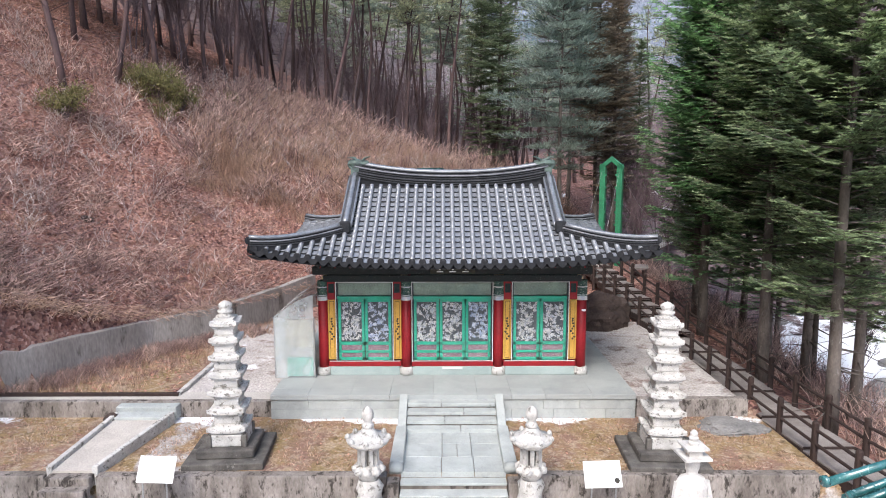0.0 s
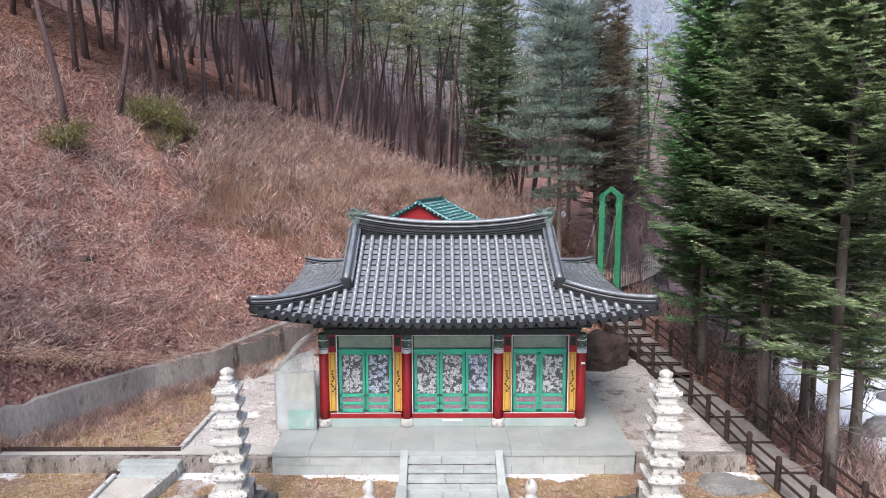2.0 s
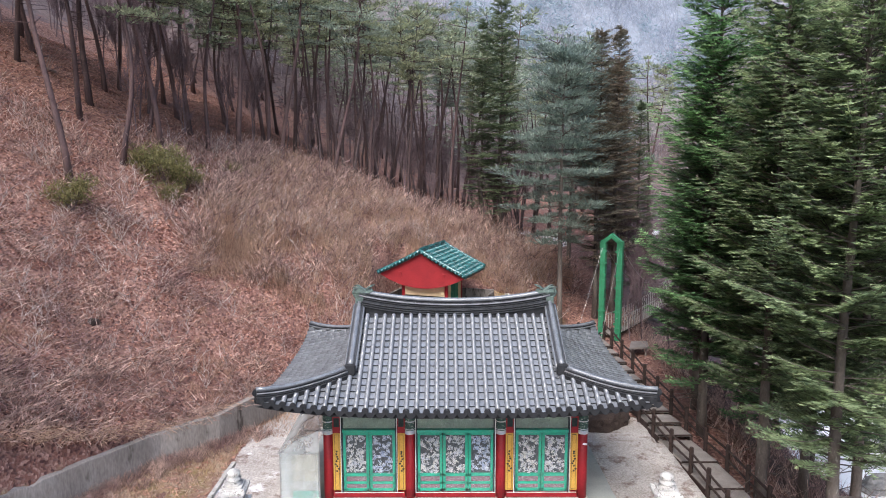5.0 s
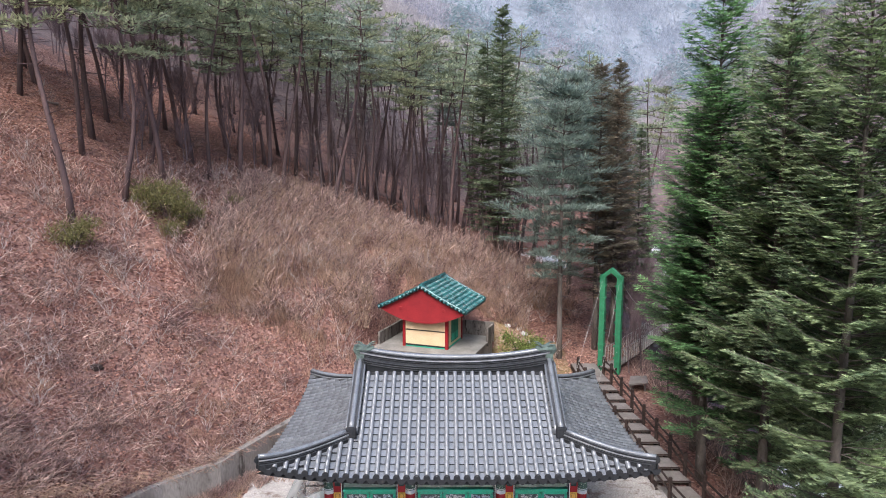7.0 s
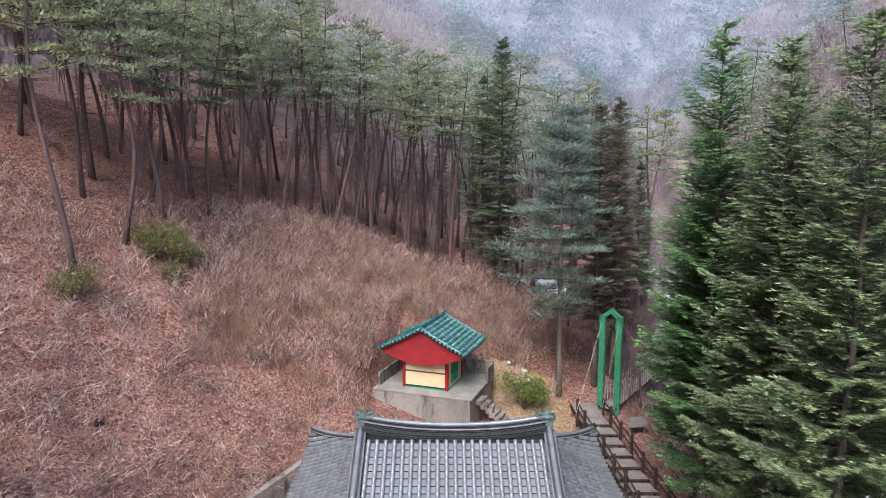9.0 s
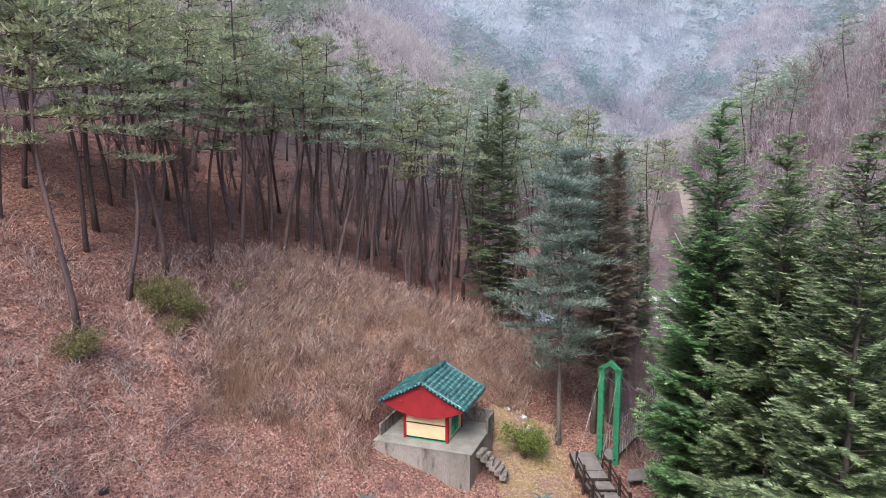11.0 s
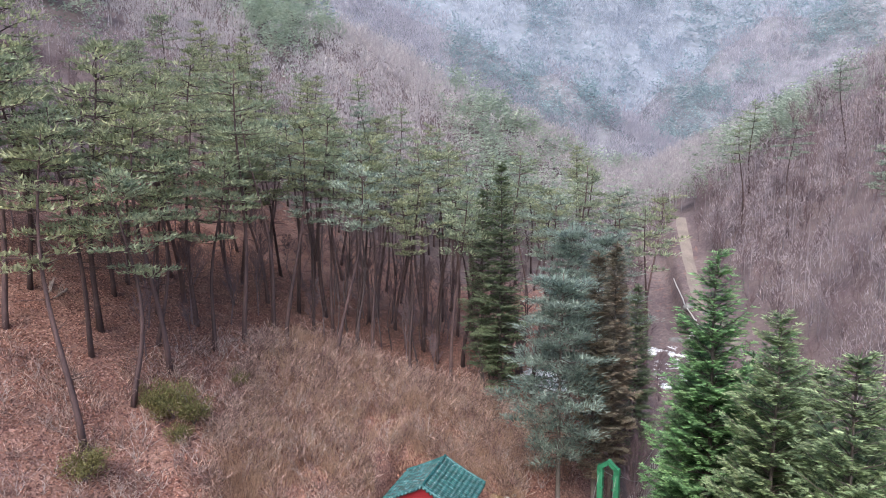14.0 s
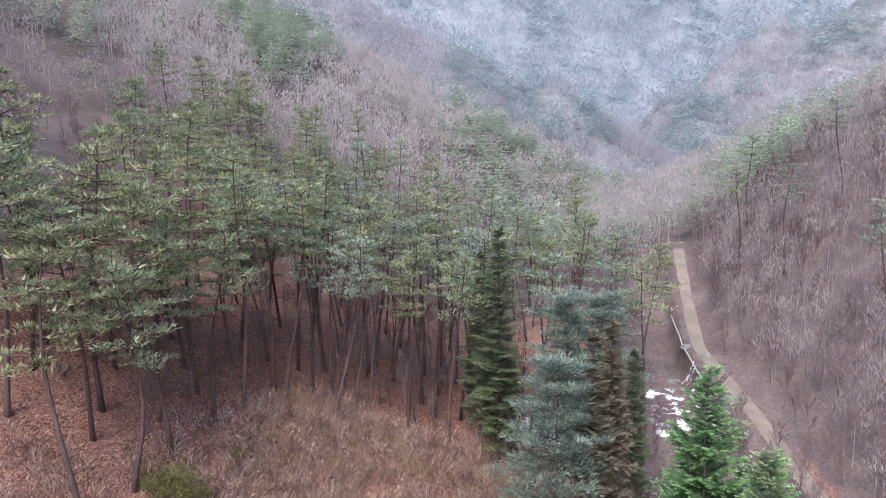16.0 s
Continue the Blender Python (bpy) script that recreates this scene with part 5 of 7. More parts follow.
def make_statue():
    """A tall standing stone figure with a double square hat, kept as one plain form."""
    g = Geo()
    g.lathe([(0.75, 0), (0.75, 0.2), (0.6, 0.25), (0.6, 0.4)], 8)
    g.lathe([(0.42, 0.4), (0.44, 1.0), (0.46, 1.6), (0.44, 1.95), (0.34, 2.12), (0.16, 2.2), (0.15, 2.26), (0.19, 2.34), (0.2, 2.48), (0.17, 2.6), (0.15, 2.62)], 16, Matrix.Diagonal((1, 0.72, 1, 1)))
    for s in (-1, 1):
        g.tube([(s * 0.36, -0.02, 2.02), (s * 0.46, -0.06, 1.6), (s * 0.34, -0.3, 1.35), (0.02 * s, -0.36, 1.5)], [0.12, 0.12, 0.11, 0.08], 8)
    g.box(0, 0, 2.6, 0.72, 0.72, 0.05).box(0, 0, 2.65, 0.34, 0.34, 0.16).box(0, 0, 2.81, 0.6, 0.6, 0.045)
    g.lathe([(0.12, 2.85), (0.14, 2.92), (0.1, 2.95), (0.13, 3.02), (0.09, 3.06), (0.1, 3.12), (0.05, 3.18), (0, 3.2)], 12)
    return solid("stone_statue", g, M_STATUE, "pale stone standing statue under a double square stone hat", "statue", m=pose(5.1, -7.6, LOW, 0, 0, 5) @ Matrix.Diagonal((0.82, 0.82, 1, 1)))


make_statue()


# ---- corner of a teal tiled roof close to the path ----
def make_teal_eave():
    p = thing("pavilion_roof", pose(6.95, -11.4, 2.06, 0, 0, 12) @ Matrix.Scale(0.78, 4), "corner of a pavilion roof in glazed teal tiles", "pavilion roof")
    g = Geo()
    for i in range(8):
        y = -0.3 - i * 0.24
        g.tube([(-1.75 - 0.04 * i, y, -0.02 - 0.02 * i), (-0.6, y, 0.24), (0.7, y, 0.75), (2.2, y, 1.5)], 0.075, 8)
        for k in range(9):
            u = k / 8
            x = lerp(-1.72, 2.1, u)
            z = lerp(-0.02, 0.24, (x + 1.75) / 1.15) if x < -0.6 else (lerp(0.24, 0.75, (x + 0.6) / 1.3) if x < 0.7 else lerp(0.75, 1.5, (x - 0.7) / 1.5))
            g.tube([(x, y, z), (x + 0.035, y, z + 0.012)], 0.086, 8)
    tiles = part("tile_field", g, M_TEALTILE, p, smooth=True)
    deck = Geo().sheet([(-1.7, -0.1, -0.1), (-0.6, -0.1, 0.17), (-0.6, -2.3, 0.17), (-1.7, -2.3, -0.1)], 0.1).sheet([(-0.6, -0.1, 0.17), (0.7, -0.1, 0.68), (0.7, -2.3, 0.68), (-0.6, -2.3, 0.17)], 0.1).sheet([(0.7, -0.1, 0.68), (2.2, -0.1, 1.43), (2.2, -2.3, 1.43), (0.7, -2.3, 0.68)], 0.1)
    part("pan_tile_deck", deck, M_TEALTILE, p)
    hip = Geo()
    hip.tube([(-1.95, 0.05, 0.08), (-0.6, 0.0, 0.36), (0.7, -0.02, 0.87), (2.2, -0.04, 1.62)], [0.09, 0.085, 0.085, 0.085], 10)
    hip.tube([(-2.0, 0.05, 0.12), (-1.9, 0.05, 0.13)], [0.11, 0.1], 12)
    part("hip_tile_row", hip, M_TEALTILE, p, smooth=True)
    for y in (-0.5, -1.9):
        part("post", Geo().tube([(-0.2, y, -4.3), (-0.2, y, 0.3)], 0.12, 12), M_RED, p)
    return p


make_teal_eave()


# ---- boardwalk with its railings, stairs, and the footbridge ----
def make_boardwalk():
    b = thing("boardwalk", pose(0, 0, 0), "weathered boardwalk with steps and dark wooden railings", "boardwalk", kind="structure")
    y = -8.0
    stringers = {s: Geo() for s in (0, 1)}
    while y < 17.4:
        y1 = y + (2.0 if y < 6 else 0.95 if y < 15 else 2.4)
        z = deck_z(y + 0.01)
        xa, xb = along(NEAR, y), along(NEAR, y1)
        d = part("deck_section", Geo().sheet([(xa, y, z), (xa + DECKW, y, z), (xb + DECKW, y1 + 0.02, z), (xb, y1 + 0.02, z)], 0.09), M_DECK, b, bevel=0.008)
        part("dark_nosing", Geo().sheet([(xa, y - 0.02, z + 0.006), (xa + DECKW, y - 0.02, z + 0.006), (xa + DECKW, y + 0.025, z + 0.006), (xa, y + 0.025, z + 0.006)], 0.06), M_POST, d)
        for s in (0, 1):
            stringers[s].sheet([(xa + s * DECKW - 0.05, y, z - 0.04), (xa + s * DECKW + 0.05, y, z - 0.04), (xb + s * DECKW + 0.05, y1, z - 0.04), (xb + s * DECKW - 0.05, y1, z - 0.04)], 0.28)
        y = y1
    for s in (0, 1):
        part("stringer", stringers[s], M_POST, b)
    tops = {0: [], 1: []}
    for s in (0, 1):
        y = -7.6 + 0.2 * s
        while y < 16.4:
            x = along(NEAR, y) + s * DECKW + (0.04 if s else -0.04)
            z = deck_z(y)
            part("rail_post", Geo().tube([(x, y, z - 1.2), (x, y, z + 0.98), (x, y, z + 1.02)], [0.088, 0.088, 0.065], 8), M_POST, b)
            tops[s].append((x, y, z))
            y += 1.55 if y < 6 else 1.35
        for (x0, y0, z0), (x1, y1, z1) in zip(tops[s], tops[s][1:]):
            for h in (0.42, 0.8):
                part("rail", Geo().tube([(x0, y0, z0 + h), (x1, y1, z1 + h)], 0.046, 7), M_POST, b)
    return b


make_boardwalk()

def make_bridge():
    b = thing("footbridge", pose(9.3, 16.95, deck_z(16), 0, 0, -32), "suspension footbridge with a green steel portal and cables", "bridge", kind="structure")
    pylon_h = 5.9
    for s in (-0.5, 0.5):
        leg = part("portal_leg", Geo().box(s, 0.6, -0.6, 0.32, 0.32, pylon_h + 0.2), M_GREENPYL, b, "green steel portal leg", bevel=0.012)
        for k in range(6):
            part("flange", Geo().box(s, 0.6, 0.3 + 0.95 * k, 0.38, 0.4, 0.04), M_GREENPYL, leg)
        for k in range(7):
            part("cleat", Geo().box(s - 0.2 * (1 if s > 0 else -1), 0.46, 0.5 + 0.72 * k, 0.08, 0.06, 0.12), M_GREENPYL, leg)
    g = Geo()
    for s in (-1, 1):
        g.sheet([(s * 0.68, 0.44, pylon_h - 0.5), (0, 0.44, pylon_h + 0.05), (0, 0.76, pylon_h + 0.05), (s * 0.68, 0.76, pylon_h - 0.5)][::s], 0.3)
    part("portal_gable", g, M_GREENPYL, b, bevel=0.01)
    L = 22.0
    for i in range(44):
        y = 0.3 + i * 0.5
        z = -0.02 - 0.5 * math.sin(math.pi * y / L)
        part("bridge_plank", Geo().box(0, y + 0.25, z - 0.05, 0.95, 0.47, 0.05), M_DECK, b)
    for s in (-0.5, 0.5):
        pts = [(s, 0.3 + L * i / 20, -0.05 - 0.5 * math.sin(math.pi * i / 20)) for i in range(21)]
        part("side_beam", Geo().tube(pts, 0.05, 6), M_POST, b)
        part("hand_cable", Geo().tube([(x, y, z + 1.0) for x, y, z in pts], 0.02, 6), M_STEEL, b)
        cable = [(s, 0.6 + L * i / 20, 1.4 + (pylon_h - 2.0) * (1 - i / 10) ** 2 if i <= 20 else 1) for i in range(21)]
        part("main_cable", Geo().tube(cable, 0.016, 6), M_STEEL, b)
        part("anchor_cable", Geo().tube([(s, 0.6, pylon_h - 0.6), (s * 1.5, -4.2, -0.9)], 0.006, 5), M_STEEL, b)
        for i in range(1, 40):
            y = 0.3 + L * i / 40
            z = -0.05 - 0.5 * math.sin(math.pi * y / L)
            part("hanger", Geo().tube([(s, y, z), (s, y, z + 1.0)], 0.02, 5), M_PIPE, b)
    return b


make_bridge()
g = Geo().sheet([(10.0, 14.6, 1.15), (11.2, 15.0, 1.1), (11.5, 16.2, 1.1), (10.5, 16.0, 1.15)], 0.1)
for x, y in ((10.2, 14.9), (11.1, 15.2), (11.2, 16.0), (10.6, 15.8)):
    g.tube([(x, y, -1.2), (x, y, 1.06)], 0.06, 6)
solid("plank_platform", g, M_DECK, "small weathered plank platform beside the footbridge", "platform")


# ---- hillside shrine on its concrete base ----
def make_shrine():
    yaw = -19.5
    m = pose(-0.9, 17.75, 0, 0, 0, yaw)
    base = thing("shrine_base", m, "stained concrete base with low side walls below the shrine", "base", kind="structure")
    part("base_block", Geo().box(0.05, 0.1, 0.2, 5.9, 4.7, 2.42), M_WALLC, base, bevel=0.02)
    part("floor_slab", Geo().box(0.07, 0.1, 2.62, 6.06, 4.8, 0.07), mat("grey_shrine_floor", (0.34, 0.325, 0.30), (0.24, 0.225, 0.205), 0.85, 1.2, 30, 0.3, c=(0.17, 0.155, 0.14), spots=0.0), base, bevel=0.01)
    part("side_wall", Geo().box(-2.82, 0.45, 2.69, 0.14, 4.1, 0.75), M_CONC, base, bevel=0.015)
    part("side_wall", Geo().box(0.1, 2.44, 2.69, 6.0, 0.14, 0.9), M_CONC, base, bevel=0.015)
    part("side_wall", Geo().box(3.05, 1.7, 2.4, 0.14, 1.3, 1.1), M_CONC, base, bevel=0.015)
    for i in range(6):
        part("stone_step", Geo().box(3.22 + 0.28 * i, -0.7 - 0.05 * i, 2.3 - 0.2 * i - 0.3, 0.4, 1.0, 0.3, 6 * (i % 3) - 6), M_CONC, base, bevel=0.04)
    s = thing("hillside_shrine", pose(-0.9, 17.75, 2.69, 0, 0, yaw), "small shrine with red gable boards, cream walls and teal tiled roof", "shrine")
    w, d, h = 2.62, 2.6, 2.3
    part("sill", Geo().box(0, 0, 0, w + 0.1, d + 0.1, 0.1), M_TEAL, s, bevel=0.01)
    for x in (-w / 2, w / 2):
        for y in (-d / 2, d / 2):
            part("corner_post", Geo().box(x, y, 0.0, 0.18, 0.18, h), M_RED, s, bevel=0.012)
    for y in (-d / 2, d / 2):
        wl = part("plaster_wall", Geo().box(0, y, 0.1, w - 0.16, 0.1, h - 0.1), M_CREAM, s, "cream plastered wall")
        part("wall_rail", Geo().box(0, y, 0.98, w - 0.16, 0.14, 0.07), M_DARK, wl)
        part("wall_rail", Geo().box(0, y, 0.08, w - 0.16, 0.14, 0.09), M_DGREEN, wl)
    part("plaster_wall", Geo().box(-w / 2, 0, 0.1, 0.1, d - 0.16, h - 0.1), M_CREAM, s)
    part("door_wall", Geo().box(w / 2, 0, 0.1, 0.08, d - 0.16, h - 0.1), M_CREAM, s)
    for k in (-1, 1):
        dr = part("door", Geo().box(w / 2 + 0.03, k * 0.33, 0.25, 0.06, 0.62, 1.65), mat("dark_teal_door", (0.02, 0.20, 0.12), (0.015, 0.15, 0.09), 0.5, 4, 40, 0.1), s, "dark green door leaf", bevel=0.008)
        part("door_panel", Geo().box(w / 2 + 0.064, k * 0.33, 0.34, 0.012, 0.46, 0.4), M_TEAL, dr)
    # roof: ridge along the depth, gable to the front
    ex, ey, ze, zr = 2.66, 2.02, 2.35, 3.68
    def rz(x):
        q = abs(x) / ex
        return zr - (zr - ze) * (1.12 * q - 0.12 * q * q)
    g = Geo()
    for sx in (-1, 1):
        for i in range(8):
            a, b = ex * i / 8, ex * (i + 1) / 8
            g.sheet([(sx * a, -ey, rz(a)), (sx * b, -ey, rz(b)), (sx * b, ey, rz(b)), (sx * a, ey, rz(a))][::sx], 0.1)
    # pan tiles in darkened teal, with the shade between the rolls painted in
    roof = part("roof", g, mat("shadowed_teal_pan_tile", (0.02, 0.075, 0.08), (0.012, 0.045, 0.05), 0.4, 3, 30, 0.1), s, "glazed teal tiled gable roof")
    tile = Geo()
    for sx in (-1, 1):
        for j in range(21):
            y = -ey + 0.08 + (2 * ey - 0.16) * j / 20
            for i in range(10):
                a, b = ex * i / 10, ex * (i + 1) / 10
                tile.tube([(sx * a, y, rz(a) + 0.02), (sx * (b + 0.02), y, rz(b + 0.02) + 0.035)], [0.042, 0.05], 8)
    part("tile_field", tile, M_TEALTILE, roof, smooth=True, kind="stuff")
    part("ridge", Geo().box(0, 0, zr - 0.02, 0.2, 2 * ey + 0.04, 0.14).tube([(0, -ey - 0.04, zr + 0.15), (0, ey + 0.04, zr + 0.15)], 0.08, 10), M_TEALTILE, roof)
    for sy in (-1, 1):
        for sx in (-1, 1):
            verge = Geo().tube([(sx * ex * i / 10, sy * (ey + 0.02), rz(ex * i / 10) + 0.09) for i in range(11)], 0.08, 8)
            for i in range(12):
                x = sx * ex * (i + 0.5) / 12
                verge.tube([(x, sy * (ey + 0.16), rz(x) + 0.0), (x, sy * (ey - 0.1), rz(x) + 0.09)], 0.072, 8)
            part("verge", verge, M_TEALTILE, roof, smooth=True)
    # red gable boards, curved at the foot
    for sy in (-1, 1):
        top = [(x, rz(x) - 0.1) for x in np.linspace(-ex + 0.12, ex - 0.12, 13)]
        bot = [(x, 1.55 + 0.75 * (abs(x) / ex) ** 2) for x in np.linspace(ex - 0.12, -ex + 0.12, 13)]
        out = [(float(x), sy * (ey - 0.22), float(z)) for x, z in top + bot]
        n = len(out)
        g = Geo().add(out + [(x, y + 0.06 * sy, z) for x, y, z in out], [])
        g.f = [(i, i + 1, n - 2 - i, n - 1 - i)[::sy] for i in range(12)] + [(n + i, n + i + 1, 2 * n - 2 - i, 2 * n - 1 - i)[::-sy] for i in range(12)] + [(i, (i + 1) % n, n + (i + 1) % n, n + i)[::-sy] for i in range(n)]
        part("gable_board", g, M_BRIGHTRED, s, "red painted gable board")
    for sx in (-1, 1):
        part("eave_beam", Geo().box(sx * (w / 2), 0, h, 0.2, 2 * ey - 0.2, 0.16), M_BRIGHTRED, s, bevel=0.01)
    return s


make_shrine()


# ---- boulders ----
def make_rock(name, m, seed, size, material, label, group="", category="rock"):
    bm = bmesh.new()
    bmesh.ops.create_icosphere(bm, subdivisions=4 if size[0] > 0.8 else 2, radius=1.0)
    for v in bm.verts:
        p = v.co.copy()
        k = 1 + 0.34 * noise.noise(p * 1.1 + Vector((seed, 0, 0))) + 0.2 * abs(noise.noise(p * 2.3 + Vector((0, seed, 0)))) + 0.1 * noise.noise(p * 5 + Vector((seed, seed, 0)))
        v.co = Vector((p.x * size[0], p.y * size[1], p.z * size[2])) * k
    me = bpy.data.meshes.new(name)
    bm.to_mesh(me)
    bm.free()
    me.materials.append(material)
    ob = new(name, me)
    ob.matrix_basis = m
    return tagged(ob, label, category, group)


make_rock("boulder", pose(6.75, 7.6, 0.1, 0, 0, 20), 1.0, (1.35, 1.0, 1.05), M_ROCK, "large dark boulder beside the temple")
make_rock("boulder", pose(5.6, 7.9, 0.0, 0, 0, 60), 4.0, (1.0, 0.9, 0.8), M_ROCK, "dark boulder behind the temple")
make_rock("rock", pose(-15.4, 7.0, ground_z(-15.4, 7.0) - 0.05), 6.0, (0.26, 0.24, 0.17), M_ROCK, "dark mossy rock on the brush slope")
make_rock("rock", pose(-9.95, -2.5, -0.6), 8.0, (0.22, 0.2, 0.24), M_ROCK, "small dark stone beside the path steps")
make_rock("rock", pose(8.1, -2.7, -0.75), 9.0, (0.9, 0.6, 0.16), M_GREYROCK, "low grey rock beside the boardwalk")
rnd = random.Random(23)
for i in range(13):
    x, y = lerp(3.7, 5.6, i / 12) + rnd.uniform(-0.3, 0.3), lerp(21.8, 20.2, i / 12) + rnd.uniform(-0.4, 0.4)
    q = rnd.uniform(0.14, 0.3)
    make_rock("field_stone", pose(x, y, ground_z(x, y) + 0.03, 0, 0, rnd.uniform(0, 360)), 80 + i, (q, q * 0.7, q * 0.5), M_PAGODA, "pale field stone in a loose row behind the shrine", "loose stones", "stone")
rnd = random.Random(21)
for i in range(46):
    y = rnd.uniform(-12, 58)
    x = river_x(y) + rnd.uniform(-6.5, 5.5)
    s = rnd.uniform(0.25, 0.9)
    make_rock("river_rock", pose(x, y, ground_z(x, y), 0, 0, rnd.uniform(0, 360)), 30 + i, (s, s * rnd.uniform(0.6, 1), s * rnd.uniform(0.4, 0.7)), M_GREYROCK, "grey rounded rock in the snowy stream bed", "stream rocks")


# ---- trees ----
def blade(g, p, d, length, width, up):
    """A thin pointed leaf from p along d."""
    s = d.cross(up)
    if s.length < 1e-4:
        s = Vector((1, 0, 0))
    s = s.normalized() * (width * 0.75)
    q = p + d * length
    k = len(g.v)
    g.v += [tuple(p - s), tuple(p + s), tuple(q)]
    g.f.append((k, k + 1, k + 2))


def tuft(g, rnd, c, r, n, flat=0.5, length=0.3, width=0.05):
    """A clump of needles round c."""
    for _ in range(n):
        o = Vector((rnd.gauss(0, 1), rnd.gauss(0, 1), rnd.gauss(0, 1) * flat))
        o = o.normalized() * (rnd.random() ** 0.5)
        d = (o * 0.9 + Vector((0, 0, 0.35)) + Vector((rnd.uniform(-1, 1), rnd.uniform(-1, 1), rnd.uniform(-0.5, 0.7))) * 0.5).normalized()
        p = c + Vector((o.x * r, o.y * r, o.z * r * flat))
        blade(g, p, d, length * rnd.uniform(0.7, 1.3), width, Vector((rnd.uniform(-1, 1), rnd.uniform(-1, 1), 1)))


def build_pine(seed, height, bare, needles, name, label, wide=1.0, dense=1.0, group="pine wood", droop=0.0, bend=0.42, bark=None, gap=1.0, slim=1.0):
    """A pine: crooked bare trunk, whorls of level boughs that carry puffed pads of needles."""
    rnd = random.Random(seed)
    t = thing(name, pose(0, 0, 0), label, "tree", group)
    lean = Vector((rnd.uniform(-0.1, 0.1), rnd.uniform(-0.1, 0.1), 1)) * (1 if bend > 0.2 else 0.3)
    sweep = rnd.uniform(0.2, 0.8) * bend
    pts, rad = [], []
    for i in range(12):
        q = i / 11
        z = q * height
        pts.append(Vector((lean.x * z + bend * math.sin(q * 6 + seed) + sweep * (1 - q) ** 5, lean.y * z + bend * math.cos(q * 4.6 + seed * 2), z - 0.4 * (i == 0))))
        rad.append(lerp(0.17, 0.025, q ** 1.15) * (height / 15) ** 0.6 * (1.3 if i == 0 else 1))
    g = Geo().tube(pts, rad, 7)
    crown = Geo()
    def at(z):
        q = min(0.999, max(0, z / height)) * 11
        i = int(q)
        return pts[i].lerp(pts[i + 1], q - i)
    for _ in range(16):
        z = rnd.uniform(0.3, 1.05) * bare
        a = rnd.random() * 6.28
        p = at(z)
        L = rnd.uniform(0.4, 1.8)
        e = p + Vector((math.cos(a), math.sin(a), rnd.uniform(-0.2, 0.3))) * L
        g.tube([p, e], [0.026, 0.008], 3, caps=False)
        if L > 1.2:
            g.tube([p.lerp(e, 0.6), p.lerp(e, 0.6) + Vector((math.cos(a + 1), math.sin(a + 1), 0.2)) * 0.5], [0.012, 0.005], 3, caps=False)
    def pad(c, r, n, out):
        for _ in range(n):
            o = Vector((rnd.gauss(0, 0.55), rnd.gauss(0, 0.55), 0))
            p = c + o * r + Vector((0, 0, rnd.uniform(-0.12, 0.16) * r))
            d = (o * 0.9 + out * 0.55 + Vector((rnd.uniform(-0.3, 0.3), rnd.uniform(-0.3, 0.3), rnd.uniform(0.05, 0.8)))).normalized()
            blade(crown, p, d, rnd.uniform(0.24, 0.46), rnd.uniform(0.075, 0.135) * slim, Vector((rnd.uniform(-0.5, 0.5), rnd.uniform(-0.5, 0.5), 1)))
    z = bare
    while z < height - 0.4:
        q = (z - bare) / (height - bare)
        off = rnd.random() * 6.28
        for k in range(5):
            if rnd.random() < 0.24:
                continue
            a = off + k * 1.257 + rnd.uniform(-0.4, 0.4)
            L = (3.5 * math.sqrt(max(0.0, 1 - q ** 1.7)) * (0.62 + 0.38 * smooth(0, 0.3, q)) + 0.5) * rnd.uniform(0.4, 1.15) * wide
            out, side = Vector((math.cos(a), math.sin(a), 0)), Vector((-math.sin(a), math.cos(a), 0))
            p = at(z + rnd.uniform(-0.25, 0.25))
            rise = rnd.uniform(-0.22, 0.16) - droop * (1 - q) + 0.4 * q * q
            curl = rnd.uniform(0.05, 0.22)
            def spine(u):
                return p + out * (L * u) + side * (0.12 * L * math.sin(3 * u + k)) + Vector((0, 0, L * (rise * u + curl * u * u)))
            g.tube([p, spine(0.5), spine(0.95)], [0.045, 0.028, 0.01], 3, caps=False)
            n = max(3, round(L * 2.1))
            for i in range(n):
                u = lerp(0.3, 1.0, (i + 0.5 * rnd.random()) / n)
                s_ = (1 if i % 2 else -1) * rnd.uniform(0.2, 1.0) * (1.08 - u) * 0.62 * L if u < 0.9 else 0.0
                c = spine(u) + side * s_ + Vector((0, 0, rnd.uniform(-0.05, 0.12)))
                if abs(s_) > 0.35:
                    g.tube([spine(u - 0.1), c], [0.016, 0.006], 3, caps=False)
                pad(c, rnd.uniform(0.42, 0.74) * min(1.0, 0.55 + 0.2 * L), int(rnd.uniform(14, 21) * dense), (out + side * (0.6 * s_)).normalized())
        z += gap * lerp(1.1, 0.75, q) * rnd.uniform(0.6, 1.35)
    pad(pts[-1], 0.3, 24, Vector((0, 0, 1.6)))
    part("trunk", g, bark or M_BARKP, t, smooth=True)
    part("crown", crown, needles, t)
    return t


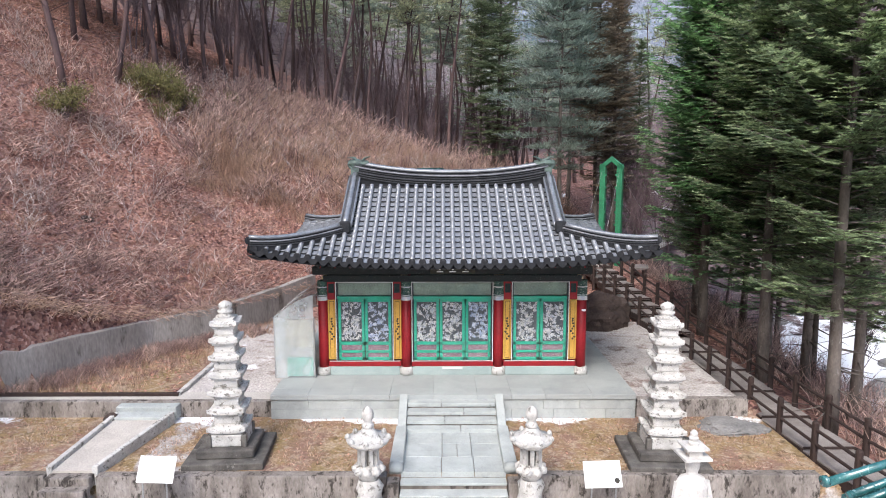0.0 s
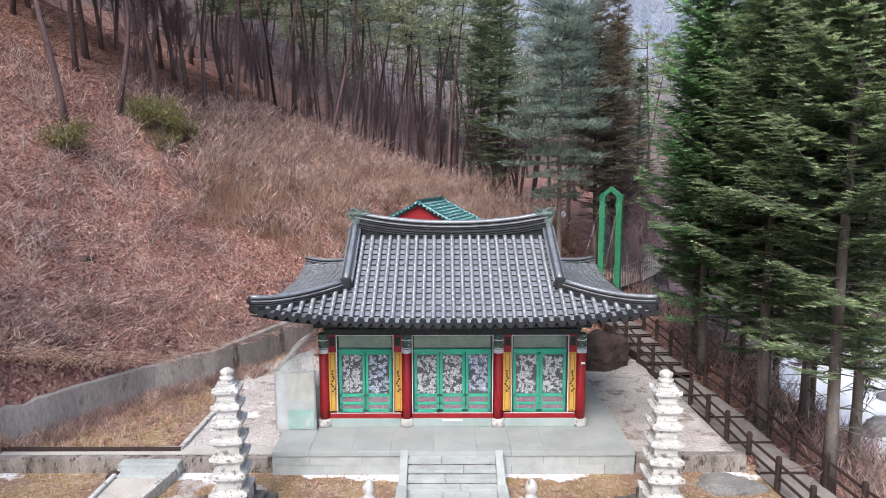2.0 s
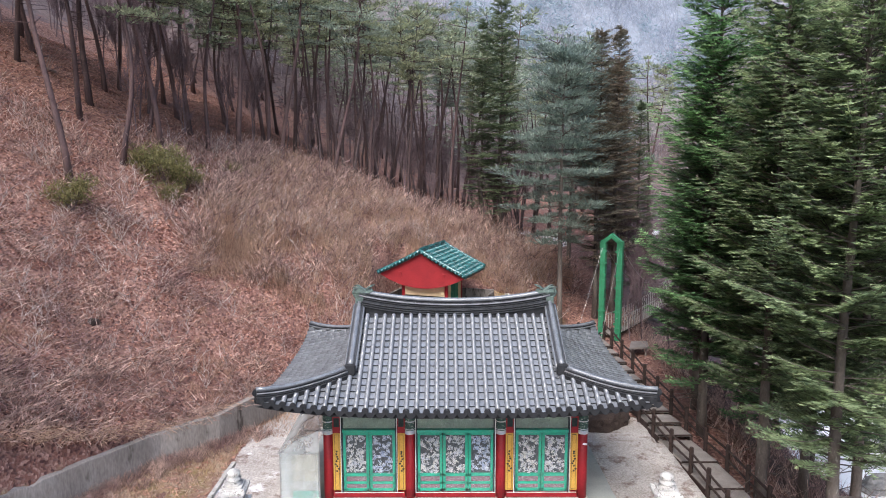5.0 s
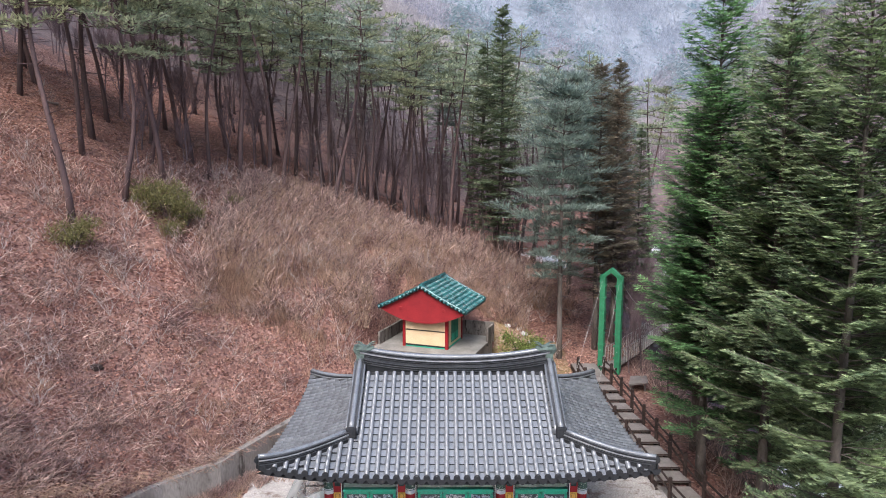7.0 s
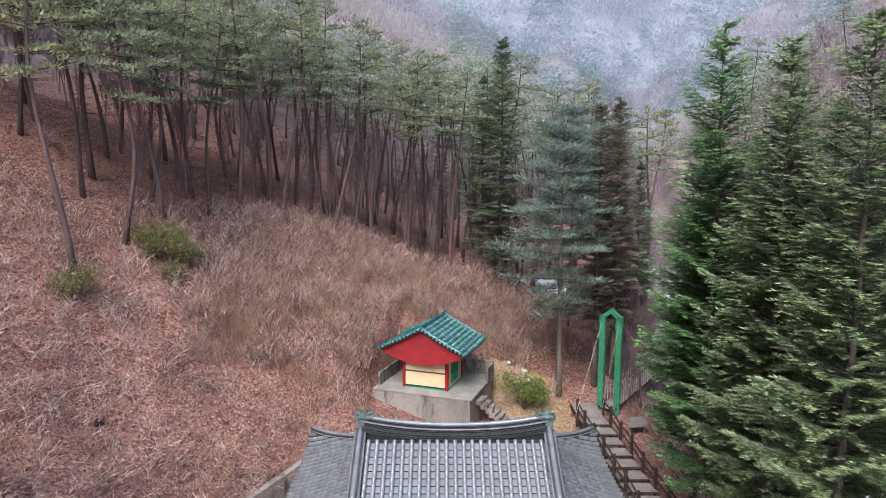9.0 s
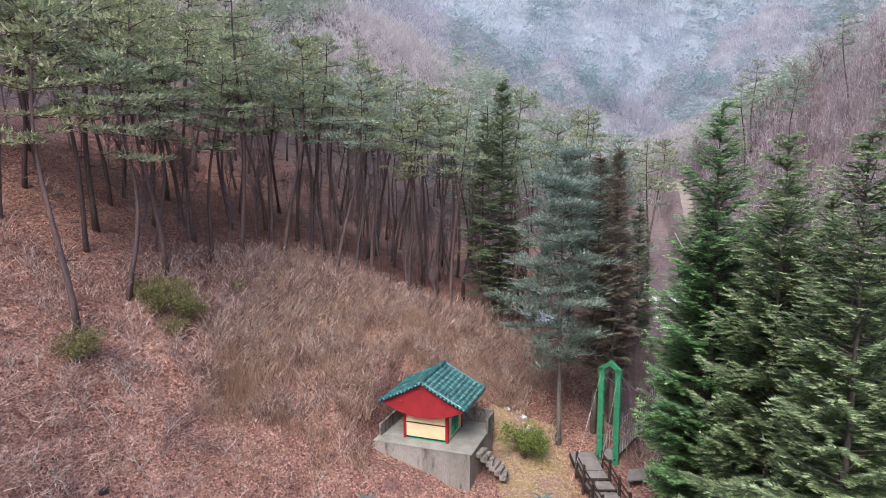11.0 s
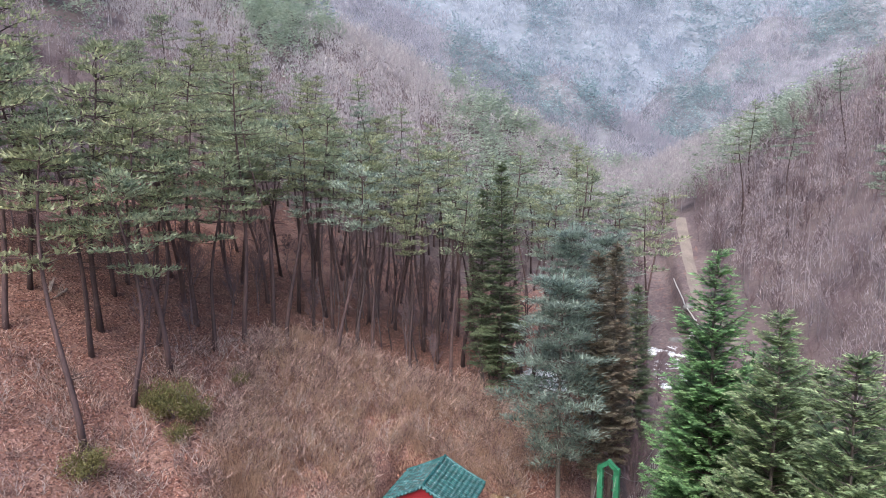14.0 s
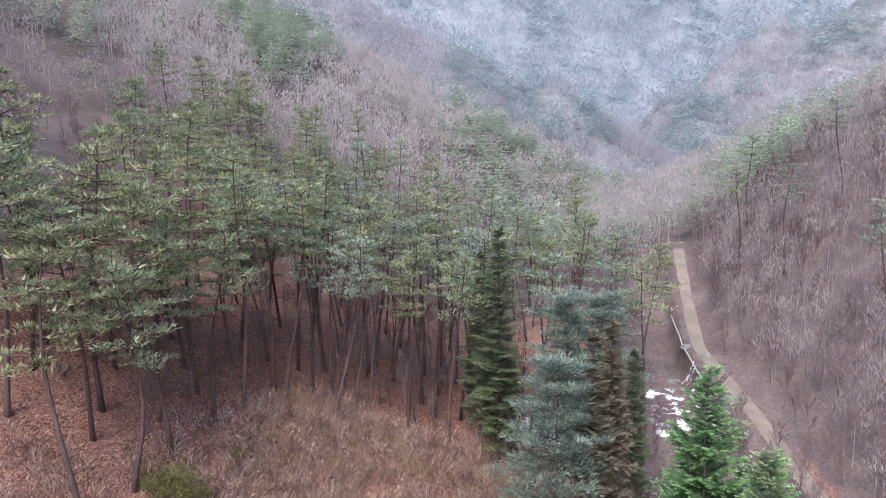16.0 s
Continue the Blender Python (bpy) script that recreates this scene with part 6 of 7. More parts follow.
def build_pole(seed, height, name, label):
    """A slim crooked forest tree, leafless, with a few short side branches."""
    rnd = random.Random(seed)
    t = thing(name, pose(0, 0, 0), label, "tree", "slim leafless trees")
    pts = [Vector((0.35 * math.sin(i * 0.7 + seed) + 0.12 * i * math.cos(seed), 0.3 * math.cos(i * 0.9 + seed), height * i / 8 - 0.3 * (i == 0))) for i in range(9)]
    g = Geo().tube(pts, [lerp(0.105, 0.015, (i / 8) ** 0.9) for i in range(9)], 5)
    tw = Geo()
    for _ in range(22):
        q = rnd.uniform(0.3, 0.98)
        i = int(q * 8)
        p = pts[i].lerp(pts[min(8, i + 1)], q * 8 - i)
        a = rnd.random() * 6.28
        L = rnd.uniform(0.6, 2.2)
        d = Vector((math.cos(a), math.sin(a), rnd.uniform(0.4, 1.3))).normalized()
        g.tube([p, p + d * L], [0.025, 0.008], 3, caps=False)
        for _k in range(5):
            e = p + d * L * rnd.uniform(0.4, 1)
            blade(tw, e, (d + Vector((rnd.uniform(-1, 1), rnd.uniform(-1, 1), rnd.uniform(-0.2, 0.8))) * 0.8).normalized(), L * rnd.uniform(0.3, 0.6), 0.016, Vector((rnd.uniform(-1, 1), rnd.uniform(-1, 1), 0.2)))
    part("trunk", g, M_POLEBARK, t, smooth=True)
    part("crown", tw, M_BARE, t)
    return t


def build_fir(seed, height, bare, needles, name, label, reach=2.6, droop=0.35, group="firs beside the boardwalk", thin=0.0, tips=None, fine=1.0):
    """A fir: straight trunk, whorls of drooping flat sprays with paler tips."""
    rnd = random.Random(seed)
    t = thing(name, pose(0, 0, 0), label, "tree", group)
    pts = [Vector((0.05 * math.sin(i + seed), 0.05 * math.cos(i * 1.3 + seed), height * i / 8 - 0.4 * (i == 0))) for i in range(9)]
    g = Geo().tube(pts, [lerp(0.2, 0.015, i / 8) * (height / 20) ** 0.7 * (1.2 if i == 0 else 1) for i in range(9)], 10)
    for _ in range(18):
        z = rnd.uniform(0.12, 1) * bare
        a = rnd.random() * 6.28
        L = rnd.uniform(0.5, 1.8)
        g.tube([(0, 0, z), (math.cos(a) * L, math.sin(a) * L, z - 0.25 * L)], [0.025, 0.006], 4)
    crown, fresh = Geo(), Geo()
    z = bare
    while z < height - 0.15:
        q = (z - bare) / (height - bare)
        L0 = reach * (1 - q) ** 0.62 * (0.55 + 0.45 * smooth(0, 0.3, q)) + 0.15
        m = 6 if q < 0.8 else 5
        off = rnd.random() * 6.28
        for k in range(m):
            a = off + 6.28 * k / m + rnd.uniform(-0.3, 0.3)
            L = L0 * rnd.uniform(0.55, 1.14)
            if q < 0.3 and rnd.random() < thin - 1.6 * q:
                continue
            out = Vector((math.cos(a), math.sin(a), 0))
            side = Vector((-out.y, out.x, 0))
            rise = lerp(-droop, 0.5, q ** 0.8) + rnd.uniform(-0.2, 0.14)
            base = Vector((0, 0, z + rnd.uniform(-0.3, 0.3)))
            def spine(u):
                return base + out * (L * u) + Vector((0, 0, L * (rise * u + 0.27 * u * u)))
            g.tube([base, spine(0.5), spine(1.0)], [0.03, 0.018, 0.006], 3, caps=False)
            steps = max(4, int(L / (0.2 * fine)))
            for i in range(steps):
                u = lerp(0.14, 1.0, (i + rnd.random() * 0.5) / steps)
                p = spine(u)
                w = (0.2 + 0.62 * L * (1 - u) ** 0.8 * smooth(0.05, 0.4, u)) * rnd.uniform(0.65, 1.15)
                w = min(w, 1.15)
                for sgn in (-1, 1):
                    lift = rnd.uniform(-0.12, 0.26)
                    d = (side * sgn * 0.8 + out * rnd.uniform(0.55, 0.9) + Vector((0, 0, lift))).normalized()
                    cross = (out * 0.8 - side * sgn * 0.6).normalized()
                    nb = max(2, int(w / (0.105 * fine)))
                    for b in range(nb):
                        v = (b + 0.6) / nb
                        pp = p + d * (w * v) - Vector((0, 0, 0.05 * w * v * v))
                        # pale tips grow rarer low down, putting the lower crown's shade into colour
                        dst = fresh if tips is not None and (v > 0.62 or u > 0.86) and rnd.random() < 0.3 + 1.2 * q else crown
                        for e_ in (1, -1):
                            dd = (d * 0.7 + cross * e_ * rnd.uniform(0.5, 0.95) + Vector((0, 0, rnd.uniform(0.0, 0.3)))).normalized()
                            blade(dst, pp, dd, 0.205 * fine * (1.15 - 0.4 * v) * rnd.uniform(0.75, 1.25), 0.066 * fine, Vector((rnd.uniform(-0.35, 0.35), rnd.uniform(-0.35, 0.35), 1)))
                blade(fresh if tips is not None and u > 0.8 and q > 0.3 else crown, p, (out + Vector((0, 0, rise * 0.5 + 0.2))).normalized(), 0.24, 0.06, Vector((rnd.uniform(-0.4, 0.4), 0, 1)))
        z += lerp(0.5, 0.31, q)
    for _ in range(20):
        blade(crown, Vector((0, 0, height - rnd.random() * 0.7)), Vector((rnd.uniform(-0.5, 0.5), rnd.uniform(-0.5, 0.5), 1)).normalized(), 0.3, 0.06, Vector((1, 0, 0)))
    part("trunk", g, M_BARKF, t, smooth=True)
    part("crown", crown, needles, t)
    if tips is not None:
        part("fresh_growth", fresh, tips, t, "paler yellow-green spray tips")
    return t


def build_bare(seed, height, name, label, group, twiggy=1.0, spread=1.0):
    """A leafless broadleaf tree with fine branching."""
    rnd = random.Random(seed)
    t = thing(name, pose(0, 0, 0), label, "tree", group)
    g, tw = Geo(), Geo()
    def grow(p, d, L, r, level):
        bend = Vector((rnd.uniform(-1, 1), rnd.uniform(-1, 1), 0.4)) * 0.12
        mid = p + d * (L * 0.5) + bend * L * 0.5
        end = mid + (d + bend).normalized() * (L * 0.5)
        if level < 2:
            g.tube([p, mid, end], [r, r * 0.8, r * 0.5], 6 if level == 0 else 4, caps=False)
        elif level == 2:
            tw.tube([p, end], [r, r * 0.5], 3, caps=False)
        else:
            blade(tw, p, (end - p).normalized(), L, 0.03 if level == 3 else 0.024, Vector((rnd.uniform(-1, 1), rnd.uniform(-1, 1), 0.2)))
        if level >= 4:
            return
        n = (9, 6, int(6 * twiggy), int(3 * twiggy))[level]
        for k in range(n):
            u = rnd.uniform(0.3 if level else 0.32, 1.0)
            q = p.lerp(mid, u * 2) if u < 0.5 else mid.lerp(end, u * 2 - 1)
            a = rnd.random() * 6.28
            nd = (d + Vector((math.cos(a), math.sin(a), 0.3)) * rnd.uniform(0.4, 0.85) * spread).normalized()
            grow(q, nd, L * rnd.uniform(0.36, 0.58), max(0.008, r * 0.42), level + 1)
    grow(Vector((0, 0, -0.3)), Vector((rnd.uniform(-0.08, 0.08), rnd.uniform(-0.08, 0.08), 1)).normalized(), height * 0.72, 0.011 * height, 0)
    part("trunk", g, M_BARE, t, smooth=True)
    part("crown", tw, M_BARE, t)
    return t


def plant(proto, spots, first, rnd, tilt=0.0):
    """The first spot takes the tree itself, the rest copies."""
    for i, (x, y, s) in enumerate(spots):
        m = pose(x, y, ground_z(x, y) - 0.1, rnd.gauss(0, tilt), rnd.gauss(0, tilt), rnd.uniform(0, 360)) @ Matrix.Diagonal((s * 0.97, s * 0.97, s, 1))
        if i == 0 and first:
            proto.matrix_basis = m
            first = False
        else:
            copy_thing(proto, m)


rnd = random.Random(17)
# firs in a row beyond the boardwalk
firs = [build_fir(40 + i, 20.8, b, M_FIRG if i == 1 else M_FIR, "fir_tree", "tall green fir with drooping sprays and a bare lower trunk", 3.5, 0.06, thin=h, tips=M_FIRGT if i == 1 else M_FIRTIP) for i, (b, h) in enumerate(((4.2, 0.4), (2.8, 0.3), (3.8, 0.5)))]
fir_spots = [(11.1, -2.5, 1.0), (11.0, 6.8, 1.05), (11.2, 1.9, 0.99), (13.0, 2.2, 0.92), (12.6, 4.3, 0.9), (13.0, -0.6, 0.94), (11.6, 9.3, 0.86), (13.4, 8.2, 0.8), (12.6, 11.2, 0.85), (15.4, 6.0, 0.8), (15.2, 18.0, 0.74), (16.4, 10.8, 0.78), (15.8, 1.5, 0.85)]
for i in range(3):
    plant(firs[i], fir_spots[i::3], True, rnd)
# single conifers behind the shrine
blue = build_pine(60, 17.5, 5.6, M_BLUE, "blue_pine", "blue-green pine with shaggy layered branches behind the footbridge", 1.05, 2.6, "conifers behind the shrine", 0.12, 0.06, M_BARKF, 0.58, 0.5)
plant(blue, [(6.9, 19.2, 0.98), (9.4, 29.5, 1.0), (13.5, 35, 1.0)], True, rnd)
rust = build_fir(61, 18.0, 4.0, M_RUST, "rusty_pine", "brown-tinged conifer with thinning needles", 2.0, 0.25, "conifers behind the shrine", fine=1.2)
plant(rust, [(9.4, 20.6, 1.0), (10.9, 22.0, 1.02), (11.8, 25.5, 0.95)], True, rnd)
spruce = build_fir(62, 20.0, 3.0, M_SPRUCE, "slim_spruce", "slim dark spruce at the edge of the wood", 2.7, 0.45, "conifers behind the shrine", fine=1.3)
plant(spruce, [(4.2, 30.7, 1.0), (3.0, 34.5, 0.86), (14.5, 29.0, 0.8)], True, rnd)

# the pine wood on the slope, from its lower edge upwards
EDGE = ((-27.0, 12.0), (-19.5, 12.6), (-17.7, 19.0), (-12.0, 28.5), (-2.6, 31.0), (6.0, 31.5), (12.0, 34.0))
pines = [build_pine(80 + i, h, b, n, "pine_tree", "tall red pine with a bare reddish trunk and high crown", w) for i, (h, b, n, w) in enumerate(((18.0, 12.8, M_PINE, 0.95), (18.8, 13.4, M_PINEG, 0.95), (15.5, 9.2, M_PINE, 0.95), (17.2, 12.2, M_PINEB, 0.9), (14.5, 8.4, M_PINEG, 0.95)))]
spots = [(-19.5, 12.5, 1.05), (-17.8, 16.2, 0.95), (-17.7, 19.2, 1.0), (-20.5, 17.2, 1.05), (-24.3, 15.6, 1.0), (-25.3, 19.7, 1.05), (-21.6, 19.7, 1.05), (-12.0, 29.2, 0.95), (-10.8, 37.8, 1.0), (-6.6, 44.0, 1.0), (-2.6, 31.5, 0.85), (0.4, 32.6, 0.9), (-2.7, 39.4, 1.0), (-18.6, 34.8, 1.0), (-17.7, 36.9, 1.0), (-15.8, 43.0, 1.05), (-20.3, 28.5, 1.0)]
poles = []
tries = 0
while len(spots) < 132 and tries < 16000:
    tries += 1
    band = len(spots) < 52
    x, y = (rnd.uniform(-30, 6), rnd.uniform(14, 52)) if band else (rnd.uniform(-52, 24), rnd.uniform(14, 92))
    edge = along(EDGE, x)
    if y < edge + 0.5 or x > river_x(y) - (9 if y < 40 else 3) or (x > 3 and y < 36) or (band and y > edge + 15):
        continue
    # a stretch of leafless trees high on the slope
    if x < -0.5 * (y + 20) and 24 < y < 70 and rnd.random() < 0.93:
        continue
    if x < -0.42 * (y + 20) and y > 46 and rnd.random() < 0.6:
        continue
    gap = 2.4 if band else 3.6 if y < 45 else 3.7
    if all((x - a) ** 2 + (y - b) ** 2 > gap * gap for a, b, _ in spots):
        spots.append((x, y, rnd.uniform(0.8, 1.1) * (0.85 if y > 60 else 1)))
tries = 0
while len(spots) < 162 and tries < 6000:
    tries += 1
    x, y = rnd.uniform(-36, 2), rnd.uniform(50, 86)
    if all((x - a) ** 2 + (y - b) ** 2 > 9.5 for a, b, _ in spots):
        spots.append((x, y, rnd.uniform(0.8, 1.0)))
tries = 0
while len(poles) < 66 and tries < 9000:
    tries += 1
    x, y = 7.5 - 22 * rnd.random() ** 1.5, rnd.uniform(26, 50)
    if y < along(EDGE, x) - 0.5 or (x > 3 and y < 32) or x > river_x(y) - 9:
        continue
    if all((x - a) ** 2 + (y - b) ** 2 > 0.8 for a, b, _ in spots + poles):
        poles.append((x, y, rnd.uniform(0.75, 1.15)))
pole_kinds = [build_pole(150 + i, h, "slim_tree", "slim dark leafless tree at the edge of the pine wood") for i, h in enumerate((10.5, 9.0, 12.0))]
# a slim tree at three of every four spots keeps the edge of the wood open
for i in range(3):
    plant(pole_kinds[i], poles[i::4], True, rnd, 4.0)
high = [s for s in spots if s[0] > -15 and s[1] > 24]
low = [s for s in spots if not (s[0] > -15 and s[1] > 24)]
for i, k in enumerate((0, 1, 3)):
    plant(pines[k], high[i::3], True, rnd, 3.2)
for i, k in enumerate((2, 4)):
    plant(pines[k], low[i::2], True, rnd, 1.4)

# leafless trees: in the wood, along the stream and over the road
bares = [build_bare(120 + i, h, "bare_tree", "leafless grey-brown tree with fine twigs", "leafless trees", spread=s) for i, (h, s) in enumerate(((11.0, 0.85), (9.0, 0.65), (13.0, 1.0)))]
bspots = [(11.3, 22.5, 0.55), (12.4, 15.0, 0.6), (14.0, 11.5, 0.55), (15.5, 3.0, 0.6), (13.2, 24.5, 0.95), (12.2, 28.0, 1.05), (10.9, 17.6, 0.62), (12.1, 19.2, 0.9), (12.9, 21.6, 0.95), (14.2, 26.5, 1.05), (13.6, 31.5, 1.1), (15.5, 33.5, 1.1), (16.2, 29.0, 1.0), (17.2, 36.0, 1.0)]
tries = 0
while len(bspots) < 290 and tries < 12000:
    tries += 1
    side = rnd.random()
    if side < 0.24:
        x, y = rnd.uniform(-30, 8), rnd.uniform(18, 66)
        if y < along(EDGE, x) + 2:
            continue
    elif side < 0.58:
        y = rnd.uniform(22, 72)
        x = -rnd.uniform(0.4, 0.66) * (y + 20)
    elif side < 0.7:
        y = rnd.uniform(18, 84)
        x = river_x(y) + rnd.choice((-1, 1)) * rnd.uniform(3.0, 8.0)
        if abs(x - road_x(y)) < 2.2:
            continue
    else:
        y = rnd.uniform(22, 90)
        x = road_x(y) + 1.8 + 30 * rnd.random() ** 1.4
    if all((x - a) ** 2 + (y - b) ** 2 > 4.6 for a, b, _ in bspots):
        bspots.append((x, y, rnd.uniform(0.6, 1.0)))
for i in range(3):
    plant(bares[i], bspots[i::3], True, rnd)
rspots = []
while len(rspots) < 10:
    y = rnd.uniform(30, 95)
    x = road_x(y) + rnd.uniform(3, 34)
    if all((x - a) ** 2 + (y - b) ** 2 > 30 for a, b, _ in rspots):
        rspots.append((x, y, rnd.uniform(0.65, 0.85)))
for i in range(2):
    plant(pines[1 + 2 * i], rspots[i::2], False, rnd)


# ---- brush and litter on the slope ----
def make_brush():
    rnd = random.Random(33)
    g, straw = Geo(), Geo()
    n = 0
    while n < 4600:
        x, y = rnd.uniform(-27, 9), rnd.uniform(-3, 33)
        d = x - along(WALL_LINE, y)
        if y < 11 and d > -0.3:
            continue
        if y > along(EDGE, x) + 3 or (-4.8 < x < 6.6 and y < 21) or (x > 0 and y < 13) or (x > 5 and y < 24):
            continue
        if noise.noise((x * 0.3, y * 0.3, 7)) < -0.15 and rnd.random() < 0.75:
            continue
        if x < -5 and y > 2 and y < 0.5 * (x + 38) and rnd.random() < 0.6:
            continue
        if y > 9 and x < -14 and rnd.random() < 0.75:
            continue
        n += 1
        z = ground_z(x, y)
        tall = 0.55 + 0.9 * max(0, noise.noise((x * 0.12, y * 0.12, 4)) + 0.35) + rnd.uniform(0, 0.4)
        if 14 < y and x > -14:
            tall *= 1.25
        near = y < 14
        dst = straw if noise.noise((x * 0.22, y * 0.22, 12)) > 0.36 or (y > 12 and x > -13 and rnd.random() < 0.6) else g
        wild = 0.75 if y < 13 else 0.45
        for k in range(9 if dst is g else 22):
            a = rnd.random() * 6.28
            h = tall * rnd.uniform(0.5, 1.15) * ((0.85 if y > 12 else 0.55) if dst is straw else 1)
            p = Vector((x + rnd.uniform(-0.3, 0.3), y + rnd.uniform(-0.3, 0.3), z - 0.05))
            d = Vector((math.cos(a) * wild, math.sin(a) * wild, rnd.uniform(0.5, 1))).normalized()
            w = 0.024 if near else 0.034
            if dst is straw:
                d = (d + Vector((0, 0, 0.9 if y > 12 else 0.2))).normalized()
                blade(dst, p, d, h, w * 0.55, Vector((math.sin(a), math.cos(a), 0)))
                e = (d + Vector((rnd.uniform(-0.8, 0.8), rnd.uniform(-0.8, 0.8), 0.3))).normalized()
                blade(dst, p + d * (h * rnd.uniform(0.3, 0.7)), e, h * 0.45, w * 0.4, Vector((rnd.uniform(-1, 1), rnd.uniform(-1, 1), 0)))
                continue
            # an arching stem in three lengths with side shoots
            for s_ in range(3):
                blade(g, p, d, h * 0.4, w, Vector((math.sin(a), math.cos(a), 0)))
                p = p + d * (h * 0.38)
                d = (d + Vector((rnd.uniform(-0.5, 0.5), rnd.uniform(-0.5, 0.5), -0.3 * wild))).normalized()
                e = (d + Vector((rnd.uniform(-1, 1), rnd.uniform(-1, 1), 0.3))).normalized()
                blade(g, p, e, h * rnd.uniform(0.2, 0.4), w * 0.8, Vector((rnd.uniform(-1, 1), rnd.uniform(-1, 1), 0)))
    # dry grass on the terrace beds and at the foot of the long wall, twigs on the stream bank
    for _ in range(16000):
        u = rnd.random()
        if u < 0.72:
            x, y, z, h = rnd.uniform(-14, 9), rnd.uniform(-5.5, -1.9), GARDEN, rnd.uniform(0.05, 0.14)
            if abs(x) < 1.7 or -10 < x < -8.2 or noise.noise((x * 0.8, y * 0.8, 2)) < -0.05:
                continue
        else:
            y = rnd.uniform(-1.2, 9)
            x, z, h = along(WALL_LINE, y) + 0.2 + rnd.random() ** 2 * 3.5, COURT, rnd.uniform(0.1, 0.4)
            if x > -8.6 and y < 6:
                continue
        a = rnd.random() * 6.28
        blade(straw, Vector((x, y, z - 0.01)), Vector((math.cos(a) * 0.6, math.sin(a) * 0.6, 1)).normalized(), h, 0.016, Vector((math.sin(a), math.cos(a), 0)))
    # stems that hang over the top of the long wall
    for _ in range(420):
        y = rnd.uniform(-9, 10.5)
        x = along(WALL_LINE, y) - rnd.uniform(0.1, 0.6)
        z = max(ground_z(x - 0.3, y), 0.9)
        dst = straw if rnd.random() < 0.55 else g
        for k in range(7):
            d = Vector((rnd.uniform(0.0, 1.0), rnd.uniform(-0.7, 0.5), rnd.uniform(0.1, 0.9))).normalized()
            p = Vector((x + rnd.uniform(-0.15, 0.15), y + rnd.uniform(-0.2, 0.2), z - 0.05))
            h = rnd.uniform(0.2, 0.5)
            blade(dst, p, d, h, 0.016, Vector((rnd.uniform(-1, 1), rnd.uniform(-1, 1), 0)))
            blade(dst, p + d * h * 0.9, (d + Vector((0.5, rnd.uniform(-0.4, 0.4), -0.9))).normalized(), h * 0.8, 0.013, Vector((rnd.uniform(-1, 1), 1, 0)))
    # dry shrubs along the foot of the long wall
    for _ in range(150):
        y = rnd.uniform(-1.2, 6.5)
        x = along(WALL_LINE, y) + 0.3 + rnd.random() ** 2 * 1.2
        for k in range(22):
            a = rnd.random() * 6.28
            d = Vector((math.cos(a) * 0.7, math.sin(a) * 0.7, 1)).normalized()
            h = rnd.uniform(0.2, 0.75)
            p = Vector((x + rnd.uniform(-0.15, 0.15), y + rnd.uniform(-0.15, 0.15), COURT - 0.02))
            blade(g, p, d, h, 0.014, Vector((math.sin(a), math.cos(a), 0)))
            blade(g, p + d * h * 0.5, (d + Vector((rnd.uniform(-1, 1), rnd.uniform(-1, 1), 0))).normalized(), h * 0.4, 0.01, Vector((0, 1, 0)))
    for _ in range(700):
        x, y = rnd.uniform(11.4, 16.5), rnd.uniform(-10, 24)
        z = ground_z(x, y)
        for k in range(7):
            a = rnd.random() * 6.28
            d = Vector((math.cos(a) * 0.6, math.sin(a) * 0.6, 1)).normalized()
            h = rnd.uniform(0.5, 1.7)
            blade(g, Vector((x, y, z - 0.05)), d, h, 0.02, Vector((math.sin(a), math.cos(a), 0)))
            e = (d + Vector((rnd.uniform(-1, 1), rnd.uniform(-1, 1), 0.2))).normalized()
            blade(g, Vector((x, y, z - 0.05)) + d * h * 0.6, e, h * 0.5, 0.014, Vector((0, 1, 0)))
    # leafless pale shrubs that fork low down
    pale = Geo()
    n = 0
    while n < 300:
        x, y = rnd.uniform(-26, 7), rnd.uniform(-3, 31)
        d0 = x - along(WALL_LINE, y)
        if (y < 11 and d0 > -0.5) or y > along(EDGE, x) + 2 or (-4.8 < x < 6.6 and y < 21) or (x > 0 and y < 13):
            continue
        n += 1
        z = ground_z(x, y)
        tall = rnd.uniform(0.7, 1.7) * (0.8 if y < 8 else 1)
        for k in range(rnd.choice((3, 4, 6))):
            a = rnd.random() * 6.28
            p = Vector((x, y, z - 0.05))
            d = Vector((math.cos(a) * 0.6, math.sin(a) * 0.6, 1)).normalized()
            for s_ in range(4):
                L = tall * 0.3
                blade(pale, p, d, L * 1.08, 0.022 - 0.003 * s_, Vector((math.sin(a), math.cos(a), 0)))
                for _k in range(2):
                    e = (d + Vector((rnd.uniform(-1, 1), rnd.uniform(-1, 1), rnd.uniform(-0.3, 0.6))) * 0.9).normalized()
                    blade(pale, p + d * L * rnd.random(), e, tall * rnd.uniform(0.2, 0.45), 0.013, Vector((rnd.uniform(-1, 1), rnd.uniform(-1, 1), 0)))
                p = p + d * L
                d = (d + Vector((rnd.uniform(-0.6, 0.6), rnd.uniform(-0.6, 0.6), 0.1))).normalized()
    solid("pale_shrub_twigs", pale, M_PALETWIG, "pale leafless forked shrubs on the brush slope", "brush", kind="stuff")
    solid("brush_thicket", g, M_TWIG, "dry reddish-brown brush covering the slope", "brush", kind="stuff")
    solid("dry_grass", straw, M_STRAW, "tufts of straw-coloured dry grass on the slope", "grass", kind="stuff")
    leaves = Geo()
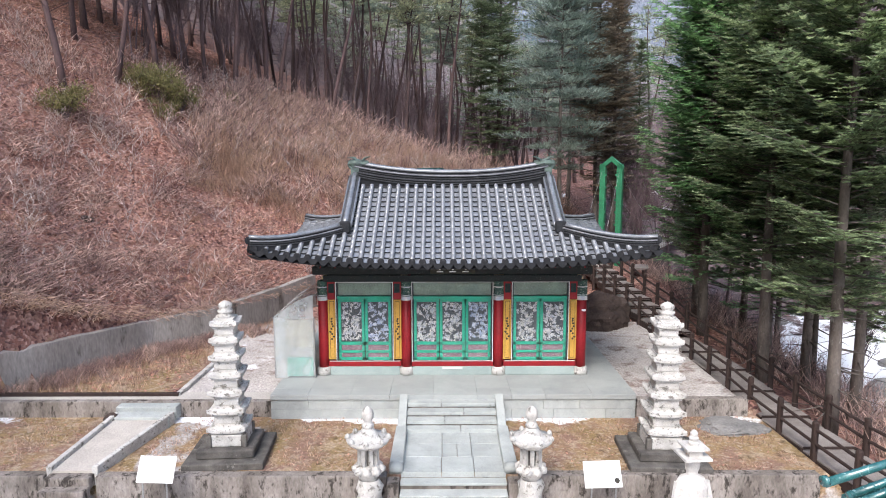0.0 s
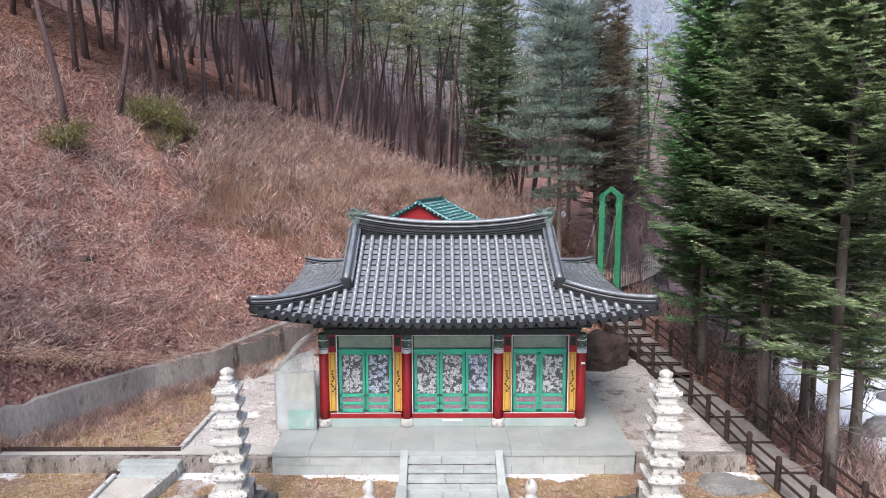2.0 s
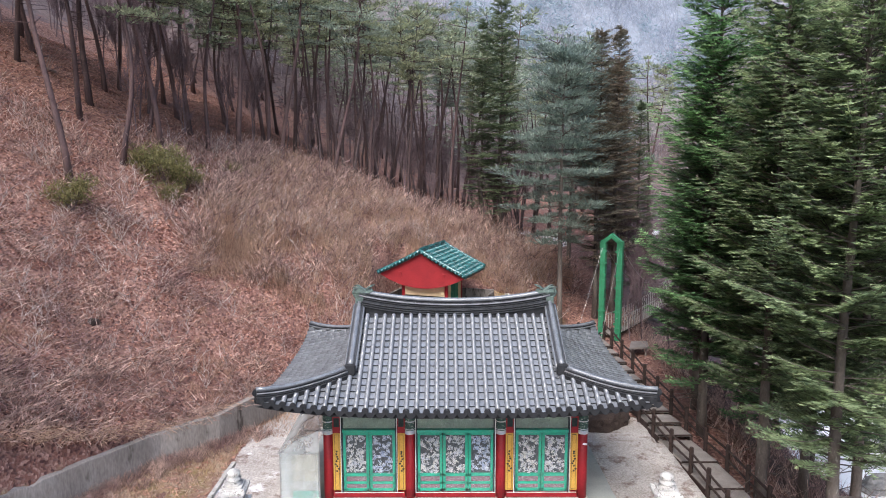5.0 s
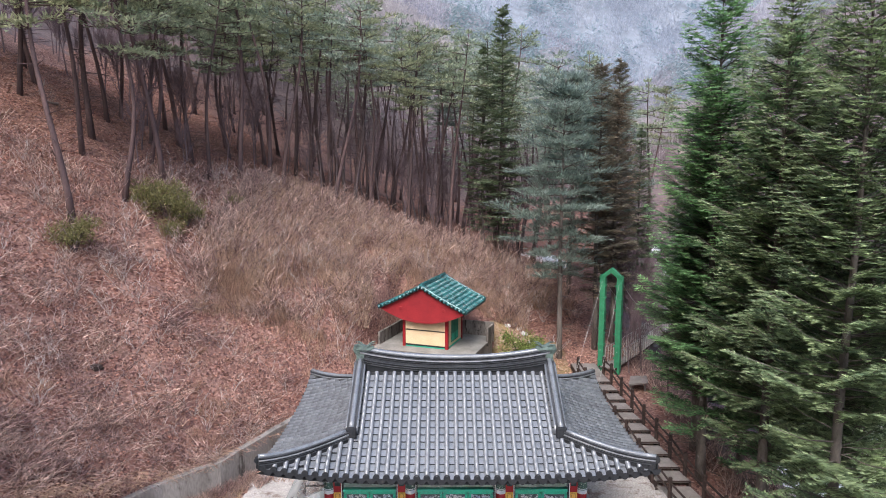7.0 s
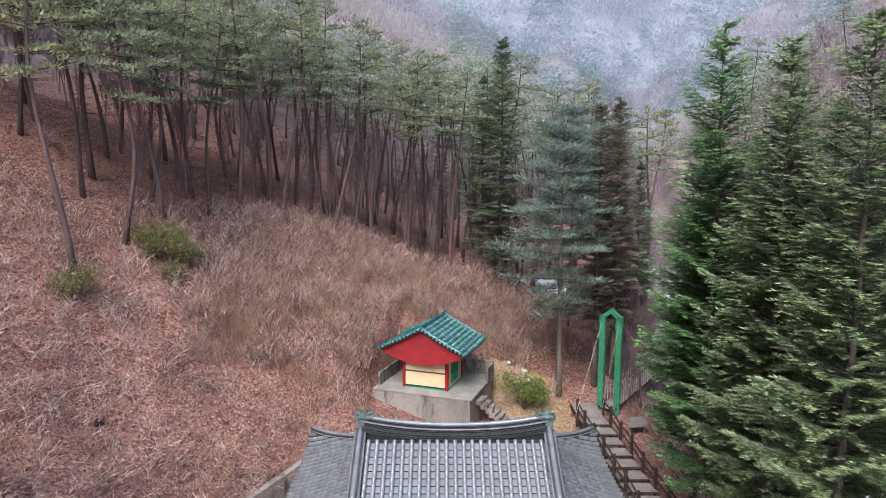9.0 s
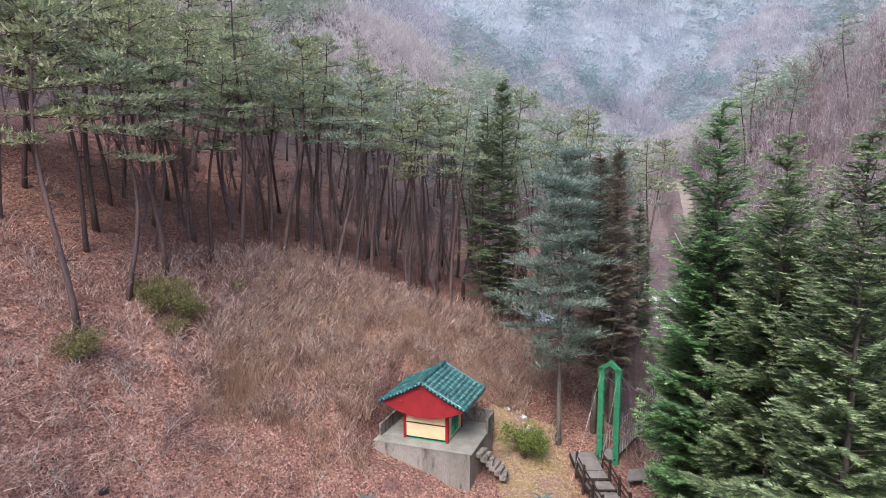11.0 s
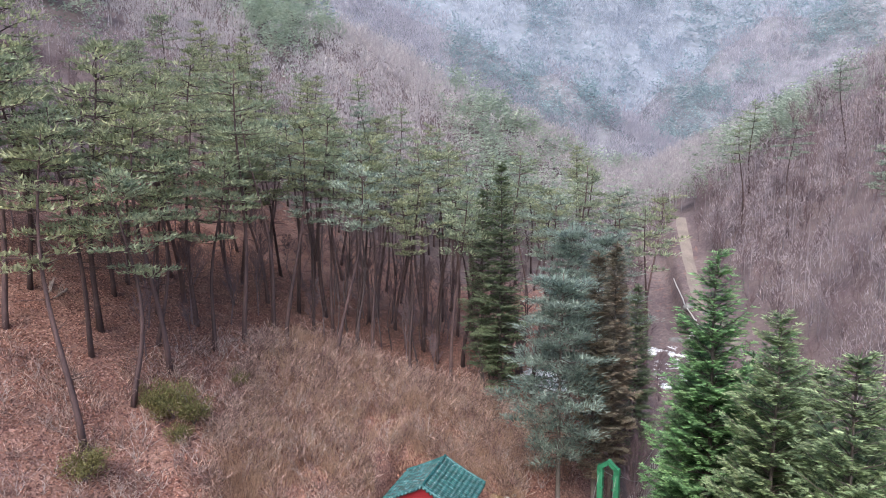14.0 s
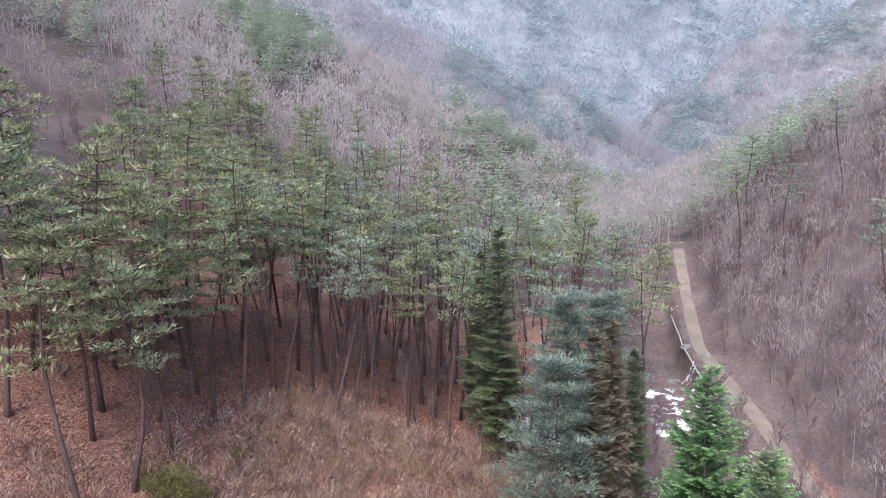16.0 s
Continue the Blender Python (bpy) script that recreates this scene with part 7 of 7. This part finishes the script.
    for _ in range(90000):
        x, y = rnd.uniform(-30, 9), rnd.uniform(-4, 46)
        d = x - along(WALL_LINE, y)
        if y < 11 and d > -0.2:
            if not (y > -1.2 and x < -8.6) or rnd.random() > 0.3:
                continue
        if (-4.8 < x < 6.6 and 11 < y < 21):
            continue
        z = ground_z(x, y) + 0.02
        a = rnd.random() * 6.28
        r = rnd.uniform(0.045, 0.115)
        leaves.add([(x + r * math.cos(a), y + r * math.sin(a), z + rnd.uniform(0, 0.08)), (x - r * 0.5 * math.sin(a), y + r * 0.5 * math.cos(a), z + rnd.uniform(0, 0.06)), (x - r * math.cos(a), y - r * math.sin(a), z), (x + r * 0.5 * math.sin(a), y - r * 0.5 * math.cos(a), z + 0.03)], [(0, 1, 2, 3)])
    for _ in range(1500):
        x, y = rnd.uniform(-14, 9), rnd.uniform(-5.5, -1.9)
        if abs(x) < 1.7 or -10 < x < -8.2:
            continue
        a = rnd.random() * 6.28
        r = rnd.uniform(0.02, 0.05)
        z = GARDEN + 0.012
        leaves.add([(x + r * math.cos(a), y + r * math.sin(a), z + rnd.uniform(0, 0.05)), (x - r * 0.5 * math.sin(a), y + r * 0.5 * math.cos(a), z + rnd.uniform(0, 0.03)), (x - r * math.cos(a), y - r * math.sin(a), z), (x + r * 0.5 * math.sin(a), y - r * 0.5 * math.cos(a), z + 0.02)], [(0, 1, 2, 3)])
    solid("leaf_litter", leaves, M_LEAF, "fallen brown leaves over the slope", "leaves", kind="stuff")


make_brush()


def make_log(x, y, rz, length, r, lift, label):
    g = Geo()
    c, q = math.cos(radians(rz)), math.sin(radians(rz))
    pts = []
    for i in range(6):
        u = i / 5 * length
        px, py = x + c * u, y + q * u
        pts.append((px + 0.05 * math.sin(i * 2.1), py, max(ground_z(px, py) + r * 0.6, ground_z(x, y) + lift * i / 5)))
    g.tube(pts, [lerp(r, r * 0.55, i / 5) for i in range(6)], 8)
    for k in (2, 3, 4):
        p = Vector(pts[k])
        g.tube([p, p + Vector((0.25, 0.1, 0.4 + 0.1 * k))], [r * 0.3, r * 0.12], 5)
    return solid("fallen_log", g, M_DEAD, label, "log", "fallen logs", smooth=True)


make_log(-25.2, 21.0, -60, 3.4, 0.1, 0.0, "pale barkless log lying on the leaf litter")
make_log(-24.4, 21.3, -75, 2.6, 0.08, 0.0, "pale barkless log lying on the leaf litter")
make_log(-13.2, 43.5, -70, 5.0, 0.1, 2.2, "grey dead trunk leaning among the pines")


def make_bush(m, label, size, seed, leaf, dense=1.0):
    rnd = random.Random(seed)
    t = thing("evergreen_bush", m, label, "bush", "green bushes")
    g, leaves = Geo(), Geo()
    for k in range(12):
        a = rnd.random() * 6.28
        e = Vector((math.cos(a) * size * 0.42, math.sin(a) * size * 0.42, size * rnd.uniform(0.45, 1.0)))
        g.tube([(0, 0, -0.05), e * 0.5 + Vector((0, 0, 0.1)), e], [0.03, 0.02, 0.008], 4)
        for j in range(7):
            tuft(leaves, rnd, e * rnd.uniform(0.55, 1.05) + Vector((rnd.uniform(-0.3, 0.3), rnd.uniform(-0.3, 0.3), rnd.uniform(-0.15, 0.2))) * size, 0.22 * size, int(26 * dense), 0.8, 0.085 * size / dense ** 0.4, 0.03 * size / dense ** 0.4)
    part("branch_frame", g, M_BARE, t)
    part("foliage", leaves, leaf, t)
    return t


make_bush(pose(4.55, 17.6, ground_z(4.55, 17.6)), "yellow-green bush beside the shrine steps", 2.0, 1, M_BUSH, 2.0)
for i, (x, y, s) in enumerate(((-16.0, 16.6, 1.5), (-15.0, 17.0, 1.2), (-18.4, 11.4, 1.3), (-17.0, 16.4, 1.1), (-15.3, 15.6, 0.9), (-13.8, 21.8, 0.8))):
    make_bush(pose(x, y, ground_z(x, y)), "olive-green broom bush on the brown slope", s * 1.25, 5 + i, M_BROOM)


# ---- mountainsides that close the valley ----
wide = [-520 + 40 * i for i in range(8)] + [-200 + 6 * i for i in range(84)] + [310 + 40 * i for i in range(8)]
# haze is put into the colours: the farthest slope is the bluest
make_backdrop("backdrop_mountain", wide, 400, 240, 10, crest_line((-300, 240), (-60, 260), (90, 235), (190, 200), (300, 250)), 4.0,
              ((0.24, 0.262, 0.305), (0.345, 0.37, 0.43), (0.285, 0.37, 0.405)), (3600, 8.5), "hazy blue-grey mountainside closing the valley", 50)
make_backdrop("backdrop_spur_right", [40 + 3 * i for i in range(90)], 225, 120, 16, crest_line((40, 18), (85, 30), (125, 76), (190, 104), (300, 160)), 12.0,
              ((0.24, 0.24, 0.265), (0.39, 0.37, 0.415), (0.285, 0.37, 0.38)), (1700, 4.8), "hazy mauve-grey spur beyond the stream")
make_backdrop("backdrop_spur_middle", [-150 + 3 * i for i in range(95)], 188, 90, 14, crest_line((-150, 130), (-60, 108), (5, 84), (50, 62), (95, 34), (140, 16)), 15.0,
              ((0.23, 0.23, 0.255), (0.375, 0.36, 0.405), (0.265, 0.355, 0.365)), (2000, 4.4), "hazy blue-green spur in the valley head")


# ---- far woods on the valley sides ----
def make_far_woods():
    rnd = random.Random(50)
    near_bare, near_pine, far_bare, far_pine = Geo(), Geo(), Geo(), Geo()
    n = 0
    while n < 5200:
        y = 24 + 185 * rnd.random() ** 0.75
        x = rnd.uniform(-0.78, 0.8) * (y + 26)
        # crowns past y 92 take the more haze-paled colours
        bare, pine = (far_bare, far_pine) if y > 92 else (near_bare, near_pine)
        if y < 74 and abs(x - river_x(y)) < 5 or y < 88 and abs(x - road_x(y)) < 2.6:
            continue
        if y < 78 and x < river_x(y):
            continue
        n += 1
        z = ground_z(x, y)
        ev = noise.noise((x * 0.035, y * 0.035, 20)) + 0.5 * noise.noise((x * 0.12, y * 0.12, 8)) > (0.14 if x < 40 else 0.1)
        big = 1 + max(0, y - 90) * 0.006
        if ev:
            h = rnd.uniform(6, 11)
            for k in range(64):
                q = int(rnd.random() ** 1.3 * 7) / 7
                r = ((1 - q) * 2.3 + 0.3) * rnd.uniform(0.3, 1.0)
                a = rnd.random() * 6.28
                p = Vector((x + r * math.cos(a), y + r * math.sin(a), z + h * (0.3 + 0.66 * q) + rnd.uniform(-0.1, 0.25) + 0.1 * r))
                blade(pine, p, Vector((math.cos(a), math.sin(a), rnd.uniform(-0.1, 0.6))).normalized(), rnd.uniform(0.4, 0.75) * big, 0.26 * big, Vector((rnd.uniform(-0.5, 0.5), rnd.uniform(-0.5, 0.5), 1)))
        else:
            h = rnd.uniform(4.5, 8.5)
            w = h * rnd.uniform(0.26, 0.36)
            bare.tube([(x, y, z - 0.5), (x, y, z + h * 0.6)], [0.07, 0.03], 3, caps=False)
            for k in range(88 if y < 92 else 60):
                o = Vector((rnd.gauss(0, 1), rnd.gauss(0, 1), rnd.gauss(0, 1) + 0.35)).normalized() * rnd.random() ** 0.35
                p = Vector((x + o.x * w, y + o.y * w, z + h * (0.58 + 0.36 * o.z)))
                d = Vector((o.x * 0.6 + rnd.uniform(-0.5, 0.5), o.y * 0.6 + rnd.uniform(-0.5, 0.5), 0.9)).normalized()
                blade(bare, p, d, rnd.uniform(0.35, 0.8) * big * (1 if y < 92 else 1.15), (0.022 + 0.0005 * y) * (1 if y < 92 else 1.35), Vector((rnd.uniform(-1, 1), rnd.uniform(-1, 1), 0.2)))
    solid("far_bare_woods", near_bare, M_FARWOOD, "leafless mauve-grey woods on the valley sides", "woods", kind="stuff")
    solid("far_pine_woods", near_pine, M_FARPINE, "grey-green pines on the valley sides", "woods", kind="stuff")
    solid("distant_bare_woods", far_bare, M_HAZEWOOD, "leafless woods up the valley in haze-paled grey", "woods", kind="stuff")
    solid("distant_pine_woods", far_pine, M_HAZEPINE, "pines up the valley in haze-paled green", "woods", kind="stuff")


make_far_woods()


# ---- the valley road and the pale pipe beside it ----
g = Geo()
ys = [14 + 1.5 * i for i in range(48)]
for y in ys:
    for o, dz in ((-0.8, 0.02), (-0.4, 0.06), (0.0, 0.09), (0.4, 0.06), (0.8, 0.02)):
        g.v.append((road_x(y) + o + 0.12 * noise.noise((y * 0.3, o, 1)), y, max(ground_z(road_x(y) + o, y), road_z(y)) + dz))
g.f = [(5 * j + i, 5 * j + i + 1, 5 * j + 6 + i, 5 * j + 5 + i) for j in range(len(ys) - 1) for i in range(4)]
solid("road", g, M_ROAD, "pale unpaved road climbing the valley", "road", kind="structure", smooth=True)
g = Geo().tube([(road_x(y) - 2.3 + 0.35 * math.sin(y * 0.35), y, road_z(y) + 0.12) for y in range(46, 68, 2)], 0.075, 6)
solid("drain_pipe", g, M_PIPE, "long pale pipe lying along the valley road", "pipe", smooth=True)
